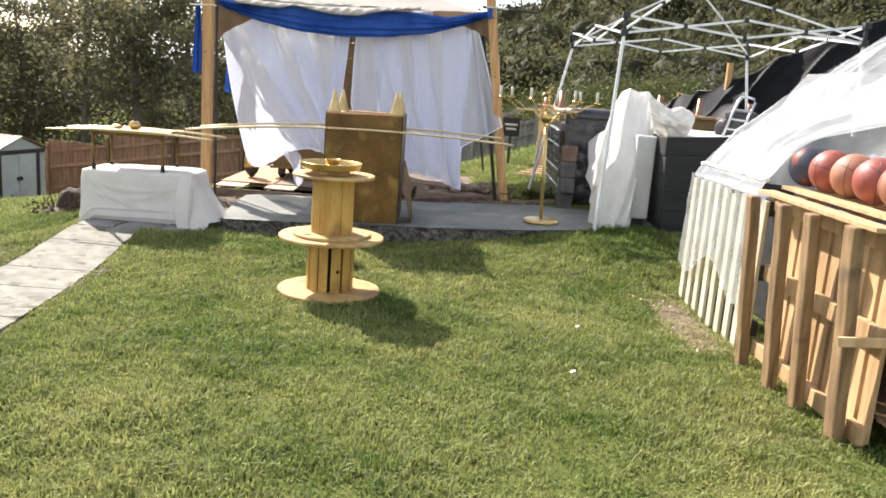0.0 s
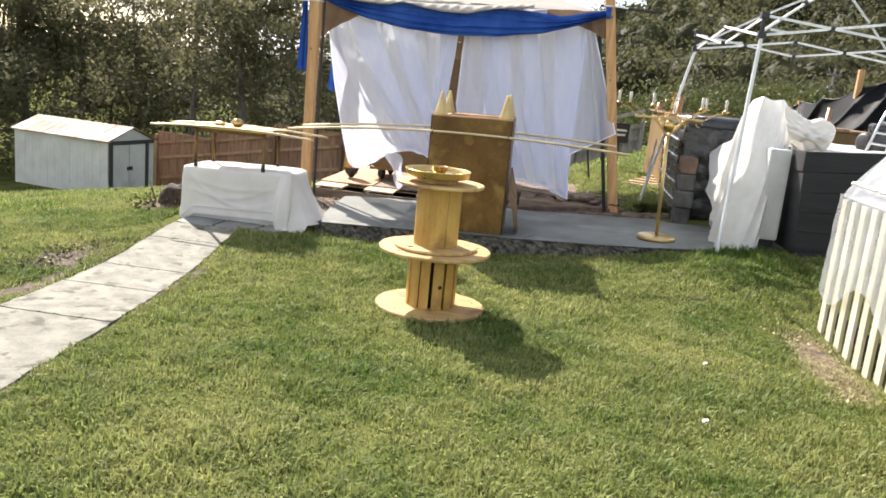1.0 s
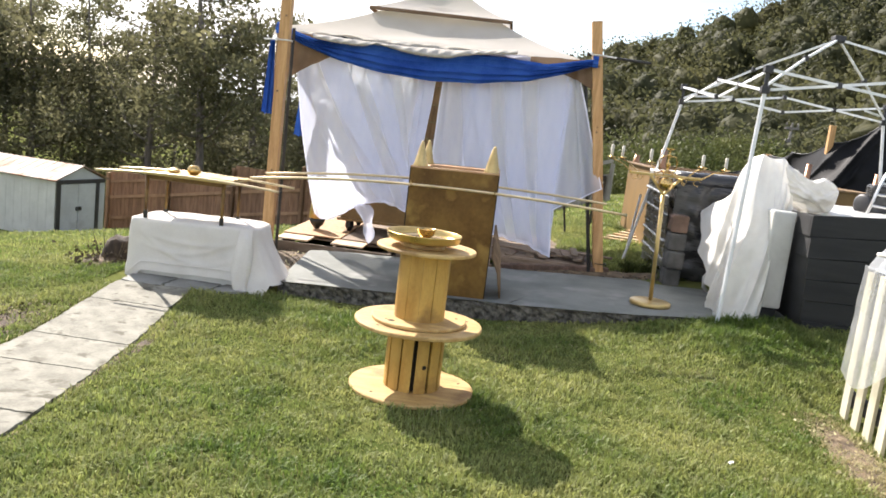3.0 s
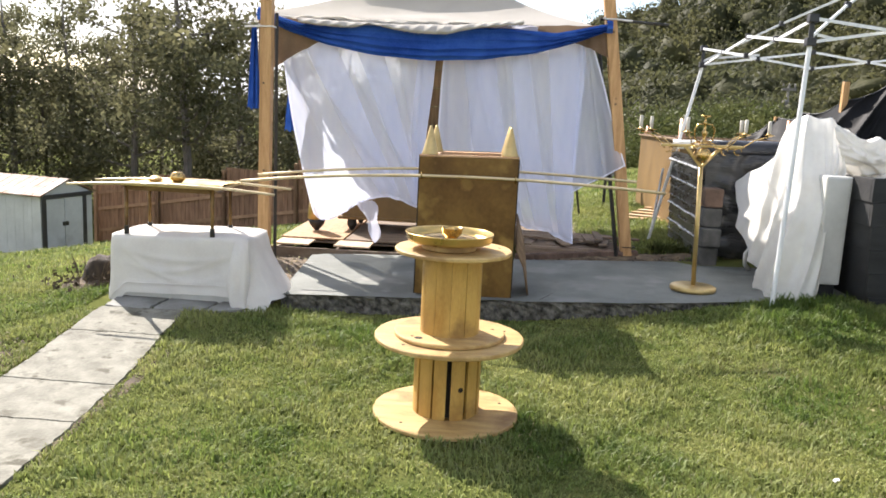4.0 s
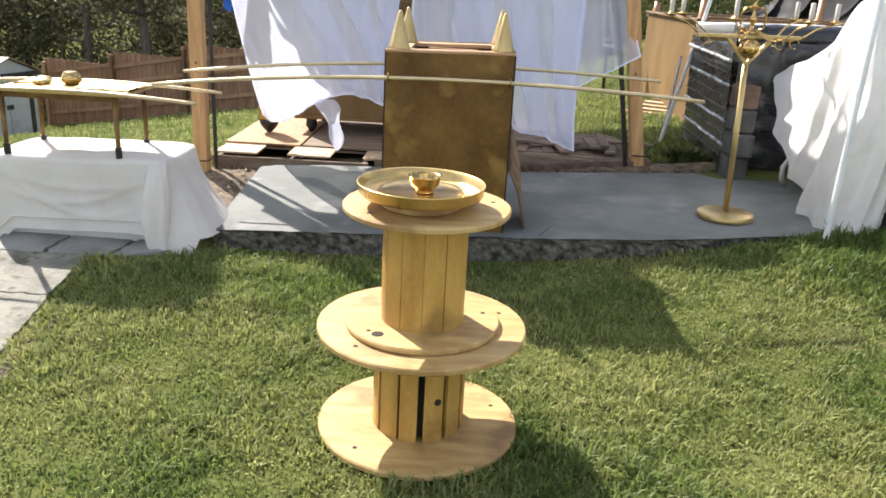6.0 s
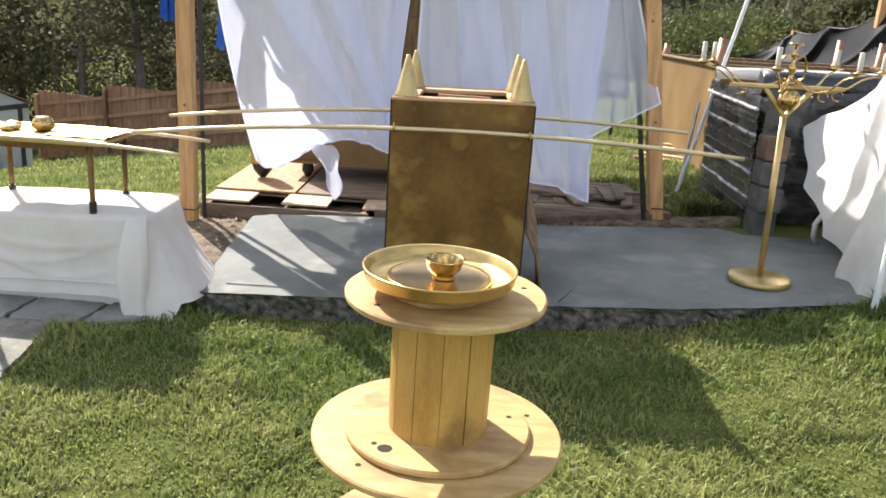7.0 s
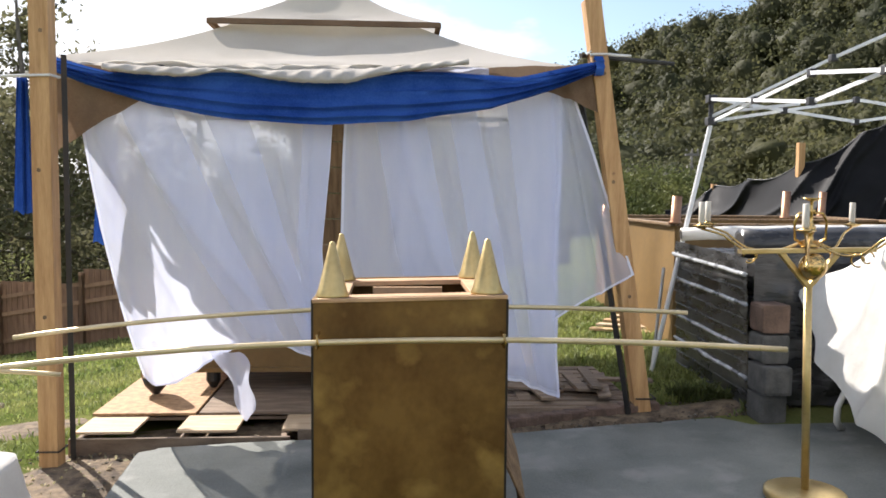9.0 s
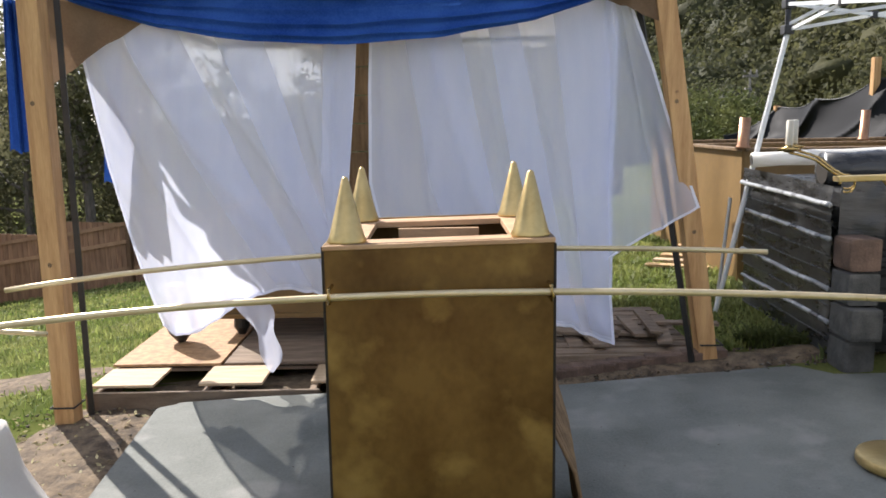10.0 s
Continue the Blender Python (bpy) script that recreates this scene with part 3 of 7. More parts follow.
# ---- lawn blades ----
def bare_at(x, y):
    """1 where no grass grows."""
    l, r = np.interp(y, [0, 5.35, 6.7], [-3.05, -3.15, -3.23]), np.interp(y, [0, 4.13, 6.8], [-2.07, -2.38, -2.63])
    on_path = (x > l) & (x < r) & (y < 7.0)
    on_slab = (x > -2.3) & (x < 2.6) & (y > np.interp(x, [-2.3, -0.3, 0.36, 1.29, 2.6], [7.02, 7.06, 7.09, 7.30, 7.40]) - 0.005) & (y < np.interp(x, [-2.25, -1.45, -0.14, 1.6, 2.6], [8.67, 8.72, 8.69, 8.87, 8.95]))
    under_table = (x > -3.35) & (x < -2.3) & (y > 6.72) & (y < 8.6)
    patch = (((x + 2.5) / 0.34) ** 2 + ((y - 8.25) / 0.75) ** 2 < 1) | (((x - 0.35) / 1.0) ** 2 + ((y - 8.95) / 0.2) ** 2 < 1) | ((((x + 3.5) / 0.7) ** 2 + ((y - 9.6) / 0.3) ** 2 < 1) & (np.sin(x * 31) * np.sin(y * 37) > -0.4))
    deck = (x > -2.7) & (x < np.where(y < 9.2, 0.5, 0.3)) & (y > 8.65) & (y < 12.2)
    spool = (x + 0.79) ** 2 + (y - 5.39) ** 2 < 0.355 ** 2
    return on_path | on_slab | under_table | patch | deck | spool


def clump(x, y, s):
    return np.sin(s * x + 1.3 * np.sin(s * 0.7 * y)) * np.sin(s * 1.1 * y + 1.7 * np.sin(s * 0.6 * x + 1))


def blades(name, n, xr, yr, height, width, mat, label, keep=None):
    x, y = rng.uniform(*xr, n), rng.uniform(*yr, n)
    ok = ~bare_at(x, y)
    if keep is not None:
        ok &= keep(x, y)
    x, y = x[ok], y[ok]
    n = len(x)
    z = ground_z(x, y) - 0.004
    tuft = 0.75 + 0.35 * clump(x, y, 5.0) + 0.25 * clump(x, y, 17.0)
    h = height * np.clip(tuft, 0.3, 1.6) * rng.uniform(0.55, 1.35, n)
    a = rng.uniform(0, 2 * np.pi, n)
    lean = rng.uniform(0.15, 1.15, n)
    b = a + rng.normal(0, 0.5, n)
    w = width * rng.uniform(0.6, 1.3, n)
    sx, sy = -np.sin(a) * w, np.cos(a) * w
    dx, dy = np.cos(b), np.sin(b)
    V = np.empty((n, 5, 3))
    V[:, 0] = np.stack([x - sx, y - sy, z], -1)
    V[:, 1] = np.stack([x + sx, y + sy, z], -1)
    mx, my, mz = x + dx * h * lean * 0.35, y + dy * h * lean * 0.35, z + h * 0.62
    V[:, 2] = np.stack([mx + sx * 0.8, my + sy * 0.8, mz], -1)
    V[:, 3] = np.stack([mx - sx * 0.8, my - sy * 0.8, mz], -1)
    V[:, 4] = np.stack([x + dx * h * lean, y + dy * h * lean, z + h * np.clip(1.1 - 0.35 * lean, 0.4, 1)], -1)
    k = np.arange(n)[:, None] * 5
    F = np.concatenate([k + np.array([[0, 1, 2]]), k + np.array([[0, 2, 3]]), k + np.array([[3, 2, 4]])])
    return tagged(new(name, fast_mesh(name, V.reshape(-1, 3), F, mat)), label, "grass", kind="stuff")


blades("lawn_grass", 350000, (-4.4, 2.6), (1.7, 7.4), 0.046, 0.0040, M_BLADE, "short green lawn grass with uneven tufts and worn spots", lambda x, y: (clump(x + 3, y - 1, 2.3) + rng.uniform(-0.2, 1.4, len(x)) > -0.35) & (rng.uniform(0, 1, len(x)) < np.minimum((y - 1.7) / 0.8 + 0.15, (2.6 - x) / 0.5 + 0.15)) & (((x - 1.68) / 0.15) ** 2 + ((y - 5.2) / 0.62) ** 2 > rng.uniform(0.5, 1.3, len(x))) & (((x + 3.42) / 0.28) ** 2 + ((y - 5.55) / 0.5) ** 2 > rng.uniform(0.0, 0.75, len(x))) & (((x + 3.22) / 0.1) ** 2 + ((y - 4.8) / 0.7) ** 2 > rng.uniform(0.1, 1.3, len(x))))
blades("lawn_grass", 38000, (-9, 6.5), (-3.5, 7.2), 0.05, 0.009, M_BLADE, "short green lawn grass round the path", lambda x, y: ~((x > -4.2) & (x < 2.4) & (y > 2.1)))
blades("lawn_grass", 60000, (-9, 4.5), (6.6, 16), 0.06, 0.006, M_BLADE, "short green grass running down the yard behind")
blades("lawn_grass", 26000, (-16, 8), (12, 26), 0.08, 0.014, M_BLADE, "green grass in the far yard")
blades("dry_grass", 34000, (-4.6, 3.4), (1.5, 7.4), 0.035, 0.0026, M_DRY, "dry straw-coloured grass blades scattered through the lawn", lambda x, y: clump(x - 2, y + 4, 2.9) + rng.uniform(-0.9, 0.7, len(x)) > 0.1)
blades("lawn_grass", 22000, (0.2, 2.0), (8.9, 14), 0.07, 0.006, M_BLADE, "uneven green grass behind the slab")
blades("dry_grass", 7000, (1.5, 1.85), (4.6, 5.85), 0.03, 0.003, M_DRY, "dead straw at the foot of the pallet wall")
blades("edge_grass", 5000, (0.9, 2.5), (6.80, 7.36), 0.075, 0.0035, M_BLADE, "longer uncut grass along the slab edge")
blades("lawn_grass", 6000, (0.5, 2.0), (8.72, 9.3), 0.06, 0.005, M_BLADE, "uneven grass along the back of the slab")
for edge_x in (0, 1):
    blades("edge_grass", 9000, (-3.4, -2.0), (1.6, 6.7), 0.05, 0.0035, M_DRY if edge_x == 0 else M_BLADE, "ragged grass hanging over the edges of the path", lambda x, y: np.minimum(abs(x - np.interp(y, [0, 5.35, 6.7], [-3.06, -3.16, -3.24])), abs(x - np.interp(y, [0, 4.13, 6.8], [-2.06, -2.37, -2.62]))) < 0.035 + 0.03 * clump(x, y, 9.0))
blades("weeds", 5000, (0.9, 2.0), (8.85, 9.3), 0.12, 0.012, M_BUSH, "leafy green weeds behind the slab", lambda x, y: clump(x, y, 6) > 0.1)


# ---- trees, bushes and hillside ----
def leaf_quads(centres, size, facing=None):
    """One small pointed leaf a centre, each turned its own way, or loosely along the crown's surface."""
    n = len(centres)
    d = rng.normal(size=(n, 3))
    if facing is not None:
        facing = facing + 0.75 * rng.normal(size=(n, 3))
        d = np.cross(facing, d)
    d /= np.linalg.norm(d, axis=1, keepdims=True)
    e = np.cross(d, rng.normal(size=(n, 3)) if facing is None else facing)
    e /= np.linalg.norm(e, axis=1, keepdims=True)
    s = (size * rng.uniform(0.6, 1.35, n))[:, None]
    V = np.stack([centres - d * s, centres + e * s * 0.55, centres + d * s, centres - e * s * 0.55], 1)
    return V.reshape(-1, 3), np.arange(4 * n).reshape(n, 4)


def make_tree(height, spread, seed, leaves=3600, leaf=0.115, bare=0.28):
    """A tree at the origin: tapered trunk with limbs, and a ragged crown of leaf clusters round the limb ends."""
    r = np.random.default_rng(seed)
    e = thing("tree", 0, 0, 0, "tall dark-leaved woodland tree with a bare lower trunk", "tree", "woodland trees")
    bm = bmesh.new()
    lean = [float(q) * height for q in r.uniform(-0.06, 0.06, 2)]
    trunk = [(lean[0] * t ** 1.5 + 0.15 * nz(t * 3, seed), lean[1] * t ** 1.5 + 0.15 * nz(t * 3, seed, 4), height * 0.92 * t - 0.3 * (t == 0)) for t in [k / 8 for k in range(9)]]
    tube(bm, trunk, [0.16 * height / 11 * (1 - 0.85 * t) + 0.012 for t in [k / 8 for k in range(9)]], 7)
    tips = []
    for i in range(15):
        t0 = float(r.uniform(bare, 0.95))
        k = t0 * 8
        p = Vector(trunk[int(k)]).lerp(Vector(trunk[min(int(k) + 1, 8)]), k - int(k))
        a, up = float(r.uniform(0, 2 * np.pi)), float(r.uniform(0.25, 0.95))
        L = float(spread * (1.15 - 0.75 * t0) * r.uniform(0.6, 1.2))
        pts = [p + Vector((math.cos(a), math.sin(a), up * s)) * (L * s) + Vector((0.2 * nz(s * 3, i, seed), 0.2 * nz(s * 3, i + 9, seed), 0)) for s in (0, 0.33, 0.66, 1)]
        tube(bm, pts, [0.055 * (1.1 - t0) * height / 9 + 0.012, 0.04 * (1.1 - t0) + 0.012, 0.022, 0.008], 5)
        for s in (0.4, 0.6, 0.8, 1.0):
            q = p + Vector((math.cos(a), math.sin(a), up * s)) * (L * s)
            tips += [q] * 2
            b = a + float(r.uniform(-1.3, 1.3))
            q2 = q + Vector((math.cos(b), math.sin(b), float(r.uniform(-0.1, 0.6)))) * (L * 0.38)
            tube(bm, [q, q.lerp(q2, 0.5) + Vector((0, 0, 0.05)), q2], [0.016, 0.011, 0.005], 4)
            tips += [q2] * 3
    part("trunk", bm, M_BARK, e, smooth=True)
    tips = np.array([list(t) for t in tips])
    c = tips[(r.random(leaves) ** 1.25 * len(tips)).astype(int)]
    c = c + r.normal(size=(leaves, 3)) * np.array([0.27, 0.27, 0.20]) * spread / 3.0
    V, F = leaf_quads(c, leaf)
    ob = new("crown", fast_mesh("crown", V, F, M_LEAF))
    ob.parent = e
    return e


protos = [make_tree(9.8, 3.0, 11, 6400, 0.088, 0.2), make_tree(8.2, 2.7, 23, 6000, 0.085, 0.2), make_tree(11.0, 3.1, 37, 6800, 0.088, 0.2), make_tree(7.0, 2.6, 41, 5800, 0.083, 0.12)]
spots_ = []
tr = np.random.default_rng(5)
for i, az in enumerate(np.linspace(-48, -3, 28)):
    R = 29 + 9 * tr.random() + (4 if i % 2 else 0)
    spots_.append((R * math.sin(radians(az)), R * math.cos(radians(az)), tr.uniform(0.8, 1.12), tr.uniform(0, 360), i))
for k, (x, y, s, turn, i) in enumerate(spots_):
    short = 0.72 if -21 < math.degrees(math.atan2(x, y)) < -7 else 1.0
    m = pose(x, y, float(ground_z(x, y)) - 0.1, 0, 0, turn)
    if k < 4:
        ob = protos[k]
        ob.matrix_basis = m
    else:
        ob = copy_thing(protos[k % 4], m)
    ob.scale = (s, s, s * short)


def thicket(name, n, place, size, mat, label, blob=(1.2, 1.2, 0.9), per=120, category="undergrowth", core=0.0):
    """Foliage mass: many clusters of leaves over the ground."""
    pts = np.array([place() for _ in range(n)])
    base = ground_z(pts[:, 0], pts[:, 1])
    c = np.repeat(np.stack([pts[:, 0], pts[:, 1], base + pts[:, 2]], -1), per, 0)
    d = rng.normal(size=c.shape)
    d /= np.linalg.norm(d, axis=1, keepdims=True)
    k = np.repeat(pts[:, 3], per)[:, None]
    lump = 1 + 0.3 * np.sin(d[:, :1] * 5 + c[:, :1]) * np.sin(d[:, 1:2] * 6 + c[:, 1:2])
    c = c + d * np.array(blob) * k * lump * (rng.uniform(0.60, 1.0, (len(c), 1)) if core else rng.uniform(0.2, 1.0, (len(c), 1)) ** 0.5)
    V, F = leaf_quads(c, size, d if core else None)
    if core:
        # uneven inner mass that closes the gaps between the leaves
        na, nb = 10, 6
        az, el = np.meshgrid(np.arange(na) * 2 * np.pi / na, np.linspace(-0.7, 1.45, nb), indexing="ij")
        u = np.stack([np.cos(az) * np.cos(el), np.sin(az) * np.cos(el), np.sin(el)], -1).reshape(-1, 3)
        ph = rng.uniform(0, 6.28, (len(pts), 1, 3))
        q = 1 + 0.20 * np.sin(u[None, :, :1] * 4 + ph[:, :, :1]) * np.sin(u[None, :, 1:2] * 5 + ph[:, :, 1:2]) + 0.13 * np.sin(u[None, :, 2:] * 9 + ph[:, :, 2:]) * np.sin(u[None, :, :1] * 8 + ph[:, :, 1:2])
        cv = np.stack([pts[:, 0], pts[:, 1], base + pts[:, 2]], -1)[:, None] + u[None] * q * core * np.array(blob) * pts[:, 3][:, None, None] + rng.normal(0, 0.05, (len(pts), na * nb, 3)) * pts[:, 3][:, None, None]
        k = np.arange(na * nb).reshape(na, nb)
        band = np.stack([k[:, :-1], np.roll(k, -1, 0)[:, :-1], np.roll(k, -1, 0)[:, 1:], k[:, 1:]], -1).reshape(-1, 4)
        cf = (band[None] + (np.arange(len(pts)) * na * nb)[:, None, None]).reshape(-1, 4) + len(V)
        V, F = np.concatenate([V, cv.reshape(-1, 3)]), np.concatenate([F, cf])
    me = fast_mesh(name, V, F, mat)
    if core:
        me.polygons.foreach_set("use_smooth", np.ones(len(F), dtype=bool))
    return tagged(new(name, me), label, category, kind="stuff")


def on_arc(az0, az1, r0, r1, h0, h1, k0, k1):
    az, r = radians(rng.uniform(az0, az1)), rng.uniform(r0, r1)
    return (r * math.sin(az), r * math.cos(az), rng.uniform(h0, h1), rng.uniform(k0, k1))


def litter(name, n, xr, yr, size, mat, label):
    """Small dead leaves and twig scraps lying flat on the soil."""
    x, y = rng.normal(sum(xr) / 2, (xr[1] - xr[0]) / 4, n), rng.uniform(*yr, n)
    c = np.stack([x, y, ground_z(x, y) + rng.uniform(0.008, 0.03, n)], -1)
    V, F = leaf_quads(c, size, np.tile(np.array([[0.0, 0.0, 1.0]]), (n, 1)))
    return tagged(new(name, fast_mesh(name, V, F, mat)), label, "leaves", kind="stuff")


litter("leaf_scraps", 500, (-3.72, -3.26), (4.9, 6.1), 0.013, M_LITTER, "dead brown leaves strewn on bare soil beside the path")
litter("leaf_scraps", 160, (-3.72, -3.26), (4.7, 6.2), 0.012, M_DRY, "pale dry leaf scraps beside the path")
litter("leaf_scraps", 420, (-2.95, -2.2), (7.75, 8.8), 0.016, M_DRY, "straw and dead grass strewn over the soil by the post")
litter("leaf_scraps", 380, (-0.7, 1.5), (8.8, 9.1), 0.014, M_LITTER, "brown leaf scraps along the back of the slab")
litter("leaf_scraps", 260, (1.45, 1.8), (4.6, 5.85), 0.013, M_DRY, "straw scraps at the foot of the slat wall")
thicket("undergrowth", 330, lambda: on_arc(-52, 2, 29, 41, 0.0, 3.8, 0.7, 1.4), 0.075, M_LEAF, "dense dark undergrowth below the woodland trees", per=230)
thicket("shrubs", 120, lambda: on_arc(2, 17, 32, 46, 0.0, 1.8, 0.6, 1.25), 0.075, M_BUSH, "sunlit light-green shrubs at the foot of the hill", per=420)
thicket("hedge_trees", 150, lambda: on_arc(8, 46, 38, 56, 0.0, 2.6, 0.9, 1.9), 0.125, M_HILL, "dark mixed trees at the foot of the hill", per=420, core=0.50)
thicket("hillside_forest", 1300, lambda: on_arc(-6, 52, 66, 185, 0.6, 5.0, 1.8, 3.8), 0.28, M_HILL, "hillside wholly covered with green broadleaf forest", blob=(1.0, 1.0, 1.15), per=235, category="forest", core=0.54)
thicket("far_forest", 150, lambda: on_arc(-60, -4, 130, 190, 0.0, 2.5, 2.0, 3.5), 0.5, M_HILL, "distant green wooded ridge", per=140, category="forest", core=0.6)
thicket("weed_tuft", 10, lambda: (-2.15 + rng.normal() * 0.16, 11.8 + rng.normal() * 0.2, 0.22, 0.22), 0.05, M_BUSH, "bushy light-green weed growing on the lawn", per=70, category="plant")


# ---- fence ----
def fence_run(a, b, n, mat, label, height=1.8, z_at=None):
    """A run of close-boarded fence with posts and rails."""
    z0 = float(ground_z((a[0] + b[0]) / 2, (a[1] + b[1]) / 2))
    e = thing("fence", (a[0] + b[0]) / 2, (a[1] + b[1]) / 2, z0, label, "fence", "fence panels")
    A, B = Vector((a[0], a[1], 0)), Vector((b[0], b[1], 0))
    d = (B - A).normalized()
    side = Vector((-d.y, d.x, 0))
    if side.y > 0:
        side = -side
    level = z0 + height
    for i in range(n):
        t = (i + 0.5) / n
        p = A.lerp(B, t)
        z = float(ground_z(p.x, p.y))
        w = (B - A).length / n * 0.47
        bm = bmesh.new()
        h = level - z + 0.015 * nz(i * 3.3, a[0])
        bar(bm, p + Vector((0, 0, z)), p + Vector((0, 0, z + h)), 2 * w, 0.02, up=side, bevel=0.004)
        part("board", bm, mat, e)
    for h in (0.35, 1.0, height - 0.2):
        bm = bmesh.new()
        za, zb = float(ground_z(A.x, A.y)), float(ground_z(B.x, B.y))
        bar(bm, A + side * 0.04 + Vector((0, 0, za + h)), B + side * 0.04 + Vector((0, 0, zb + h)), 0.04, 0.09)
        part("rail", bm, M_FENCERAIL if mat is M_FENCE else mat, e)
    for p in (A, B):
        bm = bmesh.new()
        z = float(ground_z(p.x, p.y))
        bar(bm, p + side * 0.08 + Vector((0, 0, z - 0.2)), p + side * 0.08 + Vector((0, 0, z + height + 0.08)), 0.1, 0.1, up=side, bevel=0.008)
        part("post", bm, M_FENCERAIL if mat is M_FENCE else mat, e)
    return e


line = [(-12.4, 24.6), (-10.2, 23.9), (-8.0, 23.2), (-5.8, 22.5), (-3.6, 21.8)]
for a, b, h in zip(line, line[1:], (1.68, 1.62, 1.56, 1.54)):
    fence_run(a, b, 15, M_FENCE, "brown close-boarded timber privacy fence panel", h)
line = [(-1.2, 21.2), (0.6, 20.9), (2.2, 20.65)]
for a, b in zip(line, line[1:]):
    fence_run(a, b, 15, M_FENCEOLD, "weathered grey timber fence panel", 0.85)
fence_run((-3.6, 21.8), (-1.2, 21.2), 15, M_FENCE, "brown close-boarded timber privacy fence panel", 1.5)

# ---- garden shed ----
SX, SY = -11.42, 19.93
SZ = float(ground_z(SX, SY)) - 0.06
sd, fd = Vector((-0.971, 0.241, 0)), Vector((0.241, 0.971, 0))
shed = thing("garden_shed", SX, SY, SZ, "white ribbed-metal garden shed with dark trim and a rusting roof", "shed")
C0 = Vector((SX, SY, SZ))
SL, SW, SH = 3.3, 1.68, 1.47
for k in range(25):
    p, q = C0 + sd * (SL * k / 25), C0 + sd * (SL * (k + 1.0) / 25)
    bm = bmesh.new()
    bar(bm, (p + q) / 2, (p + q) / 2 + Vector((0, 0, SH)), SL / 25 * 0.965, 0.030 if k % 2 else 0.036, up=fd)
    part("rib", bm, M_SHED, shed)
bm = bmesh.new()
box(bm, (0.02, 0.02, 0), (SL - 0.02, SW - 0.02, SH), 0, Matrix(((sd.x, fd.x, 0, SX), (sd.y, fd.y, 0, SY), (0, 0, 1, SZ), (0, 0, 0, 1))))
part("wall", bm, M_SHED, shed)
gable = [C0, C0 + fd * SW, C0 + fd * SW + Vector((0, 0, SH)), C0 + fd * SW / 2 + Vector((0, 0, SH + 0.34)), C0 + Vector((0, 0, SH))]
for off in (-0.012, SL):
    bm = bmesh.new()
    bm.faces.new([bm.verts.new(p + sd * off) for p in gable])
    part("gable", bm, M_SHED, shed)
for k, (u0, u1) in enumerate(((0.06, 0.42), (0.42, 0.79))):
    bm = bmesh.new()
    p, q = C0 + fd * SW * u0 - sd * 0.03, C0 + fd * SW * u1 - sd * 0.03
    bar(bm, (p + q) / 2 + Vector((0, 0, 0.06)), (p + q) / 2 + Vector((0, 0, SH - 0.08)), SW * (u1 - u0) - 0.02, 0.03, up=sd, bevel=0.004)
    door = part("door", bm, M_SHED, shed)
    bm = bmesh.new()
    h = C0 + fd * SW * (0.39 if k == 0 else 0.45) - sd * 0.07 + Vector((0, 0, 0.75))
    box(bm, h - Vector((0.03, 0.03, 0.05)), h + Vector((0.03, 0.03, 0.05)), 0.008)
    part("handle", bm, M_SHEDTRIM, door)
for u in (0.03, 0.82):
    bm = bmesh.new()
    p = C0 + fd * SW * u - sd * 0.04
    bar(bm, p, p + Vector((0, 0, SH)), 0.13, 0.03, up=sd)
    part("trim", bm, M_SHEDTRIM, shed)
bm = bmesh.new()
bar(bm, C0 + fd * SW * 0.03 - sd * 0.05 + Vector((0, 0, SH - 0.02)), C0 + fd * SW * 0.97 - sd * 0.05 + Vector((0, 0, SH - 0.02)), 0.03, 0.1)
part("trim", bm, M_SHEDTRIM, shed)
for s0, s1 in ((-0.06, 0.5), (1.06, 0.5)):
    for k in range(12):
        bm = bmesh.new()
        u0, u1 = k / 12, (k + 0.94) / 12
        pts = []
        for u, v in ((u0, s0), (u1, s0), (u1, s1), (u0, s1)):
            pts.append(C0 + sd * (SL + 0.16) * u - sd * 0.08 + fd * SW * v + Vector((0, 0, SH + (0.36 if v == s1 else 0.0))))
        f = bm.faces.new([bm.verts.new(p) for p in pts])
        ext = bmesh.ops.extrude_face_region(bm, geom=[f])
        bmesh.ops.translate(bm, vec=(0, 0, 0.03), verts=[v for v in ext["geom"] if isinstance(v, bmesh.types.BMVert)])
        part("roof_sheet", bm, M_SHEDROOF, shed)

# ---- gazebo ----
GX0, GX1, GY0, GY1 = -2.80, 0.30, 9.08, 12.15
GC = ((GX0 + GX1) / 2 - 0.06, (GY0 + GY1) / 2)
gz = thing("gazebo", GC[0], GC[1], 0.25, "beige fabric gazebo with a two-tier vented roof on dark steel legs", "gazebo")


def eave_z(x):
    return 2.33 + 0.012 * (x - GX0) - 0.03 * math.sin(math.pi * (x - GX0) / (GX1 - GX0))


def roof_pt(u, v, lo, hi, z0, z1, sag):
    """One roof slope: u along the eave, v up the slope; lo and hi are the half widths."""
    w = lo + (hi - lo) * v
    z = z0 + (z1 - z0) * v - sag * math.sin(math.pi * v) * (0.6 + 0.6 * math.sin(math.pi * u))
    return (2 * u - 1) * w, -w, z


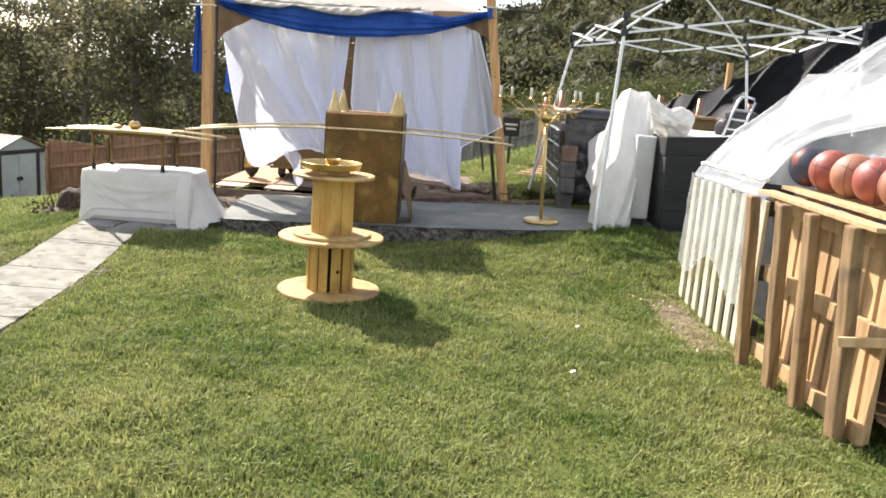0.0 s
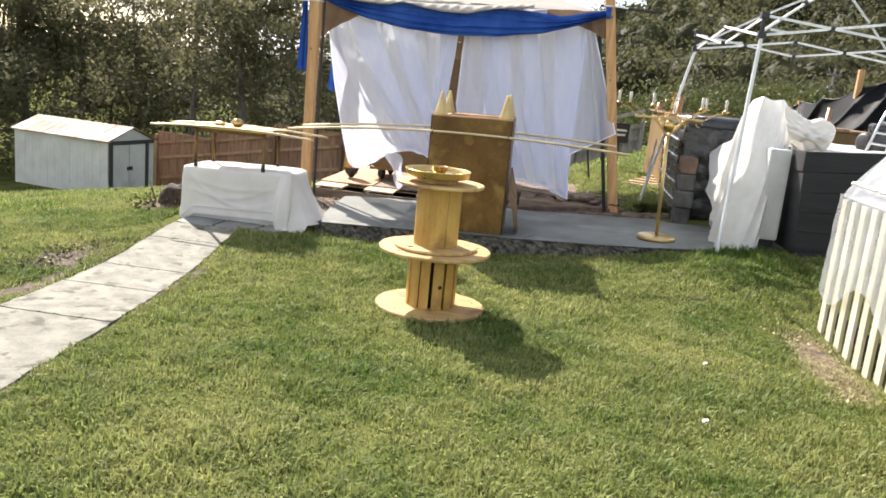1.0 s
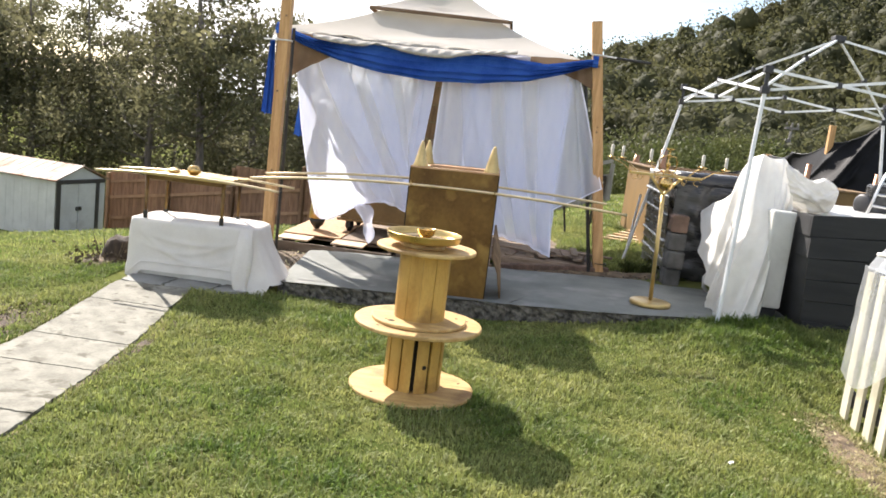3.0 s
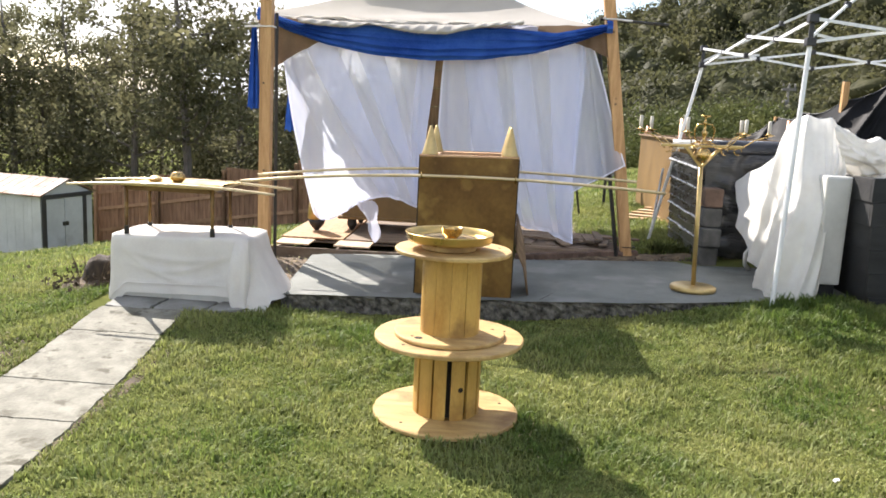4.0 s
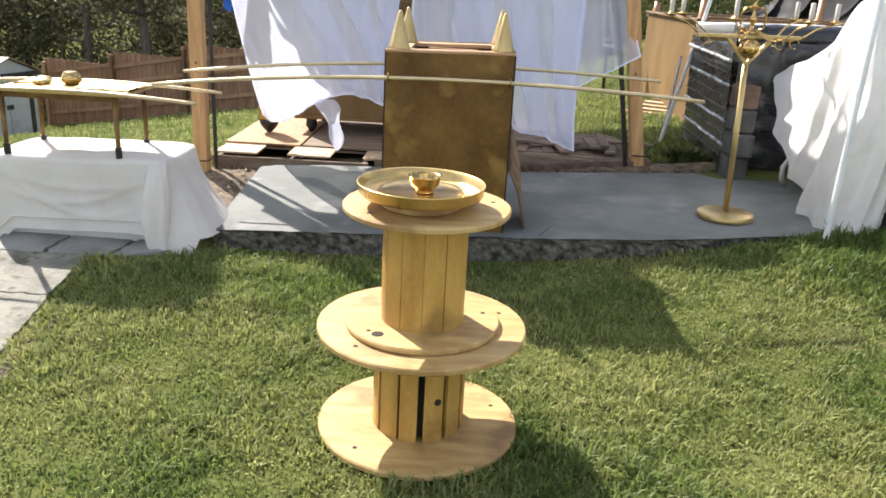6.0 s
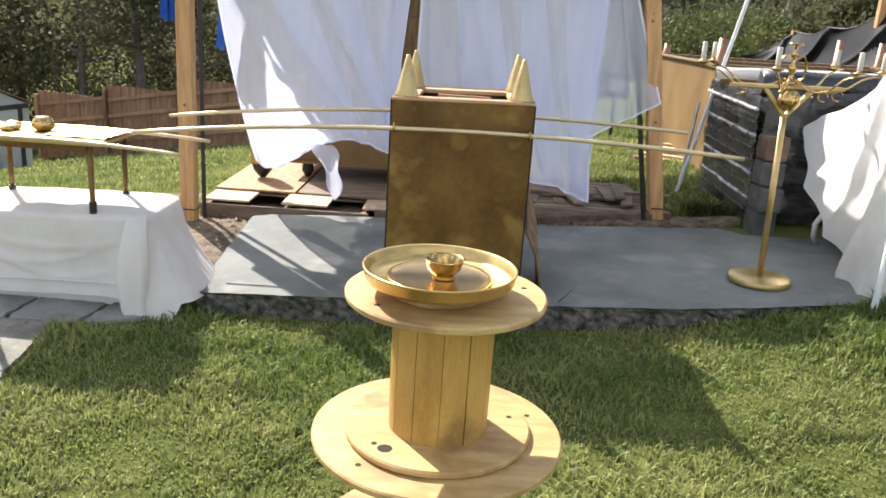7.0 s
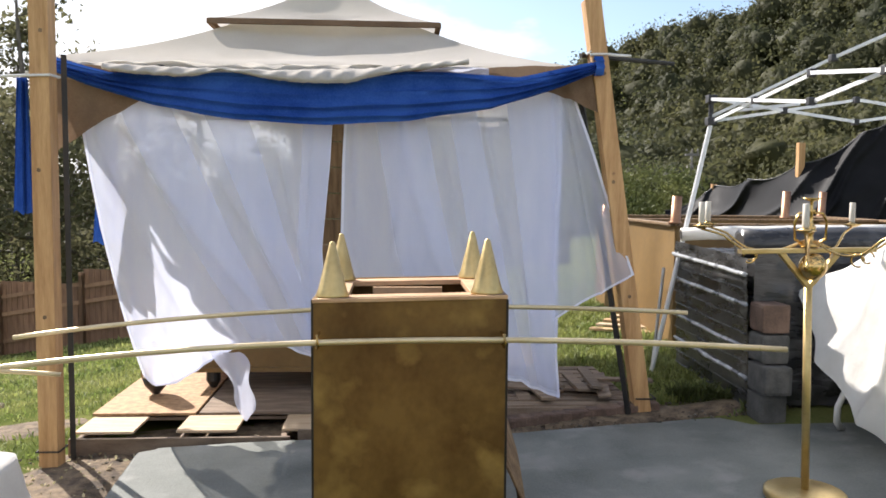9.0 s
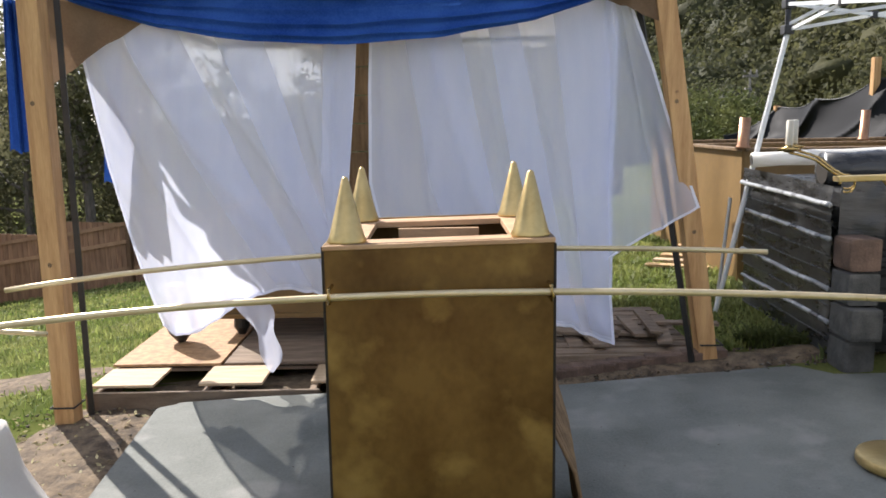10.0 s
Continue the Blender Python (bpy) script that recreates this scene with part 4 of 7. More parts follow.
for side in range(4):
    a = side * math.pi / 2
    ca, sa = math.cos(a), math.sin(a)

    def low(u, v, ca=ca, sa=sa, side=side):
        x, y, z = roof_pt(u, v, 1.56, 0.46, 2.33, 2.835, 0.09)
        if v < 0.02:
            z += 0.022 * nz(u * 14, side) + 0.012 * nz(u * 37, side) - 0.015
            y += 0.03 * nz(u * 11, side + 5) + 0.02 * nz(u * 40, side + 2)
        z += 0.020 * nz(u * 5, v * 4, side) * math.sin(math.pi * u)
        return (GC[0] + x * ca - y * sa, GC[1] + x * sa + y * ca, z)

    bm = bmesh.new()
    sheet(bm, 36, 12, low)
    part("roof_panel", bm, M_CANOPY, gz, smooth=True)

    def top(u, v, ca=ca, sa=sa, side=side):
        x, y, z = roof_pt(u, v, 0.77, 0.0, 2.73, 3.23, 0.10)
        return (GC[0] + x * ca - y * sa, GC[1] + x * sa + y * ca, z)

    bm = bmesh.new()
    sheet(bm, 20, 10, top)
    part("vent_roof", bm, M_CANOPY, gz, smooth=True)
    bm = bmesh.new()
    p, q = top(0, 0), top(1, 0)
    bar(bm, Vector(p) - Vector((0, 0, 0.012)), Vector(q) - Vector((0, 0, 0.012)), 0.03, 0.035)
    part("vent_trim", bm, M_VALANCE, gz)

    def rim(u, v, ca=ca, sa=sa, side=side):
        x, y = (2 * u - 1) * 1.56, -1.565 - 0.02 * math.sin(u * 60 + 5 * nz(u * 6, side)) * v - 0.03 * nz(u * 30, side, v)
        z = 2.33 - 0.015 + 0.02 * nz(u * 14, side) - 0.07 * v * (1 + 0.3 * nz(u * 9, side + 3))
        return (GC[0] + x * ca - y * sa, GC[1] + x * sa + y * ca, z)

    bm = bmesh.new()
    sheet(bm, 120, 4, rim)
    part("eave_hem", bm, M_CANOPY, gz, "rolled and creased beige roof hem", smooth=True)
for cx, cy, leg_b in ((-2.605, 8.78, (-2.572, 8.69)), (GX1 - 0.06, GY0, (0.56, 8.90)), (GX0 + 0.1, GY1, (GX0 + 0.1, GY1)), (GX1 - 0.1, GY1, (GX1 + 0.25, GY1))):
    bm = bmesh.new()
    zb = float(ground_z(*leg_b)) - 0.05
    bar(bm, (leg_b[0], leg_b[1], zb), (cx, cy, 2.3), 0.028, 0.028)
    part("leg", bm, M_DARKSTEEL, gz)
    bm = bmesh.new()
    box(bm, (leg_b[0] - 0.06, leg_b[1] - 0.06, zb + 0.03), (leg_b[0] + 0.06, leg_b[1] + 0.06, zb + 0.05), 0.004)
    part("foot_plate", bm, M_DARKSTEEL, gz)
for p, q in (((GX0, GY0), (GX1, GY0)), ((GX0, GY1), (GX1, GY1)), ((GX0, GY0), (GX0, GY1)), ((GX1, GY0), (GX1, GY1))):
    bm = bmesh.new()
    bar(bm, (*p, 2.28), (*q, 2.30), 0.03, 0.05)
    part("beam", bm, M_DARKSTEEL, gz)
bm = bmesh.new()
tube(bm, [(0.24, 9.0, 2.39), (0.9, 9.3, 2.40)], 0.014, 8)
part("roof_pole", bm, M_DARKSTEEL, gz, "dark pole poking out of the roof corner")
# crumpled roll of the front eave sagging over the swag, its shaded side put into the colour
ROLL_TOP = [(-2.43, 2.285), (-2.02, 2.272), (-1.77, 2.262), (-1.52, 2.264), (-1.28, 2.278), (-1.09, 2.281), (-0.84, 2.298), (-0.52, 2.335), (-0.43, 2.343)]
ROLL_LOW = [(-2.43, 2.238), (-2.29, 2.219), (-2.02, 2.206), (-1.93, 2.211), (-1.80, 2.243), (-1.71, 2.233), (-1.56, 2.205), (-1.40, 2.186), (-1.22, 2.183), (-1.09, 2.188), (-1.0, 2.214), (-0.84, 2.248), (-0.55, 2.288), (-0.43, 2.300)]


def roll(u, v):
    x = -2.43 + 2.0 * u
    zt, zl = lerp(ROLL_TOP, x), lerp(ROLL_LOW, x)
    belly = math.sin(math.pi * min(1, v * 1.15))
    slant = 0.5 + 0.5 * math.sin(x * 46 + v * 3.4 + 5 * nz(x * 3))
    y = 9.03 - 0.215 * v ** 0.45 - 0.020 * belly * (0.4 + slant) + 0.2 * max(0, v - 0.85)
    return (x, y, zt + 0.006 + (zl - zt - 0.006) * v + 0.007 * slant * belly + 0.004 * nz(x * 30, v * 4))


bm = bmesh.new()
sheet(bm, 200, 10, roll)
part("eave_roll", bm, M_ROLL, gz, "crumpled roll of beige fabric sagging over the swag", smooth=True)
# gathered corner valances
for name, x0, x1, zlow, flip in (("corner_valance", GX0 - 0.02, -2.15, 1.70, 1), ("corner_valance", 0.36, 0.02, 2.03, -1)):
    def val(u, v, x0=x0, x1=x1, zlow=zlow):
        x = x0 + (x1 - x0) * u
        zt = eave_z(x) - 0.05
        zb = zlow + (zt - 0.13 - zlow) * (u ** 0.8)
        return (x, 8.945 + 0.012 * math.sin(u * 17 + v * 3), zt + (zb - zt) * v + 0.01 * nz(u * 8, v * 5))
    bm = bmesh.new()
    sheet(bm, 20, 10, val)
    part(name, bm, M_VALANCE, gz, "tan gathered corner valance", smooth=True)


# curtains: a pair of sheer sheets tied up under the roof and blown about below
def curtain(edge_l, edge_r, hem, seed, billow, slants):
    """edge_l, edge_r: tables of (height from the top 0..1, x); hem: table of (u, z of the hem); slants: folds as (u at top, u at hem, depth, width)."""
    def f(u, v):
        z_bot = lerp(hem, u) + 0.012 * nz(u * 18, seed)
        z = 2.26 + (z_bot - 2.26) * v
        xl, xr = lerp(edge_l, v), lerp(edge_r, v)
        x = xl + (xr - xl) * u
        s = u - 0.75 * v + 0.05 * math.sin(v * 3 + seed)
        fold = nz(s * 4.5, v * 0.5, seed) + 0.35 * nz(s * 12, v * 0.9, seed + 7)
        y = 9.045 - billow * math.sin(math.pi * min(v * 0.85, 1)) * math.sin(math.pi * (0.12 + 0.76 * u)) - (0.002 + 0.022 * v) * fold
        for u0, u1, depth, width in slants:
            d = (u - (u0 + (u1 - u0) * v ** 1.25)) / (width * (0.45 + 1.2 * v))
            k = math.exp(-0.5 * d * d) if d > 0 else math.exp(-abs(d) * 2.4)
            y -= 0.55 * depth * k * math.sin(math.pi * min(1, v * 0.92 + 0.015)) ** 0.9
        g = math.exp(-((1 - v) / 0.05) ** 2) * 0.02 * math.sin(u * 40 + seed)
        return (x + 0.01 * fold * v, y - 0.003 * nz(u * 26, v * 19, seed) + g, z)
    return f


left_f = curtain([(0, -2.62), (0.17, -2.61), (0.5, -2.50), (0.8, -2.38), (1, -2.29)], [(0, -1.185), (0.3, -1.215), (0.6, -1.26), (1, -1.24)],
                 [(0, 0.50), (0.08, 0.45), (0.18, 0.47), (0.30, 0.55), (0.42, 0.64), (0.52, 0.68), (0.66, 0.71), (0.82, 0.67), (1, 0.58)], 2.0, 0.20,
                 [(0.10, 0.80, 0.07, 0.06), (0.34, 1.02, 0.05, 0.05), (0.0, 0.42, 0.05, 0.07), (0.72, 1.05, 0.04, 0.03), (0.92, 0.95, 0.03, 0.02)])
right_f = curtain([(0, -1.12), (0.3, -1.14), (0.6, -1.15), (1, -1.02)], [(0, 0.15), (0.3, 0.135), (0.6, 0.12), (0.86, 0.12), (1, 0.15)],
                  [(0, 0.60), (0.3, 0.56), (0.6, 0.50), (0.8, 0.46), (0.94, 0.38), (1, 0.36)], 9.0, 0.15,
                  [(0.18, 0.62, 0.06, 0.045), (0.40, 0.74, 0.05, 0.04), (0.26, 0.22, 0.04, 0.03), (0.60, 0.95, 0.05, 0.045), (0.03, 0.10, 0.04, 0.025)])
LEFT_LAPS = [(0.10, 0.30, 0.62, 0.80), (0.42, 0.60, 0.90, 1.0), (0.88, 1.0, 0.90, 1.0)]
RIGHT_LAPS = [(0.10, 0.32, 0.36, 0.62), (0.44, 0.56, 0.70, 0.86), (0.72, 0.98, 0.90, 0.99)]


def lap(f, a0, a1, b0, b1, depth=0.98):
    """Strip where the voile is doubled over, running down the curtain from a0..a1 at the top to b0..b1 at the hem."""
    def g(u, v):
        w = v * depth
        p = f(min(1.0, a0 + (b0 - a0) * w + (a1 - a0 + (b1 - b0 - a1 + a0) * w) * u), w)
        return (p[0], p[1] - 0.010 - 0.012 * math.sin(math.pi * u), p[2])
    return g


def flap_f(u, v):
    """Single layer blown out past the bunched edge, ending in a point."""
    xr, zr = lerp([(0, 0.17), (0.25, 0.27), (0.6, 0.40), (1, 0.56)], v), 2.24 - 1.13 * v
    xl, zl = 0.06 + 0.02 * v, 2.24 - 1.42 * v
    b = u ** 0.9
    return (xl + (xr - xl) * b, 9.0 - 0.07 * u * v - 0.03 * math.sin(u * 8 + v) * v - 0.035 * math.exp(-abs(u - 0.6) / 0.03) * v + 0.02 * nz(u * 5, v * 4), zl + (zr - zl) * b + 0.006 * math.sin(u * 9) * v)


for f, lab in ((left_f, "sheer white curtain blown back and bunched at its hem"), (right_f, "sheer white curtain with one edge blown outwards")):
    e = thing("curtain", (f(0.5, 1))[0], 9.0, 0.4, lab, "curtain", "gazebo curtains")
    bm = bmesh.new()
    sheet(bm, 130, 90, f)
    part("voile", bm, M_SHEER, e, smooth=True)
    for strip in (LEFT_LAPS if f is left_f else RIGHT_LAPS):
        bm = bmesh.new()
        sheet(bm, 16, 60, lap(f, *strip))
        part("lap", bm, M_SHEERFLAP, e, "doubled-over fold of the voile", smooth=True)
    if f is left_f:
        bm = bmesh.new()
        sheet(bm, 10, 24, lambda u, v: (-1.80 + 0.13 * v ** 0.6 + (u - 0.5) * (0.18 - 0.11 * v + 0.03 * math.sin(v * 9)), 8.86 + 0.03 * math.sin(u * 6 + v * 3) - 0.03 * v, 0.68 - 0.34 * v - 0.05 * (1 - abs(2 * u - 1)) * v))
        part("hanging_corner", bm, M_SHEERFLAP, e, "loose corner of voile hanging in a point", smooth=True)
    edges = [[f(0.004, k / 60) for k in range(61)], [f(0.996, k / 60) for k in range(61)], [f(k / 90, 0.996) for k in range(91)]]
    if f is right_f:
        bm = bmesh.new()
        sheet(bm, 50, 70, flap_f)
        part("flap", bm, M_SHEERFLAP, e, "single thin layer of voile blown out to a point", smooth=True)
        edges += [[flap_f(0.99, k / 60) for k in range(61)], [flap_f(k / 90, 0.995) for k in range(91)]]
    for pts in edges:
        bm = bmesh.new()
        sheet(bm, len(pts) - 1, 1, lambda u, v, pts=pts: Vector(pts[round(u * (len(pts) - 1))]) + Vector((0.016 * (v - 0.5) * (len(pts) == 61), -0.006, 0.016 * (v - 0.5) * (len(pts) == 91))))
        part("hem", bm, M_HEM, e, smooth=True)


# blue swag
def swag(u, v):
    x = -2.78 + 3.10 * u
    d = math.sin(math.pi * u)
    zt = lerp([(0, 2.33), (0.07, 2.27), (0.12, 2.236), (0.25, 2.228), (0.33, 2.242), (0.42, 2.242), (0.5, 2.25), (0.62, 2.266), (0.72, 2.265), (0.85, 2.245), (1, 2.34)], u)
    zb = lerp([(0, 2.26), (0.08, 2.16), (0.2, 2.05), (0.35, 1.975), (0.5, 1.955), (0.65, 1.985), (0.8, 2.06), (0.93, 2.19), (1, 2.28)], u)
    z = zt + (zb - zt) * v
    ph = 13 * v ** 1.25 + 3.0 * math.sin(u * 2.6 + 0.4) * (1 - 0.5 * v) + 1.1 * nz(u * 3, v * 2)
    pl = (1 - abs(math.sin(ph))) ** 1.3 * (0.65 + 0.5 * nz(u * 4, v * 6, 3))
    flat = 1 - 0.72 * math.exp(-((v - 0.32) / 0.24) ** 2) * d
    return (x, 8.915 - 0.06 * d * v - 0.055 * pl * flat - 0.012 * nz(u * 9, v * 4), z + 0.006 * nz(u * 12, v * 8))


sw = thing("blue_swag", -1.2, 8.95, 2.0, "royal-blue fabric swag pleated along the gazebo eave", "drapery")
bm = bmesh.new()
sheet(bm, 110, 90, swag)
part("pleats", bm, M_BLUE, sw, smooth=True)
for u0, s in ((0.0, -1), (1.0, 1)):
    c = Vector(swag(u0, 0.5))
    bm = bmesh.new()
    sheet(bm, 24, 12, lambda u, v: c + Vector((s * 0.05 * (v - 0.5), (0.045 + 0.012 * math.sin(u * 38)) * math.cos(2 * math.pi * u), (0.05 + 0.010 * math.sin(u * 31)) * math.sin(2 * math.pi * u))), wrap=True)
    part("knot", bm, M_BLUE, sw, "fabric gathered into a tied knot", smooth=True)
for x, y, z0, z1, w in ((-2.765, 8.66, 2.16, 1.46, 0.11), (-2.56, 9.28, 1.95, 1.26, 0.18)):
    bm = bmesh.new()
    sheet(bm, 18, 12, lambda u, v: (x + (u - 0.5) * w * (0.45 + 0.55 * v), y - 0.03 * math.sin(u * 15 + v), z0 + (z1 - z0) * v + 0.03 * nz(u * 6, v) * v))
    solo("blue_drape", bm, M_BLUE, "hanging end of royal-blue fabric at the gazebo side", "drapery", "blue drape ends", smooth=True)
bm = bmesh.new()
sheet(bm, 20, 5, lambda u, v: (-0.72 + 0.42 * u, 8.985, 2.275 + 0.025 * u + 0.02 * math.sin(math.pi * u) - 0.05 * v))
solo("folded_voile", bm, M_SHEER, "fold of white voile showing over the blue swag", "drapery", smooth=True)

bm = bmesh.new()
sheet(bm, 30, 4, lambda u, v: (-0.75 + 1.08 * u, 8.995 + 0.008 * math.sin(u * 30), 2.285 + 0.055 * u + 0.012 * nz(u * 7, 3) - 0.14 * v))
part("eave_band", bm, M_VALANCE, gz, "brown fabric band under the roof hem", smooth=True)

# posts beside the gazebo
for base, tip, lab in (((-2.645, 8.60), (-2.635, 8.60, 2.86), "square pale pine post standing upright beside the gazebo"),
                       ((0.655, 8.97), (0.285, 8.97, 2.70), "square pine post leaning in against the gazebo")):
    zb = float(ground_z(*base)) - 0.05
    e = thing("timber_post", base[0], base[1], zb, lab, "post", "gazebo posts")
    bm = bmesh.new()
    bar(bm, (*base, zb), tip, 0.098, 0.098, up=(0, 1, 0), bevel=0.006)
    part("shaft", bm, M_POST, e)
    bm = bmesh.new()
    d = (Vector(tip) - Vector((*base, zb))).normalized()
    c = Vector((*base, zb)) + d * (2.10 if base[0] < 0 else 2.17) / d.z
    s = 0.058
    tube(bm, [c + Vector((a, b, 0.004 * i)) for i, (a, b) in enumerate(((-s, -s), (s, -s), (s, s), (-s, s), (-s, -s * 1.05)))], 0.007, 6)
    sx = -1 if base[0] < 0 else 1
    tube(bm, [c + Vector((sx * s, -s, 0)), c + Vector((sx * 0.13, -s, -0.004)), c + Vector((sx * 0.18, -s, -0.006))], 0.008, 6)
    part("rope_tie", bm, M_ROPE, e, "white cord tied round the post")
    bm = bmesh.new()
    c = Vector((*base, zb + 0.16))
    tube(bm, [c + Vector((a, b, 0)) for a, b in ((-s, -s), (s, -s), (s, s), (-s, s), (-s, -s))], 0.005, 6)
    part("wire_tie", bm, M_DARKSTEEL, e)
    for k in range(3):
        bm = bmesh.new()
        p = Vector((*base, zb)).lerp(Vector(tip), (0.58, 0.31, 0.83)[k])
        lathe(bm, (0, 0, 0), [(0.0, 0), (0.008, 0.0005), (0.011, 0.001)], 12)
        bmesh.ops.transform(bm, matrix=Matrix.Translation(p + Vector((0.012 * (k - 1), -0.0505, 0))) @ pose(0, 0, 0, 90), verts=bm.verts)
        part("knot", bm, M_TIMBER, e)

# pallet deck under the gazebo
for k, (x0, x1, y0, y1, rot) in enumerate(((-2.62, -1.42, 8.76, 9.86, 0.0), (-1.38, -0.42, 8.80, 9.9, 0.0), (-0.36, 0.62, 8.98, 10.05, 4.0), (-2.62, -1.42, 9.9, 11.0, 0.0), (-1.38, 0.5, 9.95, 11.4, 0.0))):
    zb = float(ground_z((x0 + x1) / 2, y0)) - 0.01
    e = thing("pallet", (x0 + x1) / 2, (y0 + y1) / 2, zb, "weathered wooden shipping pallet laid as gazebo flooring", "pallet", "floor pallets")
    for i in range(3):
        x = x0 + 0.04 + (x1 - x0 - 0.08) * i / 2
        bm = bmesh.new()
        box(bm, (x - 0.02, y0 + 0.01, zb), (x + 0.02, y1, zb + 0.085), 0.004)
        part("stringer", bm, M_OLDPAL, e)
    n = 9
    for i in range(3 if k < 2 else 0, n):
        bm = bmesh.new()
        ya = y0 + (y1 - y0) * i / n
        box(bm, (x0, ya, zb + 0.087), (x1 + 0.01 * nz(i, k), ya + (y1 - y0) / n * 0.8, zb + 0.107), 0.003)
        part("deck_board", bm, M_OLDPAL, e)
    bm = bmesh.new()
    box(bm, (x0, y0 - 0.022, zb + 0.005), (x1, y0, zb + 0.10), 0.004)
    part("front_board", bm, M_OLDPAL, e)
DZ = float(ground_z(-2.0, 8.8)) + 0.10
for x0, x1, y0, y1 in ((-2.60, -2.28, 8.77, 9.06), (-2.05, -1.72, 8.78, 9.08), (-1.47, -1.16, 8.79, 9.08)):
    bm = bmesh.new()
    box(bm, (x0, y0, DZ + 0.003), (x1, y1, DZ + 0.018), 0.003)
    solo("loose_board", bm, M_PALEPLY, "pale loose board bridging the pallet deck", "board", "loose boards")
bm = bmesh.new()
box(bm, (-2.0, 9.10, DZ + 0.012), (-1.1, 10.9, DZ + 0.028), 0.003)
solo("plywood_sheet", bm, M_OLDPAL, "thin plywood sheet covering the pallet deck", "board")
bm = bmesh.new()
box(bm, (-2.62, 9.10, DZ + 0.012), (-2.02, 10.9, DZ + 0.028), 0.003)
solo("plywood_sheet", bm, M_OSB, "orange strand board along the deck edge", "board")
for k in range(11):
    bm = bmesh.new()
    x, y = -0.30 + 0.09 * k + 0.04 * nz(k * 2.3, 8), 9.02 + 0.12 * nz(k * 1.9, 5)
    z = float(ground_z(x, y)) + 0.105 + 0.02 * (k * 7 % 3)
    w, l = 0.035 + 0.03 * abs(nz(k * 3.1, 6)), 0.22 + 0.3 * abs(nz(k * 1.3, 2))
    box(bm, (-w, -l, 0), (w, l, 0.018), 0.003, Matrix.Translation((x, y + 0.3, z)) @ pose(0, 0, 0, 7 * nz(k * 2.1, 3), 14 * nz(k * 1.7, 7), (80 if k % 4 == 2 else 0) + 40 * nz(k * 1.7, 1)))
    solo("broken_board", bm, M_OLDPAL, "dark broken pallet board lying loose on the deck", "board", "broken boards")
# rubble below the deck's other end
for k in range(16):
    bm = bmesh.new()
    x = -0.32 + 1.02 * k / 15 + 0.02 * nz(k, 1)
    y = 8.90 + 0.10 * x + 0.04 * nz(k, 3)
    z = float(ground_z(x, y)) + 0.01
    a = 0.03 + 0.02 * abs(nz(k, 8))
    box(bm, (x - 0.06, y - 0.04, z), (x + 0.05, y + 0.05, z + a + 0.035), 0.012, None)
    for v in bm.verts:
        v.co += Vector((0.008 * nz(v.co.x * 30, v.co.y * 30, k), 0.008 * nz(v.co.y * 30, v.co.z * 30, k), 0.006 * nz(v.co.z * 30, k)))
    solo("brick_fragment", bm, M_BRICK, "broken brown brick lying at the deck edge", "brick", "brick fragments")

# things inside the gazebo: a gold chest on feet, and a plank screen
AZ = DZ + 0.03
ark = thing("gold_chest", -1.55, 9.9, AZ, "long gold-painted chest standing on dark tapered feet", "chest")
bm = bmesh.new()
box(bm, (-2.15, 9.65, AZ + 0.13), (-0.95, 10.35, AZ + 0.80), 0.012)
part("body", bm, M_GOLDPLY, ark)
bm = bmesh.new()
box(bm, (-2.18, 9.62, AZ + 0.12), (-0.92, 10.38, AZ + 0.15), 0.006)
part("base_trim", bm, M_GOLDPLY, ark)
for x, y in ((-2.05, 9.72), (-1.05, 9.72), (-2.05, 10.28), (-1.05, 10.28)):
    bm = bmesh.new()
    lathe(bm, (x, y, AZ), [(0.02, 0), (0.05, 0.05), (0.045, 0.125)], 14)
    part("foot", bm, M_DARKSTEEL, ark)
urn = thing("gold_urn", -2.38, 9.55, AZ, "tapered gold vessel with a rounded dark base", "vessel")
bm = bmesh.new()
lathe(bm, (-2.38, 9.55, AZ), [(0.0, 0.0), (0.025, 0.005), (0.07, 0.06), (0.092, 0.12)], 24)
part("base", bm, M_DARKSTEEL, urn, "rounded black base", smooth=True)
bm = bmesh.new()
lathe(bm, (-2.38, 9.55, AZ), [(0.094, 0.12), (0.085, 0.25), (0.07, 0.36), (0.0, 0.365)], 24)
part("body", bm, M_GOLD, urn, smooth=True)
for k in range(9):
    if k == 0:
        scr = thing("plank_screen", -1.15, 10.9, AZ, "brown horizontal-plank screen standing inside the gazebo", "screen")
        for x in (-1.6, -0.7):
            bm = bmesh.new()
            box(bm, (x - 0.04, 10.93, AZ), (x + 0.04, 11.0, AZ + 1.95), 0.005)
            part("upright", bm, M_TIMBER, scr)
    bm = bmesh.new()
    box(bm, (-1.66, 10.9, AZ + 0.05 + k * 0.21), (-0.64, 10.925, AZ + 0.25 + k * 0.21), 0.004)
    part("plank", bm, M_TIMBER, scr)

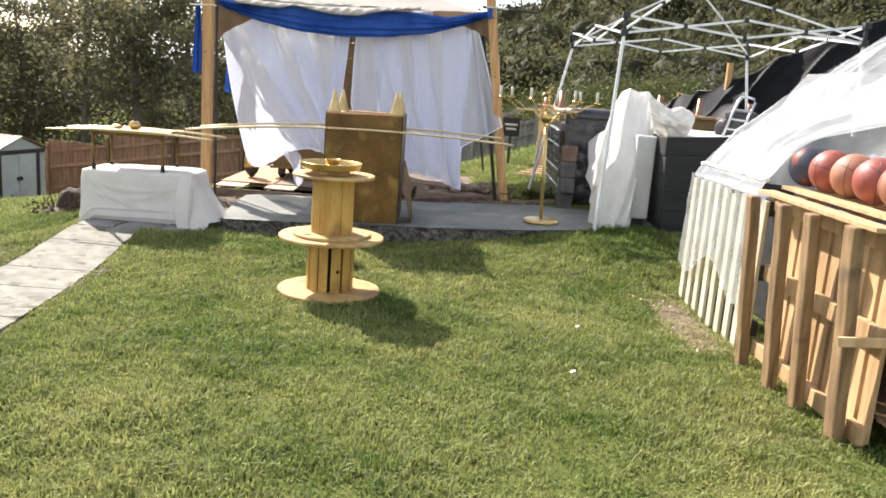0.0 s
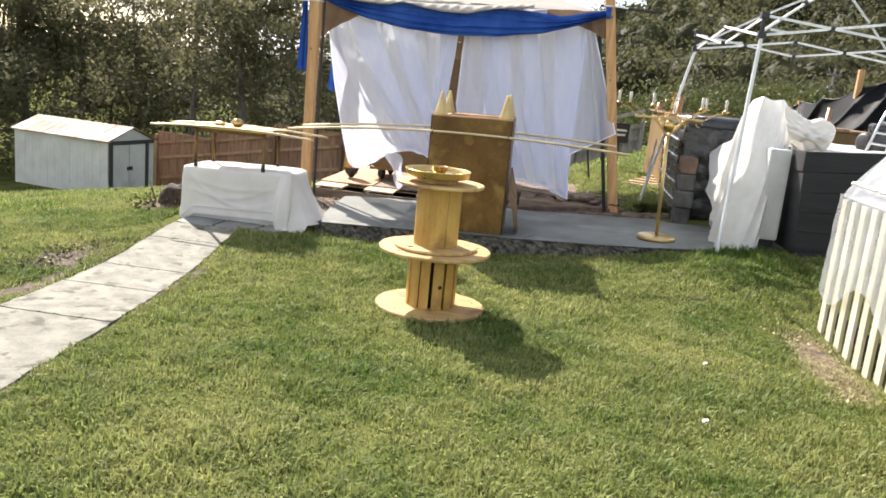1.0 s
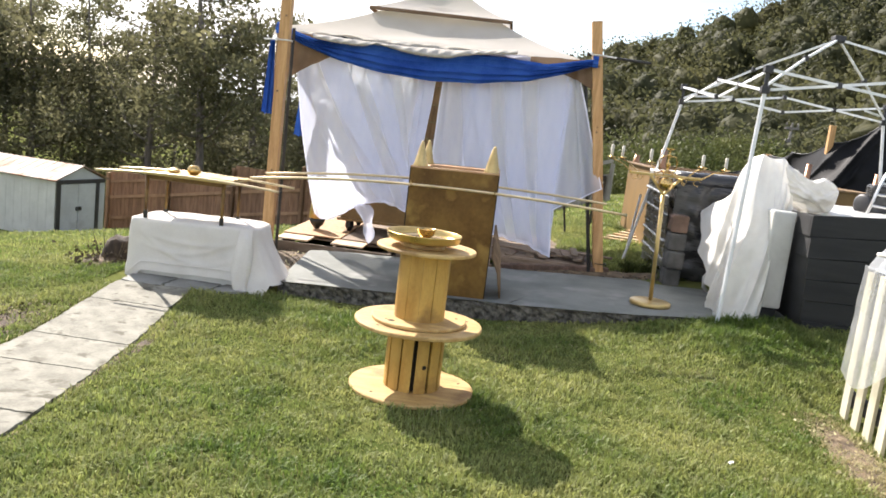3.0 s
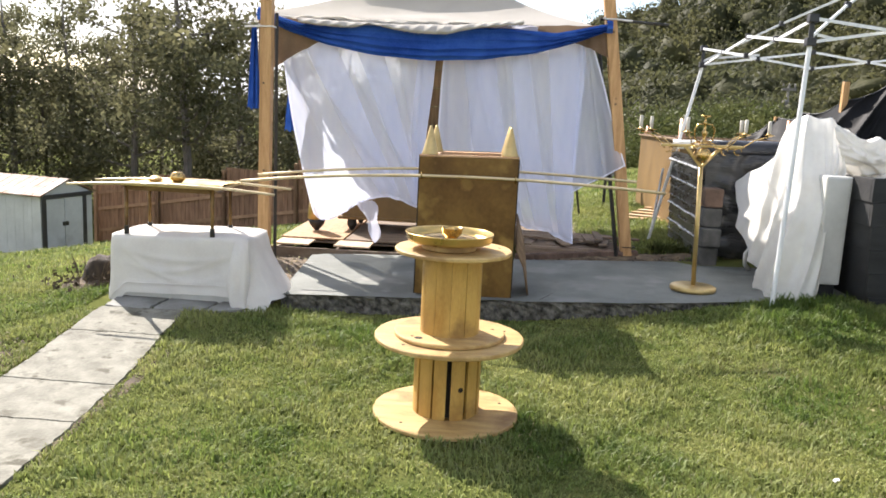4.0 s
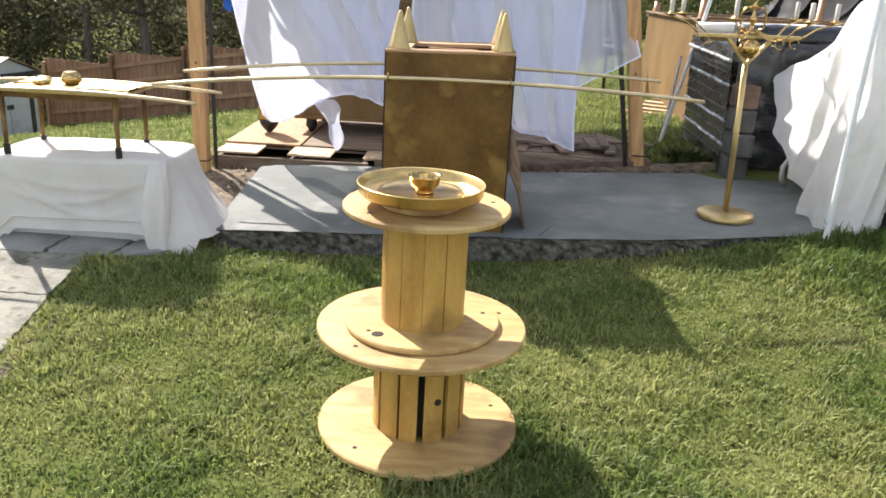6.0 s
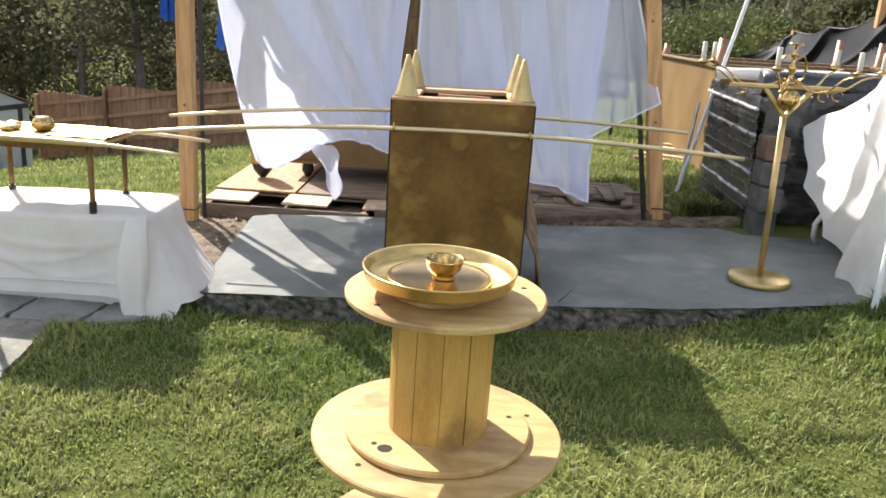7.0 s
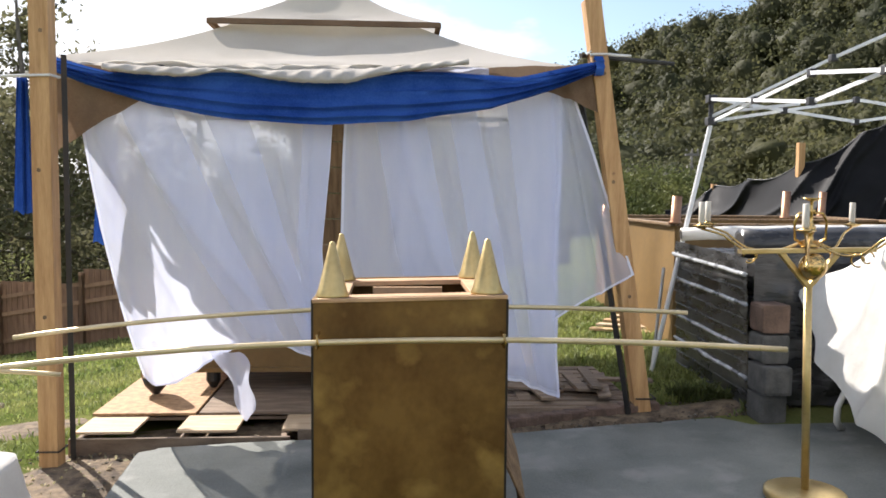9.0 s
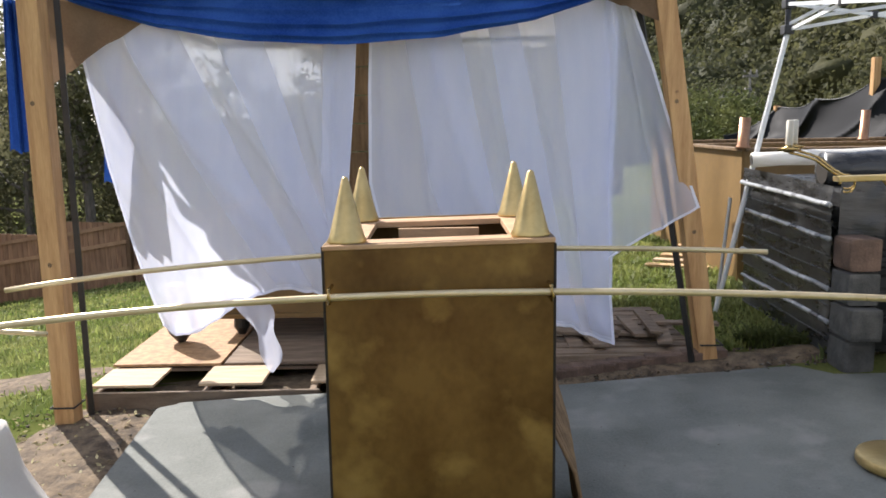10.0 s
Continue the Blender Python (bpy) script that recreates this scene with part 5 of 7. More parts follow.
# ---- gold incense altar ----
BX0, BX1, BY0, BY1, BT = -1.135, -0.448, 7.14, 7.80, 1.215
BB = slab_top(-0.8) + 0.004
tilt = 0.015
altar = thing("incense_altar", (BX0 + BX1) / 2, (BY0 + BY1) / 2, BB, "square gold-painted plywood altar with four cone horns and carrying rods", "altar")
for nm, lo, hi in (("front_panel", (BX0, BY0, BB), (BX1, BY0 + 0.018, BT)), ("back_panel", (BX0, BY1 - 0.018, BB), (BX1, BY1, BT)),
                   ("side_panel", (BX0, BY0 + 0.0185, BB), (BX0 + 0.018, BY1 - 0.0185, BT)), ("side_panel", (BX1 - 0.018, BY0 + 0.0185, BB), (BX1, BY1 - 0.0185, BT))):
    bm = bmesh.new()
    box(bm, lo, hi, 0.003)
    for v in bm.verts:
        if v.co.z > 0.7:
            v.co.z += tilt * (v.co.x - BX0) / 0.69
    part(nm, bm, M_GOLDBOX, altar)
for lo, hi in (((BX0 + 0.03, BY0 + 0.02, BT - 0.025), (BX1 - 0.03, BY0 + 0.12, BT - 0.004)), ((BX0 + 0.03, BY1 - 0.12, BT - 0.025), (BX1 - 0.03, BY1 - 0.02, BT - 0.004)),
               ((BX0 + 0.02, BY0 + 0.121, BT - 0.025), (BX0 + 0.12, BY1 - 0.121, BT - 0.004)), ((BX1 - 0.12, BY0 + 0.121, BT - 0.025), (BX1 - 0.02, BY1 - 0.121, BT - 0.004))):
    bm = bmesh.new()
    box(bm, lo, hi, 0.003)
    for v in bm.verts:
        v.co.z += tilt * (v.co.x - BX0) / 0.69
    part("top_frame", bm, M_RAWWOOD, altar, "raw red-brown wood frame")
bm = bmesh.new()
box(bm, (BX0 + 0.2, BY1 - 0.16, BT - 0.13), (BX1 - 0.2, BY1 - 0.14, BT - 0.02), 0.003)
part("inner_board", bm, M_RAWWOOD, altar, "raw wooden board inside the open top")
# dark sheet inside the open top: shade of the interior as colour
bm = bmesh.new()
box(bm, (BX0 + 0.0185, BY0 + 0.0185, BT - 0.32), (BX1 - 0.0185, BY1 - 0.0185, BT - 0.30))
part("inner_shade_sheet", bm, M_SEAMSHADE, altar)
for x in (BX0, BX1):
    bm = bmesh.new()
    box(bm, (x - 0.004, BY0 - 0.0025, BB), (x + 0.004, BY0 + 0.004, BT - 0.003), 0.001)
    part("edge_seam", bm, M_SEAMSHADE, altar)
bm = bmesh.new()
bar(bm, (BX0, BY0 - 0.004, BT - 0.008), (BX1, BY0 - 0.004, BT - 0.008 + tilt), 0.012, 0.014, bevel=0.003)
part("top_moulding", bm, M_RAWWOOD, altar)
for x, y in ((BX0 + 0.066, BY0 + 0.066), (BX1 - 0.066, BY0 + 0.066), (BX0 + 0.066, BY1 - 0.066), (BX1 - 0.066, BY1 - 0.066)):
    bm = bmesh.new()
    lathe(bm, (x, y, BT + tilt * (x - BX0) / 0.69), [(0.059, -0.003), (0.060, 0.004), (0.0525, 0.02), (0.010, 0.190), (0.004, 0.195), (0.0, 0.195)], 32)
    part("horn", bm, M_GOLD, altar, "satin gold cone horn", smooth=True)


def rod(pts, r=0.0105):
    """Smooth sagging rod through three or more points."""
    xs, ysz = [p[0] for p in pts], None
    out = []
    for k in range(33):
        t = k / 32
        x = xs[0] + (xs[-1] - xs[0]) * t
        c = np.polyfit(xs, [p[2] for p in pts], min(len(pts) - 1, 3))
        d = np.polyfit(xs, [p[1] for p in pts], 1)
        out.append((x, float(np.polyval(d, x)), float(np.polyval(c, x))))
    bm = bmesh.new()
    return tube(bm, out, r, 10)


part("carrying_rod", rod([(-2.37, 7.075, 0.966), (-1.12, 7.075, 1.072), (-0.46, 7.075, 1.079), (0.545, 7.075, 1.04)]), M_ROD, altar, "long thin gold carrying rod, sagging at its ends", smooth=True)
part("carrying_rod", rod([(-2.49, 7.88, 0.945), (-1.2, 7.88, 1.064), (-0.38, 7.88, 1.077), (0.49, 7.88, 1.048)]), M_ROD, altar, "long thin gold carrying rod, sagging at its ends", smooth=True)
for x in (BX0 + 0.025, BX1 - 0.02):
    for y, s in ((BY0, -1), (BY1, 1)):
        bm = bmesh.new()
        yy = 7.075 if s < 0 else 7.88
        z = 1.075
        tube(bm, [(x, y, z + 0.02), (x, yy + s * 0.01, z + 0.022), (x, yy + s * 0.022, z), (x, yy + s * 0.01, z - 0.018), (x, y, z - 0.016)], 0.0055, 8)
        part("rod_ring", bm, M_BRASS, altar, "small brass eye holding the rod", smooth=True)

# ribbed board leaning at the altar's far side
rp = thing("ribbed_panel", -0.35, 7.6, slab_top(-0.3), "brown ribbed cane panel leaning against the altar", "panel")
for k in range(18):
    bm = bmesh.new()
    t = k / 17
    h = 0.20 + 0.34 * math.sin(math.pi * (0.12 + 0.38 * t))
    zb = slab_top(-0.3) + 0.006
    tube(bm, [(-0.325, 7.22 + 0.27 * t, zb), (-0.365, 7.24 + 0.27 * t, zb + h * 0.6), (-0.428, 7.27 + 0.27 * t, zb + h)], 0.0075, 6)
    part("cane", bm, M_TIMBER, rp, smooth=True)


def curve3(pts, u):
    """Smooth curve through points, u from 0 to 1."""
    k = u * (len(pts) - 1)
    i = min(int(k), len(pts) - 2)
    t = k - i
    a, b, c, d = (Vector(pts[min(max(q, 0), len(pts) - 1)]) for q in (i - 1, i, i + 1, i + 2))
    return 0.5 * ((2 * b) + (c - a) * t + (2 * a - 5 * b + 4 * c - d) * t * t + (3 * b - a - 3 * c + d) * t ** 3)


# ---- cable spools with the dish ----
SPX, SPY = -0.79, 5.39


def spool(z, drum_r, low_r, top_r, height, slats, gap, lab, thick=0.022, twist=0.0):
    e = thing("cable_spool", SPX, SPY, z, lab, "cable spool", "stacked cable spools")
    for nm, r, z0 in (("bottom_flange", low_r, z), ("top_flange", top_r, z + height - thick)):
        bm = bmesh.new()
        lathe(bm, (SPX, SPY, z0), [(0.0, 0), (r - 0.004, 0), (r, 0.004), (r, thick - 0.005), (r - 0.005, thick), (0.0, thick)], 64, wob=0.002)
        fl = part(nm, bm, M_SPOOLTOP, e, smooth=False)
        # bolt holes are flat discs with the shade of a hole painted on
        for a in (0.25, 3.8):
            bm = bmesh.new()
            lathe(bm, (SPX + r * 0.82 * math.cos(a + twist), SPY + r * 0.82 * math.sin(a + twist), z0 + thick), [(0.0, 0.0008), (0.008, 0.0008), (0.009, 0.0)], 10)
            part("bolt_hole", bm, M_SEAMSHADE, fl)
    for k in range(slats):
        a0 = 2 * math.pi * k / slats + twist
        a1 = a0 + 2 * math.pi / slats * (1 - gap * (0.3 + 1.6 * abs(nz(k * 2.7, z * 5))))
        bm = bmesh.new()
        ring = []
        for r in (drum_r, drum_r - 0.018):
            for zz in (z + thick, z + height - thick):
                ring.append([bm.verts.new((SPX + r * math.cos(a0 + (a1 - a0) * i / 4), SPY + r * math.sin(a0 + (a1 - a0) * i / 4), zz)) for i in range(5)])
        o0, o1, i0, i1 = ring
        for i in range(4):
            bm.faces.new((o0[i], o0[i + 1], o1[i + 1], o1[i]))
            bm.faces.new((i0[i + 1], i0[i], i1[i], i1[i + 1]))
        for i in (0, 4):
            bm.faces.new((o0[i], o1[i], i1[i], i0[i]))
        bmesh.ops.recalc_face_normals(bm, faces=bm.faces)
        part("slat", bm, M_SPOOL, e)
    # near-black cylinder in the hollow drum, painting the shade behind the slat gaps
    bm = bmesh.new()
    lathe(bm, (SPX, SPY, z), [(drum_r - 0.04, thick), (drum_r - 0.04, height - thick)], 24)
    part("core", bm, M_SEAMSHADE, e)
    return e


ZS = float(ground_z(SPX, SPY)) + 0.012
low_spool = spool(ZS, 0.163, 0.358, 0.362, 0.400, 12, 0.30, "large wooden cable spool tinted gold, with gaps between its slats", twist=0.18)
# knot hole as a dark disc, its inner shade painted
bm = bmesh.new()
lathe(bm, (0, 0, 0), [(0.0, 0.001), (0.012, 0.001), (0.013, 0.0)], 14)
bmesh.ops.transform(bm, matrix=Matrix.Translation((SPX + 0.074, SPY - 0.1465, 0.215)) @ pose(0, 0, 0, 90, 0, 26.8), verts=bm.verts)
part("knot_hole", bm, M_SEAMSHADE, low_spool)
Z2 = ZS + 0.402
top_spool = spool(Z2, 0.143, 0.268, 0.279, 0.425, 12, 0.05, "smaller wooden cable spool tinted gold, stacked on a larger one", 0.02, twist=0.05)
# arbor hole as a dark disc, its depth only painted shade
bm = bmesh.new()
lathe(bm, (SPX - 0.135, SPY - 0.165, Z2 + 0.02), [(0.0, 0.001), (0.019, 0.001), (0.021, 0.0)], 18)
part("arbor_hole", bm, M_SEAMSHADE, top_spool)
Z3 = Z2 + 0.425
dish = thing("gold_dish", SPX - 0.02, SPY - 0.03, Z3, "round shallow gold basin holding a polished brass cup", "basin")
bm = bmesh.new()
DC = (SPX - 0.02, SPY - 0.03, Z3 + 0.020)
lathe(bm, DC, [(0.0, 0.016), (0.186, 0.016), (0.197, 0.020), (0.203, 0.030), (0.206, 0.053), (0.210, 0.057), (0.208, 0.061), (0.202, 0.058), (0.197, 0.036), (0.190, 0.026), (0.165, 0.026), (0.158, 0.023), (0.0, 0.023)], 72)
part("rim_and_bowl", bm, M_DISH, dish, smooth=True)
bm = bmesh.new()
lathe(bm, (DC[0], DC[1], Z3 + 0.0005), [(0.0, 0.0), (0.125, 0.0), (0.13, 0.004), (0.13, 0.0355), (0.0, 0.0355)], 40)
part("foot_ring", bm, M_SPOOLTOP, dish)
bm = bmesh.new()
lathe(bm, DC, [(0.0, 0.0235), (0.138, 0.0235), (0.144, 0.030), (0.140, 0.033), (0.132, 0.029), (0.118, 0.0260), (0.0, 0.0260)], 64)
part("plate", bm, M_BRASS, dish, "polished brass plate lying in the basin", smooth=True)
cup = thing("brass_cup", DC[0] + 0.01, DC[1] + 0.0, DC[2] + 0.027, "small polished brass footed cup", "cup")
bm = bmesh.new()
CC = (DC[0] + 0.01, DC[1], DC[2] + 0.0265)
lathe(bm, CC, [(0.0, 0.0), (0.030, 0.0), (0.032, 0.003), (0.026, 0.008), (0.034, 0.014), (0.046, 0.028), (0.050, 0.042), (0.0515, 0.052), (0.056, 0.056), (0.052, 0.0565), (0.048, 0.050), (0.043, 0.032), (0.028, 0.018), (0.0, 0.015)], 40)
part("bowl", bm, M_BRASS, cup, smooth=True)
bm = bmesh.new()
lathe(bm, CC, [(0.0, 0.015), (0.012, 0.018), (0.014, 0.034), (0.0, 0.038)], 14)
part("wick_holder", bm, M_COPPER, cup, smooth=True)

# ---- covered stand and gold bread table ----
TX0, TX1, TY0, TY1, TT = -3.29, -2.27, 6.96, 7.50, 0.572


def stand_cloth(u, v):
    """u runs round the block, v from the middle of the top to the hem."""
    a = 2 * math.pi * u
    cx, cy, hx, hy = (TX0 + TX1) / 2, (TY0 + TY1) / 2, (TX1 - TX0) / 2, (TY1 - TY0) / 2
    c, s = math.cos(a), math.sin(a)
    k = 1 / max(abs(c), abs(s))
    k = k * (1 - 0.09 * (1 - abs(abs(c) - abs(s))) ** 6)
    px, py = c * k, s * k
    corner = max(0.0, 1 - abs(abs(c) - abs(s)) * 4.5)
    lift = 0.02 * (px + 1) * 0.5
    if v < 0.4:
        t = v / 0.4
        return (cx + px * hx * t, cy + py * hy * t, TT + lift + 0.005 * nz(px * t * 4, py * t * 4) - 0.022 * t ** 8)
    t = (v - 0.4) / 0.6
    drop = 0.04 * min(1, t * 5) + 0.36 * t + corner * 0.16 * t
    fold = 0.6 * nz(u * 16, t * 1.2, 3) + 0.3 * nz(u * 37, t * 2.0, 6)
    fold *= 0.45 if s < -0.5 else 1.0
    out = 0.010 * min(1, t * 8) + 0.036 * t ** 0.8 * fold + corner * t * 0.035 
    out += 0.29 * t ** 1.3 * float(smooth(0.45, 0.95, c)) * (0.75 - 0.25 * s)
    z = TT + lift - 0.022 - drop
    if s < -0.6:
        swag_ = math.sin(math.pi * min(1, max(0, (px + 1) / 2)))
        out += -0.012 * swag_ * math.sin(math.pi * t) + 0.006 * math.exp(-((t - 0.80) / 0.03) ** 2)
        for depth_, mid_ in ((0.30, 0.1), (0.52, -0.15), (0.72, 0.2)):
            out += 0.011 * math.exp(-((t - 0.04 - depth_ * (1 - (px - mid_) ** 2)) / 0.05) ** 2) * swag_
    z = max(z, 0.058 + 0.012 * abs(nz(u * 40, 7)))
    return (cx + px * hx + (c if abs(c) > 0.1 else 0) * out * 1.05, cy + py * hy + s * out, z)


stand = thing("covered_stand", (TX0 + TX1) / 2, (TY0 + TY1) / 2, 0.06, "low block wholly draped with a white cotton cloth", "stand")
bm = bmesh.new()
box(bm, (TX0 + 0.04, TY0 + 0.04, 0.06), (TX1 - 0.05, TY1 - 0.04, TT - 0.02), 0.01)
part("block", bm, M_WHITEBOX, stand)
bm = bmesh.new()
sheet(bm, 220, 40, stand_cloth, wrap=True)
bmesh.ops.remove_doubles(bm, verts=bm.verts, dist=1e-4)
bmesh.ops.recalc_face_normals(bm, faces=bm.faces)
part("cloth", bm, M_CLOTH, stand, "white cotton cloth hanging in soft folds", smooth=True)

def corner_tail(u, v):
    """Gathered corner of the cloth hanging as one soft column and curling out on the ground."""
    a = math.pi * (1.25 * u + 0.05)
    c = curve3([(-2.33, 7.00, 0.575), (-2.325, 6.955, 0.50), (-2.325, 6.92, 0.36), (-2.33, 6.905, 0.22), (-2.32, 6.90, 0.12), (-2.265, 6.885, 0.075)], v)
    r = 0.018 + 0.045 * math.sin(math.pi * min(1, 0.12 + v * 0.75)) + 0.012 * nz(u * 5, v * 3)
    return c + Vector((-math.cos(a) * r * 1.15, -math.sin(a) * r * 0.8 + 0.012 * math.sin(u * 15 + 3 * v) * v, 0.012 * nz(u * 7, v * 4) * v))


bm = bmesh.new()
sheet(bm, 36, 40, corner_tail)
part("corner_tail", bm, M_CLOTH, stand, "gathered cloth corner trailing on the ground", smooth=True)
bm = bmesh.new()
tube(bm, [Vector(stand_cloth(q, 0.88)) + Vector((0, -0.003, 0)) for q in np.linspace(0.63, 0.86, 60)], 0.0035, 5)
part("hem_seam", bm, M_CLOTH, stand, smooth=True)

LX0, LX1, LY0, LY1 = -3.15, -2.54, 6.985, 7.36
tb = thing("bread_table", (LX0 + LX1) / 2, (LY0 + LY1) / 2, TT, "small gold-painted table with thin legs, carrying rods and vessels", "table")
ZT = 0.905
bm = bmesh.new()
box(bm, (LX0 - 0.03, LY0 - 0.03, ZT), (LX1 + 0.06, LY1 + 0.03, ZT + 0.018), 0.004)
part("tabletop", bm, M_GOLD, tb)
for a, b in (((LX0, LY0), (LX1, LY0)), ((LX0, LY1), (LX1, LY1)), ((LX0, LY0), (LX0, LY1)), ((LX1, LY0), (LX1, LY1))):
    bm = bmesh.new()
    bar(bm, (*a, ZT - 0.017), (*b, ZT - 0.017), 0.018, 0.03, bevel=0.003)
    part("apron", bm, M_GOLDBOX, tb)
for x, y, zb in ((LX0, LY0, 0.568), (LX1, LY0, 0.578), (LX0, LY1, 0.576), (LX1, LY1, 0.588)):
    bm = bmesh.new()
    tube(bm, [(x, y, zb), (x, y, zb + 0.06), (x, y, ZT)], [0.010, 0.012, 0.016], 12)
    lg = part("leg", bm, M_GOLDBOX, tb, smooth=True)
    bm = bmesh.new()
    tube(bm, [(x, y, zb - 0.003), (x, y, zb + (0.055 if y < 7.2 else 0.02))], 0.0175, 12)
    part("foot_cap", bm, M_DARKSTEEL, lg, "dark rubber foot")
part("carrying_rod", rod([(-3.56, 6.96, 0.892), (-2.8, 6.96, 0.925), (-2.10, 6.96, 0.895)], 0.0095), M_ROD, tb, "thin gold carrying rod", smooth=True)
part("carrying_rod", rod([(-3.58, 7.40, 0.886), (-2.8, 7.40, 0.922), (-2.10, 7.40, 0.893)], 0.0095), M_ROD, tb, "thin gold carrying rod", smooth=True)
pot = thing("brass_pot", -2.87, 7.2, ZT + 0.018, "small round polished brass pot", "pot")
bm = bmesh.new()
lathe(bm, (-2.87, 7.2, ZT + 0.0185), [(0.0, 0.0), (0.03, 0.0), (0.052, 0.018), (0.055, 0.04), (0.042, 0.062), (0.036, 0.064), (0.04, 0.068), (0.03, 0.072), (0.0, 0.072)], 28)
part("body", bm, M_BRASS, pot, smooth=True)
for x, y, r in ((-3.02, 7.17, 0.05), (-3.06, 7.26, 0.045)):
    bm = bmesh.new()
    lathe(bm, (x, y, ZT + 0.0185), [(0.0, 0.0), (r * 0.6, 0.0), (r, 0.012), (r * 0.9, 0.022), (r * 0.4, 0.03), (0.0, 0.032)], 24)
    solo("bread_loaf", bm, M_GOLD, "small flat golden loaf on the table", "bread", "loaves", smooth=True)
bm = bmesh.new()
tube(bm, [(-3.14, 7.1, ZT + 0.025), (-3.06, 7.12, ZT + 0.03), (-2.97, 7.10, ZT + 0.035)], [0.006, 0.005, 0.012], 8)
solo("brass_ladle", bm, M_BRASS, "small brass ladle lying on the table", "ladle", smooth=True)
bm = bmesh.new()
sheet(bm, 20, 10, lambda u, v: (-2.80 + 0.34 * u, 7.05 + 0.27 * v, ZT + 0.021 + 0.006 * (nz(u * 7, v * 5) + 0.5) + 0.012 * (u > 0.9)))
solo("gold_cloth", bm, M_GOLD, "crumpled sheet of gold cloth on the table", "cloth", smooth=True)

# stump with dead leaves beside the stand
st_z = float(ground_z(-3.56, 7.42)) - 0.02
stump = thing("tree_stump", -3.56, 7.42, st_z, "low dark weathered stump leaning beside the covered stand", "stump")
bm = bmesh.new()
lathe(bm, (0, 0, 0), [(0.17, 0.0), (0.135, 0.05), (0.12, 0.14), (0.115, 0.24), (0.09, 0.27), (0.0, 0.265)], 26)
for v in bm.verts:
    k = 1 + 0.28 * nz(v.co.x * 9, v.co.y * 9, v.co.z * 4)
    v.co = Vector((v.co.x * k + 0.22 * v.co.z, v.co.y * k, v.co.z * (0.85 + 0.3 * nz(v.co.x * 12, v.co.y * 12)))) + Vector((-3.58, 7.42, st_z))
part("trunk", bm, M_STUMP, stump, smooth=True)
dp = thing("dead_plant", -3.62, 7.35, 0.05, "dry brown dead plant lying against the stump", "plant")
pr = np.random.default_rng(3)
for k in range(14):
    a, r, h = float(pr.uniform(0, 6.28)), float(pr.uniform(0.05, 0.2)), float(pr.uniform(0.10, 0.34))
    b = Vector((-3.60 + 0.08 * math.cos(a), 7.33 + 0.08 * math.sin(a), 0.03))
    bm = bmesh.new()
    tube(bm, [b, b + Vector((r * 0.5 * math.cos(a), r * 0.5 * math.sin(a), h * 0.6)), b + Vector((r * math.cos(a), r * math.sin(a), h))], [0.005, 0.004, 0.002], 4)
    part("stem", bm, M_LITTER, dp)
c = pr.normal(size=(520, 3)) * np.array([0.15, 0.13, 0.06]) + np.array([-3.62, 7.33, 0.09])
c[:, 2] = np.maximum(c[:, 2], 0.03)
V, F = leaf_quads(c, 0.020)
ob = new("dead_leaves", fast_mesh("dead_leaves", V - np.array(dp.location), F, M_LITTER))
ob.parent = dp

# ---- gold lampstand ----
MX, MY, MZ = 0.925, 7.60, slab_top(0.92) + 0.003
lamp = thing("lampstand", MX, MY, MZ, "gold lampstand made from a brass chandelier on a tall pole", "lampstand")
bm = bmesh.new()
lathe(bm, (MX, MY, MZ), [(0.0, 0.0), (0.164, 0.0), (0.168, 0.006), (0.166, 0.03), (0.155, 0.036), (0.03, 0.042), (0.0, 0.042)], 48)
part("base", bm, M_GOLD, lamp, "round flat gold base", smooth=True)
TOPM = Vector((0.885, 7.57, 1.205))
bm = bmesh.new()
tube(bm, [(MX, MY, MZ + 0.03), TOPM], 0.0165, 14)
part("pole", bm, M_GOLD, lamp, smooth=True)
for s in (-1, 1):
    bm = bmesh.new()
    bar(bm, TOPM + Vector((0, 0, 0.0)), TOPM + Vector((s * 0.125, 0, 0.145)), 0.022, 0.026, up=(0, 1, 0), bevel=0.003)
    part("brace", bm, M_GOLD, lamp)
bm = bmesh.new()
bar(bm, TOPM + Vector((-0.30, 0, 0.148)), TOPM + Vector((0.28, 0, 0.158)), 0.045, 0.019, bevel=0.003)
part("cross_bar", bm, M_GOLD, lamp)
bm = bmesh.new()
bmesh.ops.create_uvsphere(bm, u_segments=28, v_segments=16, radius=0.056)
bmesh.ops.translate(bm, vec=TOPM + Vector((0, -0.03, 0.088)), verts=bm.verts)
part("ball", bm, M_BRASS, lamp, "polished brass ball", smooth=True)
bm = bmesh.new()
lathe(bm, TOPM + Vector((0, 0, 0.168)), [(0.0, 0.0), (0.038, 0.0), (0.040, 0.008), (0.014, 0.02), (0.010, 0.05), (0.020, 0.07), (0.021, 0.085), (0.009, 0.10), (0.008, 0.14), (0.018, 0.152), (0.008, 0.16), (0.007, 0.19), (0.038, 0.2), (0.038, 0.205), (0.0, 0.205)], 24)
part("column", bm, M_BRASS, lamp, "turned brass chandelier column", smooth=True)
hub = TOPM + Vector((0, 0, 0.20))
for s in (-1, 1):
    bm = bmesh.new()
    tube(bm, [hub + Vector((s * 0.01, 0, -0.03)), hub + Vector((s * 0.065, 0, 0.0)), hub + Vector((s * 0.07, 0, 0.07)), hub + Vector((s * 0.05, 0, 0.11)), hub + Vector((s * 0.01, 0, 0.11))], 0.006, 8)
    part("scroll", bm, M_BRASS, lamp, smooth=True)
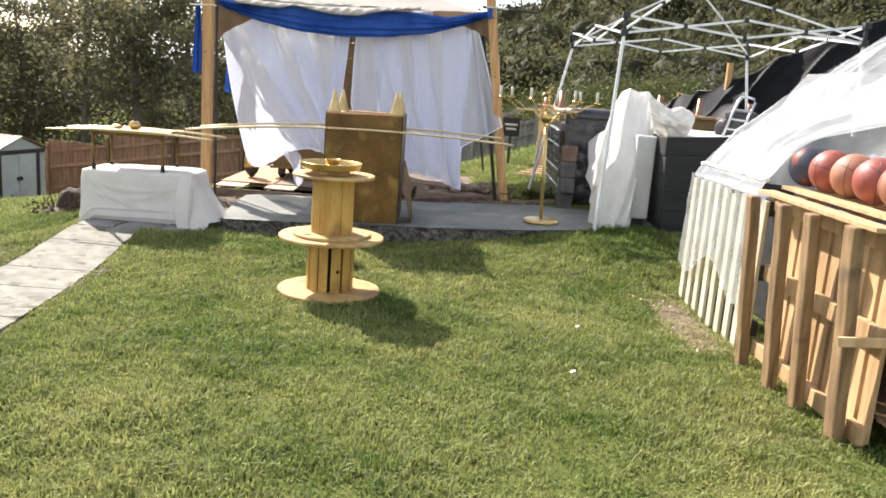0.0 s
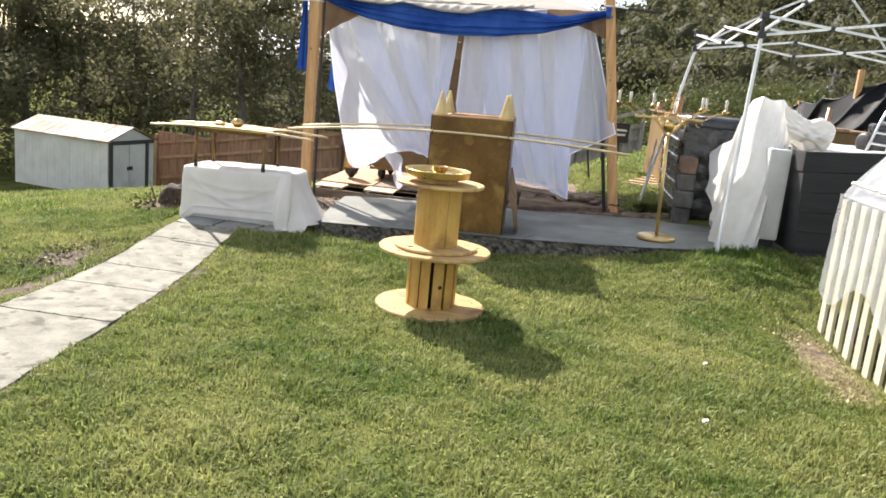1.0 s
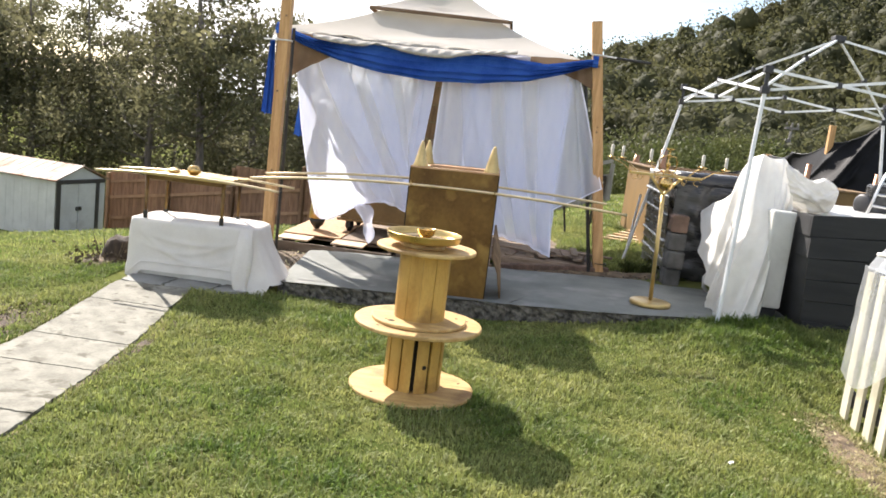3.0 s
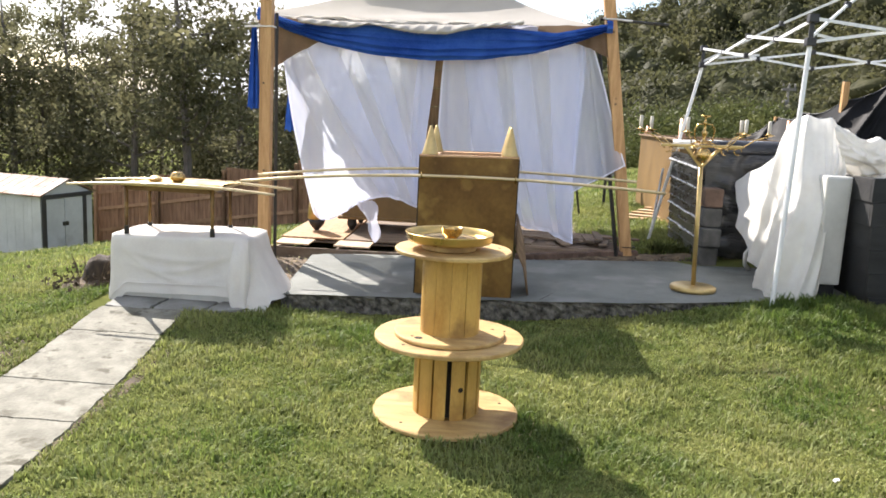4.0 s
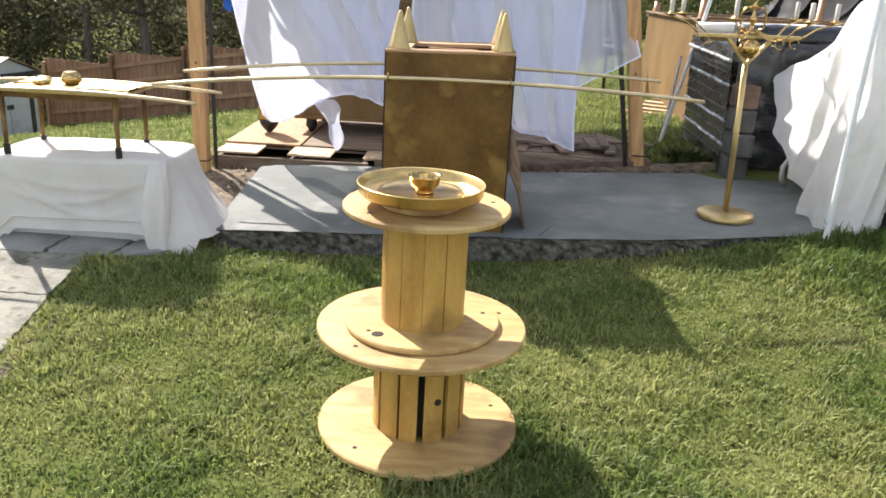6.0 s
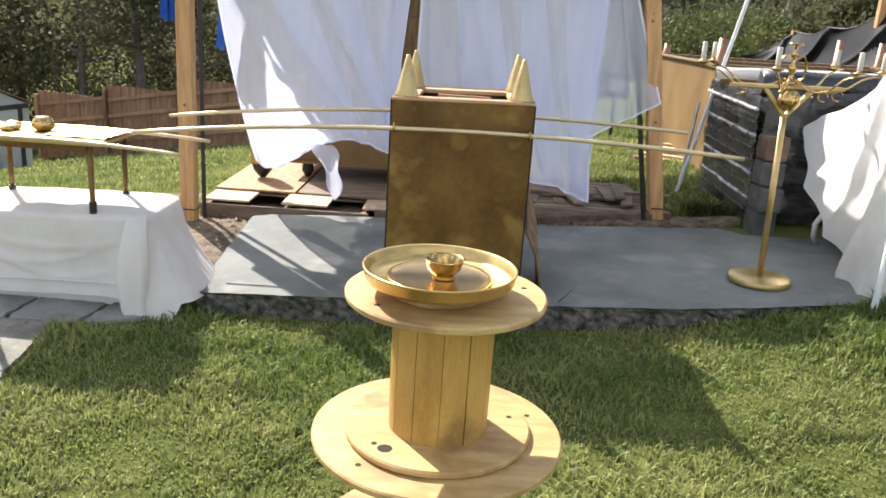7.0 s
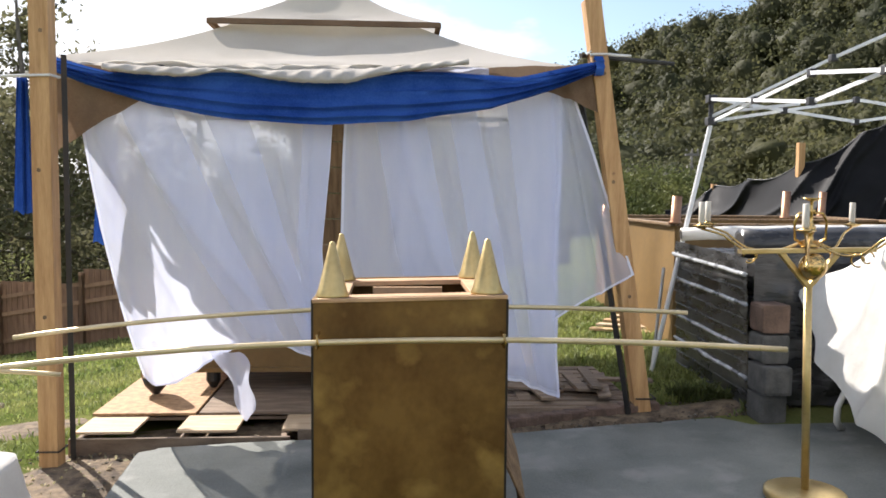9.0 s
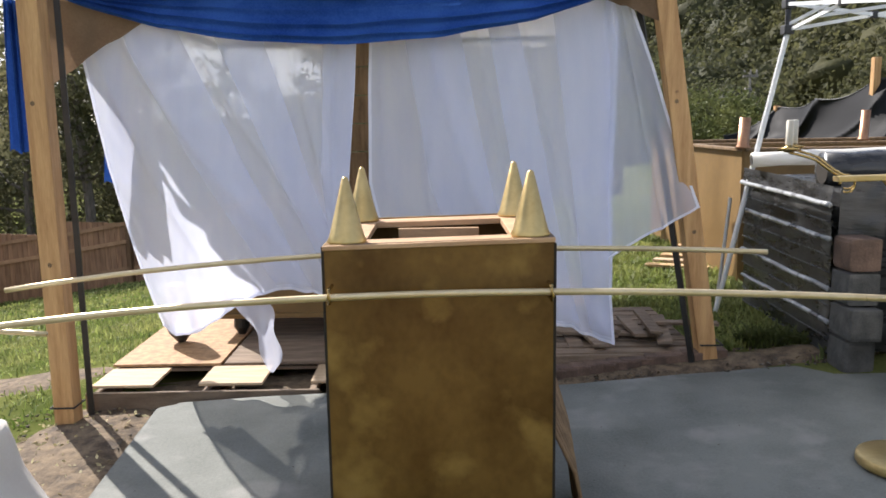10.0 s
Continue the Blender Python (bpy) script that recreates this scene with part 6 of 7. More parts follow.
for dx, dy in ((-0.45, 0.04), (-0.33, 0.27), (-0.20, -0.33), (0.20, -0.30), (0.335, 0.26), (0.45, -0.02)):
    R = math.hypot(dx, dy)
    ux, uy = dx / R, dy / R
    pts = []
    for k in range(15):
        t = k / 14
        r = 0.02 + (R - 0.02) * t
        z = -0.005 - 0.055 * math.sin(math.pi * min(t * 1.25, 1)) + 0.045 * max(0, t - 0.6) / 0.4
        pts.append(hub + Vector((ux * r, uy * r, z)))
    bm = bmesh.new()
    tube(bm, pts, 0.005, 8)
    arm = part("arm", bm, M_BRASS, lamp, "curved brass arm", smooth=True)
    end = pts[-1]
    bm = bmesh.new()
    lathe(bm, end, [(0.0, 0.0), (0.012, 0.0), (0.036, 0.010), (0.040, 0.014), (0.012, 0.018), (0.012, 0.024), (0.0, 0.024)], 20)
    part("drip_pan", bm, M_BRASS, arm, smooth=True)
    bm = bmesh.new()
    lathe(bm, end + Vector((0, 0, 0.022)), [(0.0115, 0.0), (0.0125, 0.008), (0.0125, 0.088), (0.008, 0.09), (0.0, 0.085)], 14)
    part("candle_sleeve", bm, M_CANDLE, arm, "plain off-white candle sleeve", smooth=True)
    bm = bmesh.new()
    c = hub + Vector((ux * R * 0.55, uy * R * 0.55, -0.075))
    tube(bm, [c + Vector((0.026 * math.cos(q) * ux, 0.026 * math.cos(q) * uy, 0.026 * math.sin(q))) for q in np.linspace(0, 5.2, 12)], 0.004, 7)
    part("scroll", bm, M_BRASS, arm, smooth=True)

# ---- pop-up canopy frame ----
can = thing("canopy_frame", 2.5, 8.6, 0.3, "white steel pop-up canopy frame without its cover", "canopy frame")
KA, KB, KC, KD = Vector((1.476, 7.37, 2.10)), Vector((1.385, 9.87, 2.10)), Vector((3.50, 9.87, 2.12)), Vector((3.63, 7.37, 2.16))
feet = {0: (1.38, 7.22), 1: (1.02, 9.92), 2: (3.75, 9.9), 3: (3.7, 7.3)}
UP = Vector((0, 0, 0.155))
for k, c in enumerate((KA, KB, KC, KD)):
    fx, fy = feet[k]
    bm = bmesh.new()
    tube(bm, [(fx, fy, float(ground_z(fx, fy)) - 0.02), c - Vector((0, 0, 0.02))], 0.0165, 10)
    lg = part("leg", bm, M_WHITEMETAL, can)
    bm = bmesh.new()
    tube(bm, [c - Vector((0, 0, 0.03)), c + UP], 0.017, 8)
    part("upper_tube", bm, M_BLACKJOINT, lg)
    for z in (0.0, 0.155):
        bm = bmesh.new()
        box(bm, c + Vector((-0.032, -0.032, z - 0.028)), c + Vector((0.032, 0.032, z + 0.028)), 0.006)
        part("bracket", bm, M_BLACKJOINT, lg)
for a, b in ((KA, KB), (KB, KC), (KC, KD), (KD, KA)):
    q1, mid, q3 = a.lerp(b, 0.25), a.lerp(b, 0.5), a.lerp(b, 0.75)
    side = (b - a).cross(Vector((0, 0, 1))).normalized() * 0.014
    for p, q, s in ((a + UP, mid, 1), (a, mid + UP, -1), (mid + UP, b, 1), (mid, b + UP, -1)):
        bm = bmesh.new()
        bar(bm, p + side * s, q + side * s, 0.011, 0.021)
        part("truss_bar", bm, M_WHITEMETAL, can)
    for p in (q1 + UP * 0.5, mid, mid + UP, q3 + UP * 0.5):
        bm = bmesh.new()
        box(bm, p - Vector((0.02, 0.02, 0.022)), p + Vector((0.02, 0.02, 0.022)), 0.005)
        part("joint", bm, M_BLACKJOINT, can)
peak = (KA + KB + KC + KD) / 4 + Vector((-0.09, -0.02, 0.60))
for c in (KA, KB, KC, KD):
    knee = c.lerp(peak, 0.5) + Vector((0, 0, 0.035))
    for p, q in ((c + UP * 0.2, knee), (knee, peak), (c.lerp(peak, 0.10), c.lerp(peak, 0.38) - Vector((0, 0, 0.16)))):
        bm = bmesh.new()
        bar(bm, p, q, 0.015, 0.019)
        part("roof_bar", bm, M_WHITEMETAL, can)
    bm = bmesh.new()
    box(bm, knee - Vector((0.022, 0.022, 0.022)), knee + Vector((0.022, 0.022, 0.022)), 0.005)
    part("joint", bm, M_BLACKJOINT, can)
bm = bmesh.new()
box(bm, peak - Vector((0.05, 0.05, 0.03)), peak + Vector((0.05, 0.05, 0.03)), 0.01)
part("hub", bm, M_BLACKJOINT, can)


# ---- draped object by the canopy leg ----
HEM = [(1.86, 7.44, 1.14), (1.75, 7.33, 0.74), (1.71, 7.30, 0.33), (1.58, 7.28, 0.26), (1.46, 7.40, 0.26), (1.47, 7.70, 0.25), (1.49, 7.95, 0.36), (1.49, 8.20, 0.47), (1.48, 8.45, 0.60), (1.46, 8.70, 0.80), (1.50, 8.86, 1.02)]
CREST = [(1.98, 7.88, 1.46), (1.92, 7.82, 1.56), (1.86, 7.80, 1.60), (1.78, 7.80, 1.61), (1.70, 7.82, 1.61), (1.65, 7.88, 1.60), (1.64, 7.96, 1.58), (1.67, 8.06, 1.55), (1.72, 8.16, 1.52), (1.80, 8.24, 1.48), (1.90, 8.30, 1.44)]


def drape(u, v):
    """Sheet hung over a peak and fanned out below; u round the foot, v from the crest to the hem."""
    a, b = curve3(CREST, u), curve3(HEM, u)
    p = a.lerp(b, v)
    out = Vector((b.x - 1.9, b.y - 8.0, 0))
    out.normalize()
    side = 1 - 0.65 * max(0, min(1, (u - 0.62) * 4))
    shoulder = 0.13 * math.sin(math.pi * v ** 0.8) * side
    w = u + 0.05 * math.sin(v * 4) + 0.02 * nz(u * 4, v * 3, 5)
    f = 0.6 * nz(w * 6, v * 0.9, 11) + 0.5 * (0.4 - abs(nz(w * 5, v * 1.3, 4)) * 2) + 0.16 * nz(w * 18, v * 5, 9)
    r = sum(dp * math.exp(-abs(w - c) / wd) for c, dp, wd in ((0.14, 0.05, 0.03), (0.27, 0.10, 0.035), (0.40, 0.08, 0.03), (0.50, 0.10, 0.03), (0.64, 0.05, 0.03), (0.80, 0.03, 0.03)))
    d = shoulder * 0.55 + (0.03 + 0.12 * v) * f + 1.15 * r * v ** 0.7 - 0.06 * v
    return p + out * d + Vector((0, 0, 0.03 * nz(u * 16, 2) * v + 0.03 * f * (1 - v)))


pd = thing("plastic_drape", 1.6, 7.7, 0.27, "white plastic sheet hanging in deep folds over stored goods", "plastic sheet")
bm = bmesh.new()
sheet(bm, 170, 80, drape)
part("sheet", bm, M_FILM, pd, smooth=True)


def arm_fold(u, v):
    """Bunched end of the sheet lying across towards the raised bed."""
    a = 2 * math.pi * u
    c = curve3([(1.80, 7.98, 1.46), (1.95, 7.80, 1.38), (2.10, 7.72, 1.33), (2.26, 7.80, 1.34), (2.36, 7.88, 1.37)], v)
    k = (0.16 - 0.03 * v) * math.sin(math.pi * min(1, 0.15 + 0.83 * v)) ** 0.5 * (0.92 + 0.5 * nz(math.cos(a) * 1.4, math.sin(a) * 1.4, v * 3.2) + 0.3 * (0.4 - abs(nz(math.cos(a) * 3, math.sin(a) * 3, v * 5)) * 2))
    return c + Vector((0.1 * math.cos(a) * k, 1.15 * math.cos(a) * k, 0.95 * math.sin(a) * k))


bm = bmesh.new()
sheet(bm, 64, 40, arm_fold, wrap=True)
part("arm_fold", bm, M_FILM, pd, "crumpled end of the sheet lying on the goods", smooth=True)
wb = thing("white_cabinet", 1.92, 7.75, 0.42, "white enamel chest standing behind the plastic sheet", "cabinet")
bm = bmesh.new()
box(bm, (1.72, 7.40, 0.42), (1.90, 8.1, 1.20), 0.02)
part("body", bm, M_WHITEBOX, wb)
bm = bmesh.new()
box(bm, (1.72, 7.43, 0.26), (1.88, 8.06, 0.42), 0.01)
part("plinth", bm, M_BLACKJOINT, wb)

# ---- black plank bed and what lies on it ----
bed = thing("plank_bed", 2.7, 7.6, 0.25, "raised bed clad in black-stained horizontal planks", "raised bed")
for k in range(6):
    z0 = 0.24 + k * 0.162
    bm = bmesh.new()
    x0 = 1.975 - 0.012 * k
    tl = 0.09 * (k / 5)
    box(bm, (x0, 7.12 + 0.003 * (k % 2), z0), (4.2, 7.155, z0 + 0.1612), 0.002)
    for v in bm.verts:
        if v.co.x > 3:
            v.co.z += tl * 2
    part("plank", bm, M_BLACKWOOD, bed)
for k in range(6):
    bm = bmesh.new()
    z0 = 0.24 + k * 0.162
    box(bm, (1.975 - 0.012 * k, 7.157, z0), (2.01 - 0.012 * k, 7.44, z0 + 0.1595), 0.003)
    part("side_plank", bm, M_BLACKWOOD, bed)
bm = bmesh.new()
box(bm, (2.06, 7.165, 0.3), (4.2, 9.4, 1.16), 0.01)
part("fill", bm, M_BLACKWOOD, bed)
for k, (x0, x1, y0, y1, z, h) in enumerate(((2.05, 3.2, 7.7, 8.0, 1.185, 0.03), (2.1, 3.4, 8.1, 8.5, 1.19, 0.04), (2.4, 3.9, 8.6, 9.1, 1.19, 0.05), (2.5, 3.9, 7.35, 7.6, 1.2, 0.03))):
    bm = bmesh.new()
    sheet(bm, 30, 12, lambda u, v: (x0 + (x1 - x0) * u, y0 + (y1 - y0) * v + 0.02 * nz(u * 6, k), z + h * math.sin(math.pi * v) ** 0.6 + 0.02 * nz(u * 8, v * 4, k)))
    solo("folded_plastic", bm, M_FILM, "folded white plastic sheeting lying on the raised bed", "plastic sheet", "folded sheeting", smooth=True)
lad = thing("hand_truck", 2.9, 8.3, 1.2, "folding aluminium hand truck standing on the raised bed", "hand truck")
for rail in ([(2.765, 8.20, 1.20), (2.865, 8.27, 1.474), (2.925, 8.32, 1.59), (2.955, 8.33, 1.625), (3.01, 8.33, 1.632)],
             [(2.935, 8.20, 1.20), (3.035, 8.27, 1.446), (3.10, 8.32, 1.575), (3.085, 8.33, 1.615), (3.01, 8.33, 1.632)]):
    bm = bmesh.new()
    tube(bm, rail, 0.013, 8)
    part("side_rail", bm, M_ALU, lad, smooth=True)
for x, y, z in ((2.80, 8.225, 1.30), (2.838, 8.25, 1.40), (2.876, 8.28, 1.50)):
    bm = bmesh.new()
    tube(bm, [(x, y, z), (x + 0.175, y, z - 0.012)], 0.010, 8)
    part("rung", bm, M_ALU, lad)
for x in (3.12, 2.86):
    bm = bmesh.new()
    lathe(bm, (0, 0, 0), [(0.0, -0.025), (0.07, -0.025), (0.095, -0.012), (0.095, 0.012), (0.07, 0.025), (0.0, 0.025)], 24)
    bmesh.ops.transform(bm, matrix=Matrix.Translation((x, 8.52, 1.29)) @ pose(0, 0, 0, 0, 90, 25), verts=bm.verts)
    part("wheel", bm, M_BLACKJOINT, lad, smooth=True)
bm = bmesh.new()
box(bm, (2.9, 8.45, 1.2), (3.2, 8.62, 1.48), 0.03)
part("bag", bm, M_BLACKFILM, lad, "black bag strapped behind the rails")

# ---- stack wrapped in black film ----
pile = thing("wrapped_stack", 1.5, 9.3, 0.3, "stack of timber wrapped in glossy black plastic film", "stack")
WZ = 0.33
for k in range(10):
    z = WZ + 0.02 + k * 0.088
    y0, y1 = 8.835 - 0.004 * k, 10.02 - 0.006 * k
    xo = 1.24 - 0.006 * k

    def film(u, v, z=z, y0=y0, y1=y1, xo=xo, k=k):
        return (xo + 0.007 * v + 0.004 * nz(u * 5, v * 2, k), y0 + (y1 - y0) * u, z + 0.094 * v + 0.03 * (u - 0.5) + 0.006 * nz(u * 4, k, 5))
    bm = bmesh.new()
    sheet(bm, 40, 4, film)
    part("film_lap", bm, M_BLACKFILM, pile, smooth=True)
    r = 0.014 if k in (2, 4, 7, 9) else 0.0035
    bm = bmesh.new()
    tube(bm, [Vector(film(u, 0.0)) + Vector((-0.004, 0, 0.003 * nz(u * 5, k))) for u in [q / 30 for q in range(31)]], [r * (1 + 0.2 * nz(q * 0.15, k * 3)) for q in range(31)], 8)
    part("film_fold", bm, M_FILMSHEEN if r > 0.01 else M_BLACKFILM, pile, "rolled edge of black film, its sheen put into the colour" if r > 0.01 else "", smooth=True)
bm = bmesh.new()
box(bm, (1.28, 8.86, WZ), (2.3, 10.0, WZ + 0.87), 0.02)
part("core", bm, M_BLACKFILM, pile)
bm = bmesh.new()
sheet(bm, 50, 40, lambda u, v: (1.26 + 0.94 * u, 8.850 - 0.045 * u - 0.03 * math.sin(math.pi * v) * u - 0.06 * abs(nz(u * 5, v * 5, 2)) * min(1, u * 4), WZ + 0.02 + 0.92 * v + 0.04 * nz(u * 4, 8)))
part("film_end", bm, M_BLACKFILM, pile, "glossy creased black film over the end", smooth=True)
for p0, p1, r, mt, lab in (((1.14, 9.72, 1.31), (2.5, 9.5, 1.35), 0.046, M_FILM, "roll of white plastic sheeting lying on the stack"),
                           ((1.28, 9.1, 1.28), (2.4, 9.05, 1.30), 0.10, M_BLACKFILM, "roll of black plastic sheeting lying on the stack")):
    e = thing("sheeting_roll", (p0[0] + p1[0]) / 2, p0[1], p0[2] - r, lab, "roll", "sheeting rolls")
    bm = bmesh.new()
    tube(bm, [Vector(p0).lerp(Vector(p1), t / 8) + Vector((0, 0, 0.012 * nz(t * 0.9, r * 50))) for t in range(9)], [r * (1 + 0.22 * nz(t * 1.3, 4)) for t in range(9)], 20)
    part("roll", bm, mt, e, smooth=True)
    # dark plug at the roll's end, painting the shade of its bore
    bm = bmesh.new()
    d = (Vector(p1) - Vector(p0)).normalized()
    tube(bm, [Vector(p0) - d * 0.003, Vector(p0) + d * 0.01], r * 0.72, 18)
    part("hollow", bm, M_SEAMSHADE, e)
for k in range(4):
    e = thing("concrete_block", 1.31, 8.71, 0.29 + 0.172 * k, "grey hollow concrete block stacked in a column", "concrete block", "concrete blocks")
    bm = bmesh.new()
    dx = 0.02 * nz(k * 3, 2)
    z = 0.29 + 0.172 * k
    box(bm, (1.222 + dx, 8.645 - (0.05 if k == 1 else 0.0), z), (1.385 + dx, 8.828, z + 0.166), 0.022)
    for v in bm.verts:
        v.co += Vector((0.006 * nz(v.co.x * 40, v.co.z * 40, k), 0.006 * nz(v.co.y * 40, v.co.z * 40, k), 0))
    if k < 3:
        part("block", bm, M_BLOCK, e)
    else:
        part("block", bm, M_BRICK, e, "dull red-brown block on top")
bm = bmesh.new()
tube(bm, [(1.62, 8.5, 0.30), (1.56, 8.45, 0.36), (1.55, 8.43, 0.45), (1.60, 8.45, 0.53), (1.68, 8.5, 0.56)], 0.018, 10)
solo("bent_hose", bm, M_WHITEBOX, "short bent length of white hose by the blocks", "hose", smooth=True)

# ---- bronze altar behind ----
ba = thing("bronze_altar", 2.7, 11.8, 0.35, "large square altar of gold-washed plywood with copper corner horns", "altar")
AX0, AX1, AY0, AY1, AB, AT = 1.42, 3.9, 10.58, 12.99, 0.33, 1.33
for nm, a, b in (("side_panel", (AX0, AY0), (AX0, AY1)), ("side_panel", (AX1, AY0), (AX1, AY1)), ("front_panel", (AX0, AY0), (AX1, AY0)), ("back_panel", (AX0, AY1), (AX1, AY1))):
    bm = bmesh.new()
    bar(bm, (a[0], a[1], (AB + AT) / 2), (b[0], b[1], (AB + AT) / 2), 0.02, AT - AB, bevel=0.003)
    part(nm, bm, M_GOLDPLY, ba)
for a, b in (((AX0, AY0), (AX0, AY1)), ((AX1, AY0), (AX1, AY1)), ((AX0, AY0), (AX1, AY0)), ((AX0, AY1), (AX1, AY1)), ((AX0, 11.8), (AX1, 11.8))):
    bm = bmesh.new()
    bar(bm, (*a, AT + 0.012), (*b, AT + 0.012), 0.09, 0.02, bevel=0.003)
    part("rim", bm, M_TIMBER, ba)
for x, y, z in ((1.42, 10.6, 1.57), (1.5, 12.97, 1.46), (3.09, 12.09, 1.62), (3.95, 12.95, 1.62), (3.9, 10.65, 1.58)):
    bm = bmesh.new()
    tube(bm, [(x, y, AT + 0.02), (x, y, AT + 0.035), (x, y, AT + 0.045), (x + 0.01, y, z)], [0.055, 0.05, 0.040, 0.040], 14)
    part("horn", bm, M_COPPER, ba, "short copper-coloured pipe horn", smooth=True)
for k in range(5):
    bm = bmesh.new()
    a = (0.3 * k, 0.1 * nz(k, 3))
    bar(bm, (0.95 + 0.1 * k, 11.4 + 0.12 * k, 0.36 + 0.02 * k), (1.75 + 0.05 * k, 10.95 + 0.1 * k, 0.38 + 0.02 * k), 0.11, 0.022, bevel=0.003)
    solo("scrap_plank", bm, M_PALEPLY if k % 2 else M_PALLET, "sunlit offcut plank lying on the grass", "plank", "offcut planks")
bm = bmesh.new()
tube(bm, [(1.05, 9.98, 0.33), (1.13, 10.02, 1.05)], 0.012, 8)
solo("thin_stake", bm, M_ALU, "thin metal stake leaning against the stack", "stake")

# ---- sign on a stake ----
sg = thing("garden_sign", 0.97, 13.0, 0.35, "small black sign with white lettering on a stake", "sign")
bm = bmesh.new()
box(bm, (0.83, 12.98, 0.80), (1.11, 13.0, 1.10), 0.006)
part("board", bm, M_BLACKJOINT, sg)
for k, (z, w) in enumerate(((0.99, 0.2), (0.92, 0.17))):
    bm = bmesh.new()
    box(bm, (0.97 - w / 2, 12.974, z - 0.016), (0.97 + w / 2, 12.979, z + 0.016))
    part("lettering", bm, M_INK, sg)
bm = bmesh.new()
box(bm, (0.95, 13.002, 0.25), (0.99, 13.03, 1.05), 0.004)
part("stake", bm, M_BLACKJOINT, sg)

# ---- black shade cloth on posts, utility pole ----
TOPLINE = [(4.7, 19.9, 1.25), (5.5, 19.6, 1.75), (5.52, 18.1, 1.86), (5.56, 16.5, 2.08), (6.3, 16.1, 2.52), (7.1, 15.6, 3.08), (8.6, 15.0, 3.70)]


def tarp(u, v):
    """Cloth hung along a rising line, pulled into long slanting folds."""
    a = curve3(TOPLINE, u)
    s = u * 9 + v * 3.2 + 0.8 * nz(u * 3, v * 2, 6)
    k = (1 - abs(math.sin(s))) ** 4 + 0.5 * (1 - abs(math.sin(s * 1.7 + 1))) ** 5 + 0.3 * nz(u * 6, v * 2, 1)
    h = max(a.z - 0.5, 0.1)
    return a + Vector((-0.5 * v - 0.12 * k, -0.7 * v - 0.30 * k * (0.3 + v) + 0.06 * nz(u * 12, v * 6), -h * v - 0.10 * abs(math.sin(u * 18.8)) * (1 - v)))


bm = bmesh.new()
sheet(bm, 150, 50, tarp)
tc_ = thing("shade_cloth", 6.0, 16.5, 0.5, "black shade cloth slung in folds between posts over the garden", "shade cloth")
part("cloth", bm, M_TARP, tc_, smooth=True)
bm = bmesh.new()
tube(bm, [Vector(tarp(q / 60, 0)) for q in range(61)], 0.012, 6)
part("edge_cord", bm, M_BLACKJOINT, tc_, smooth=True)
for x, y, z in ((5.537, 16.45, 2.40), (5.5, 19.66, 1.78), (8.65, 15.05, 3.72)):
    bm = bmesh.new()
    bar(bm, (x, y, 0.2), (x, y, z), 0.1, 0.1, up=(0, 1, 0), bevel=0.006)
    solo("tarp_post", bm, M_POST, "pine post holding up the black shade cloth", "post", "shade cloth posts")
up = thing("utility_pole", 12.1, 38.0, 0.5, "far grey utility pole with a transformer and insulators", "utility pole")
zg = float(ground_z(12.1, 38.0))
bm = bmesh.new()
tube(bm, [(12.1, 38.0, zg), (12.1, 38.0, 3.4)], 0.055, 10)
part("pole", bm, M_FENCEOLD, up)
bm = bmesh.new()
lathe(bm, (11.98, 37.84, 2.25), [(0.0, 0), (0.15, 0.02), (0.15, 0.5), (0.11, 0.56), (0.0, 0.57)], 18)
part("transformer", bm, M_FENCEOLD, up, smooth=True)
for s in (-0.25, 0.0, 0.25):
    bm = bmesh.new()
    lathe(bm, (12.1 + s, 37.96, 3.3), [(0.0, 0), (0.05, 0.02), (0.03, 0.10), (0.05, 0.14), (0.02, 0.22), (0.0, 0.23)], 10)
    part("insulator", bm, M_FENCEOLD, up, smooth=True)
bm = bmesh.new()
bar(bm, (11.8, 37.96, 3.27), (12.4, 37.96, 3.27), 0.1, 0.1)
part("cross_arm", bm, M_FENCEOLD, up)

# ---- pallet wall with the ball rack and hoop sheeting ----
pw = thing("pallet_wall", 1.9, 4.0, 0.02, "upright brown pallets fixed to thick weathered timber posts", "pallet wall")
for k, (x, y, w) in enumerate(((1.80, 4.47, 0.080), (1.815, 4.09, 0.088), (1.85, 3.83, 0.085), (1.872, 3.46, 0.096))):
    bm = bmesh.new()
    bar(bm, (x, y, -0.03), (x - 0.075, y + 0.008, 1.035 + 0.01 * nz(y * 3, 2)), w, 0.058, up=(1, 0, 0), bevel=0.012)
    bmesh.ops.subdivide_edges(bm, edges=[e for e in bm.edges if e.calc_length() > 0.5], cuts=8)
    for v in bm.verts:
        v.co += Vector((0.006 * nz(v.co.z * 4, k * 3), 0.008 * nz(v.co.z * 3, k * 5, 2), 0))
    part("post", bm, M_RACKPOST, pw)
for i in range(10):
    y = 3.42 + 1.12 * i / 9.0
    bm = bmesh.new()
    h = 0.985 + 0.012 * nz(i * 4.1, 2)
    box(bm, (1.962, y - 0.048, 0.05), (1.984, y + 0.042, h), 0.003)
    part("board", bm, M_PALLET, pw)
for z in (0.09, 0.56, 0.98):
    bm = bmesh.new()
    box(bm, (1.917, 3.36, z - 0.045), (1.960, 4.66, z + 0.045), 0.004)
    part("rail", bm, M_PALLET, pw)
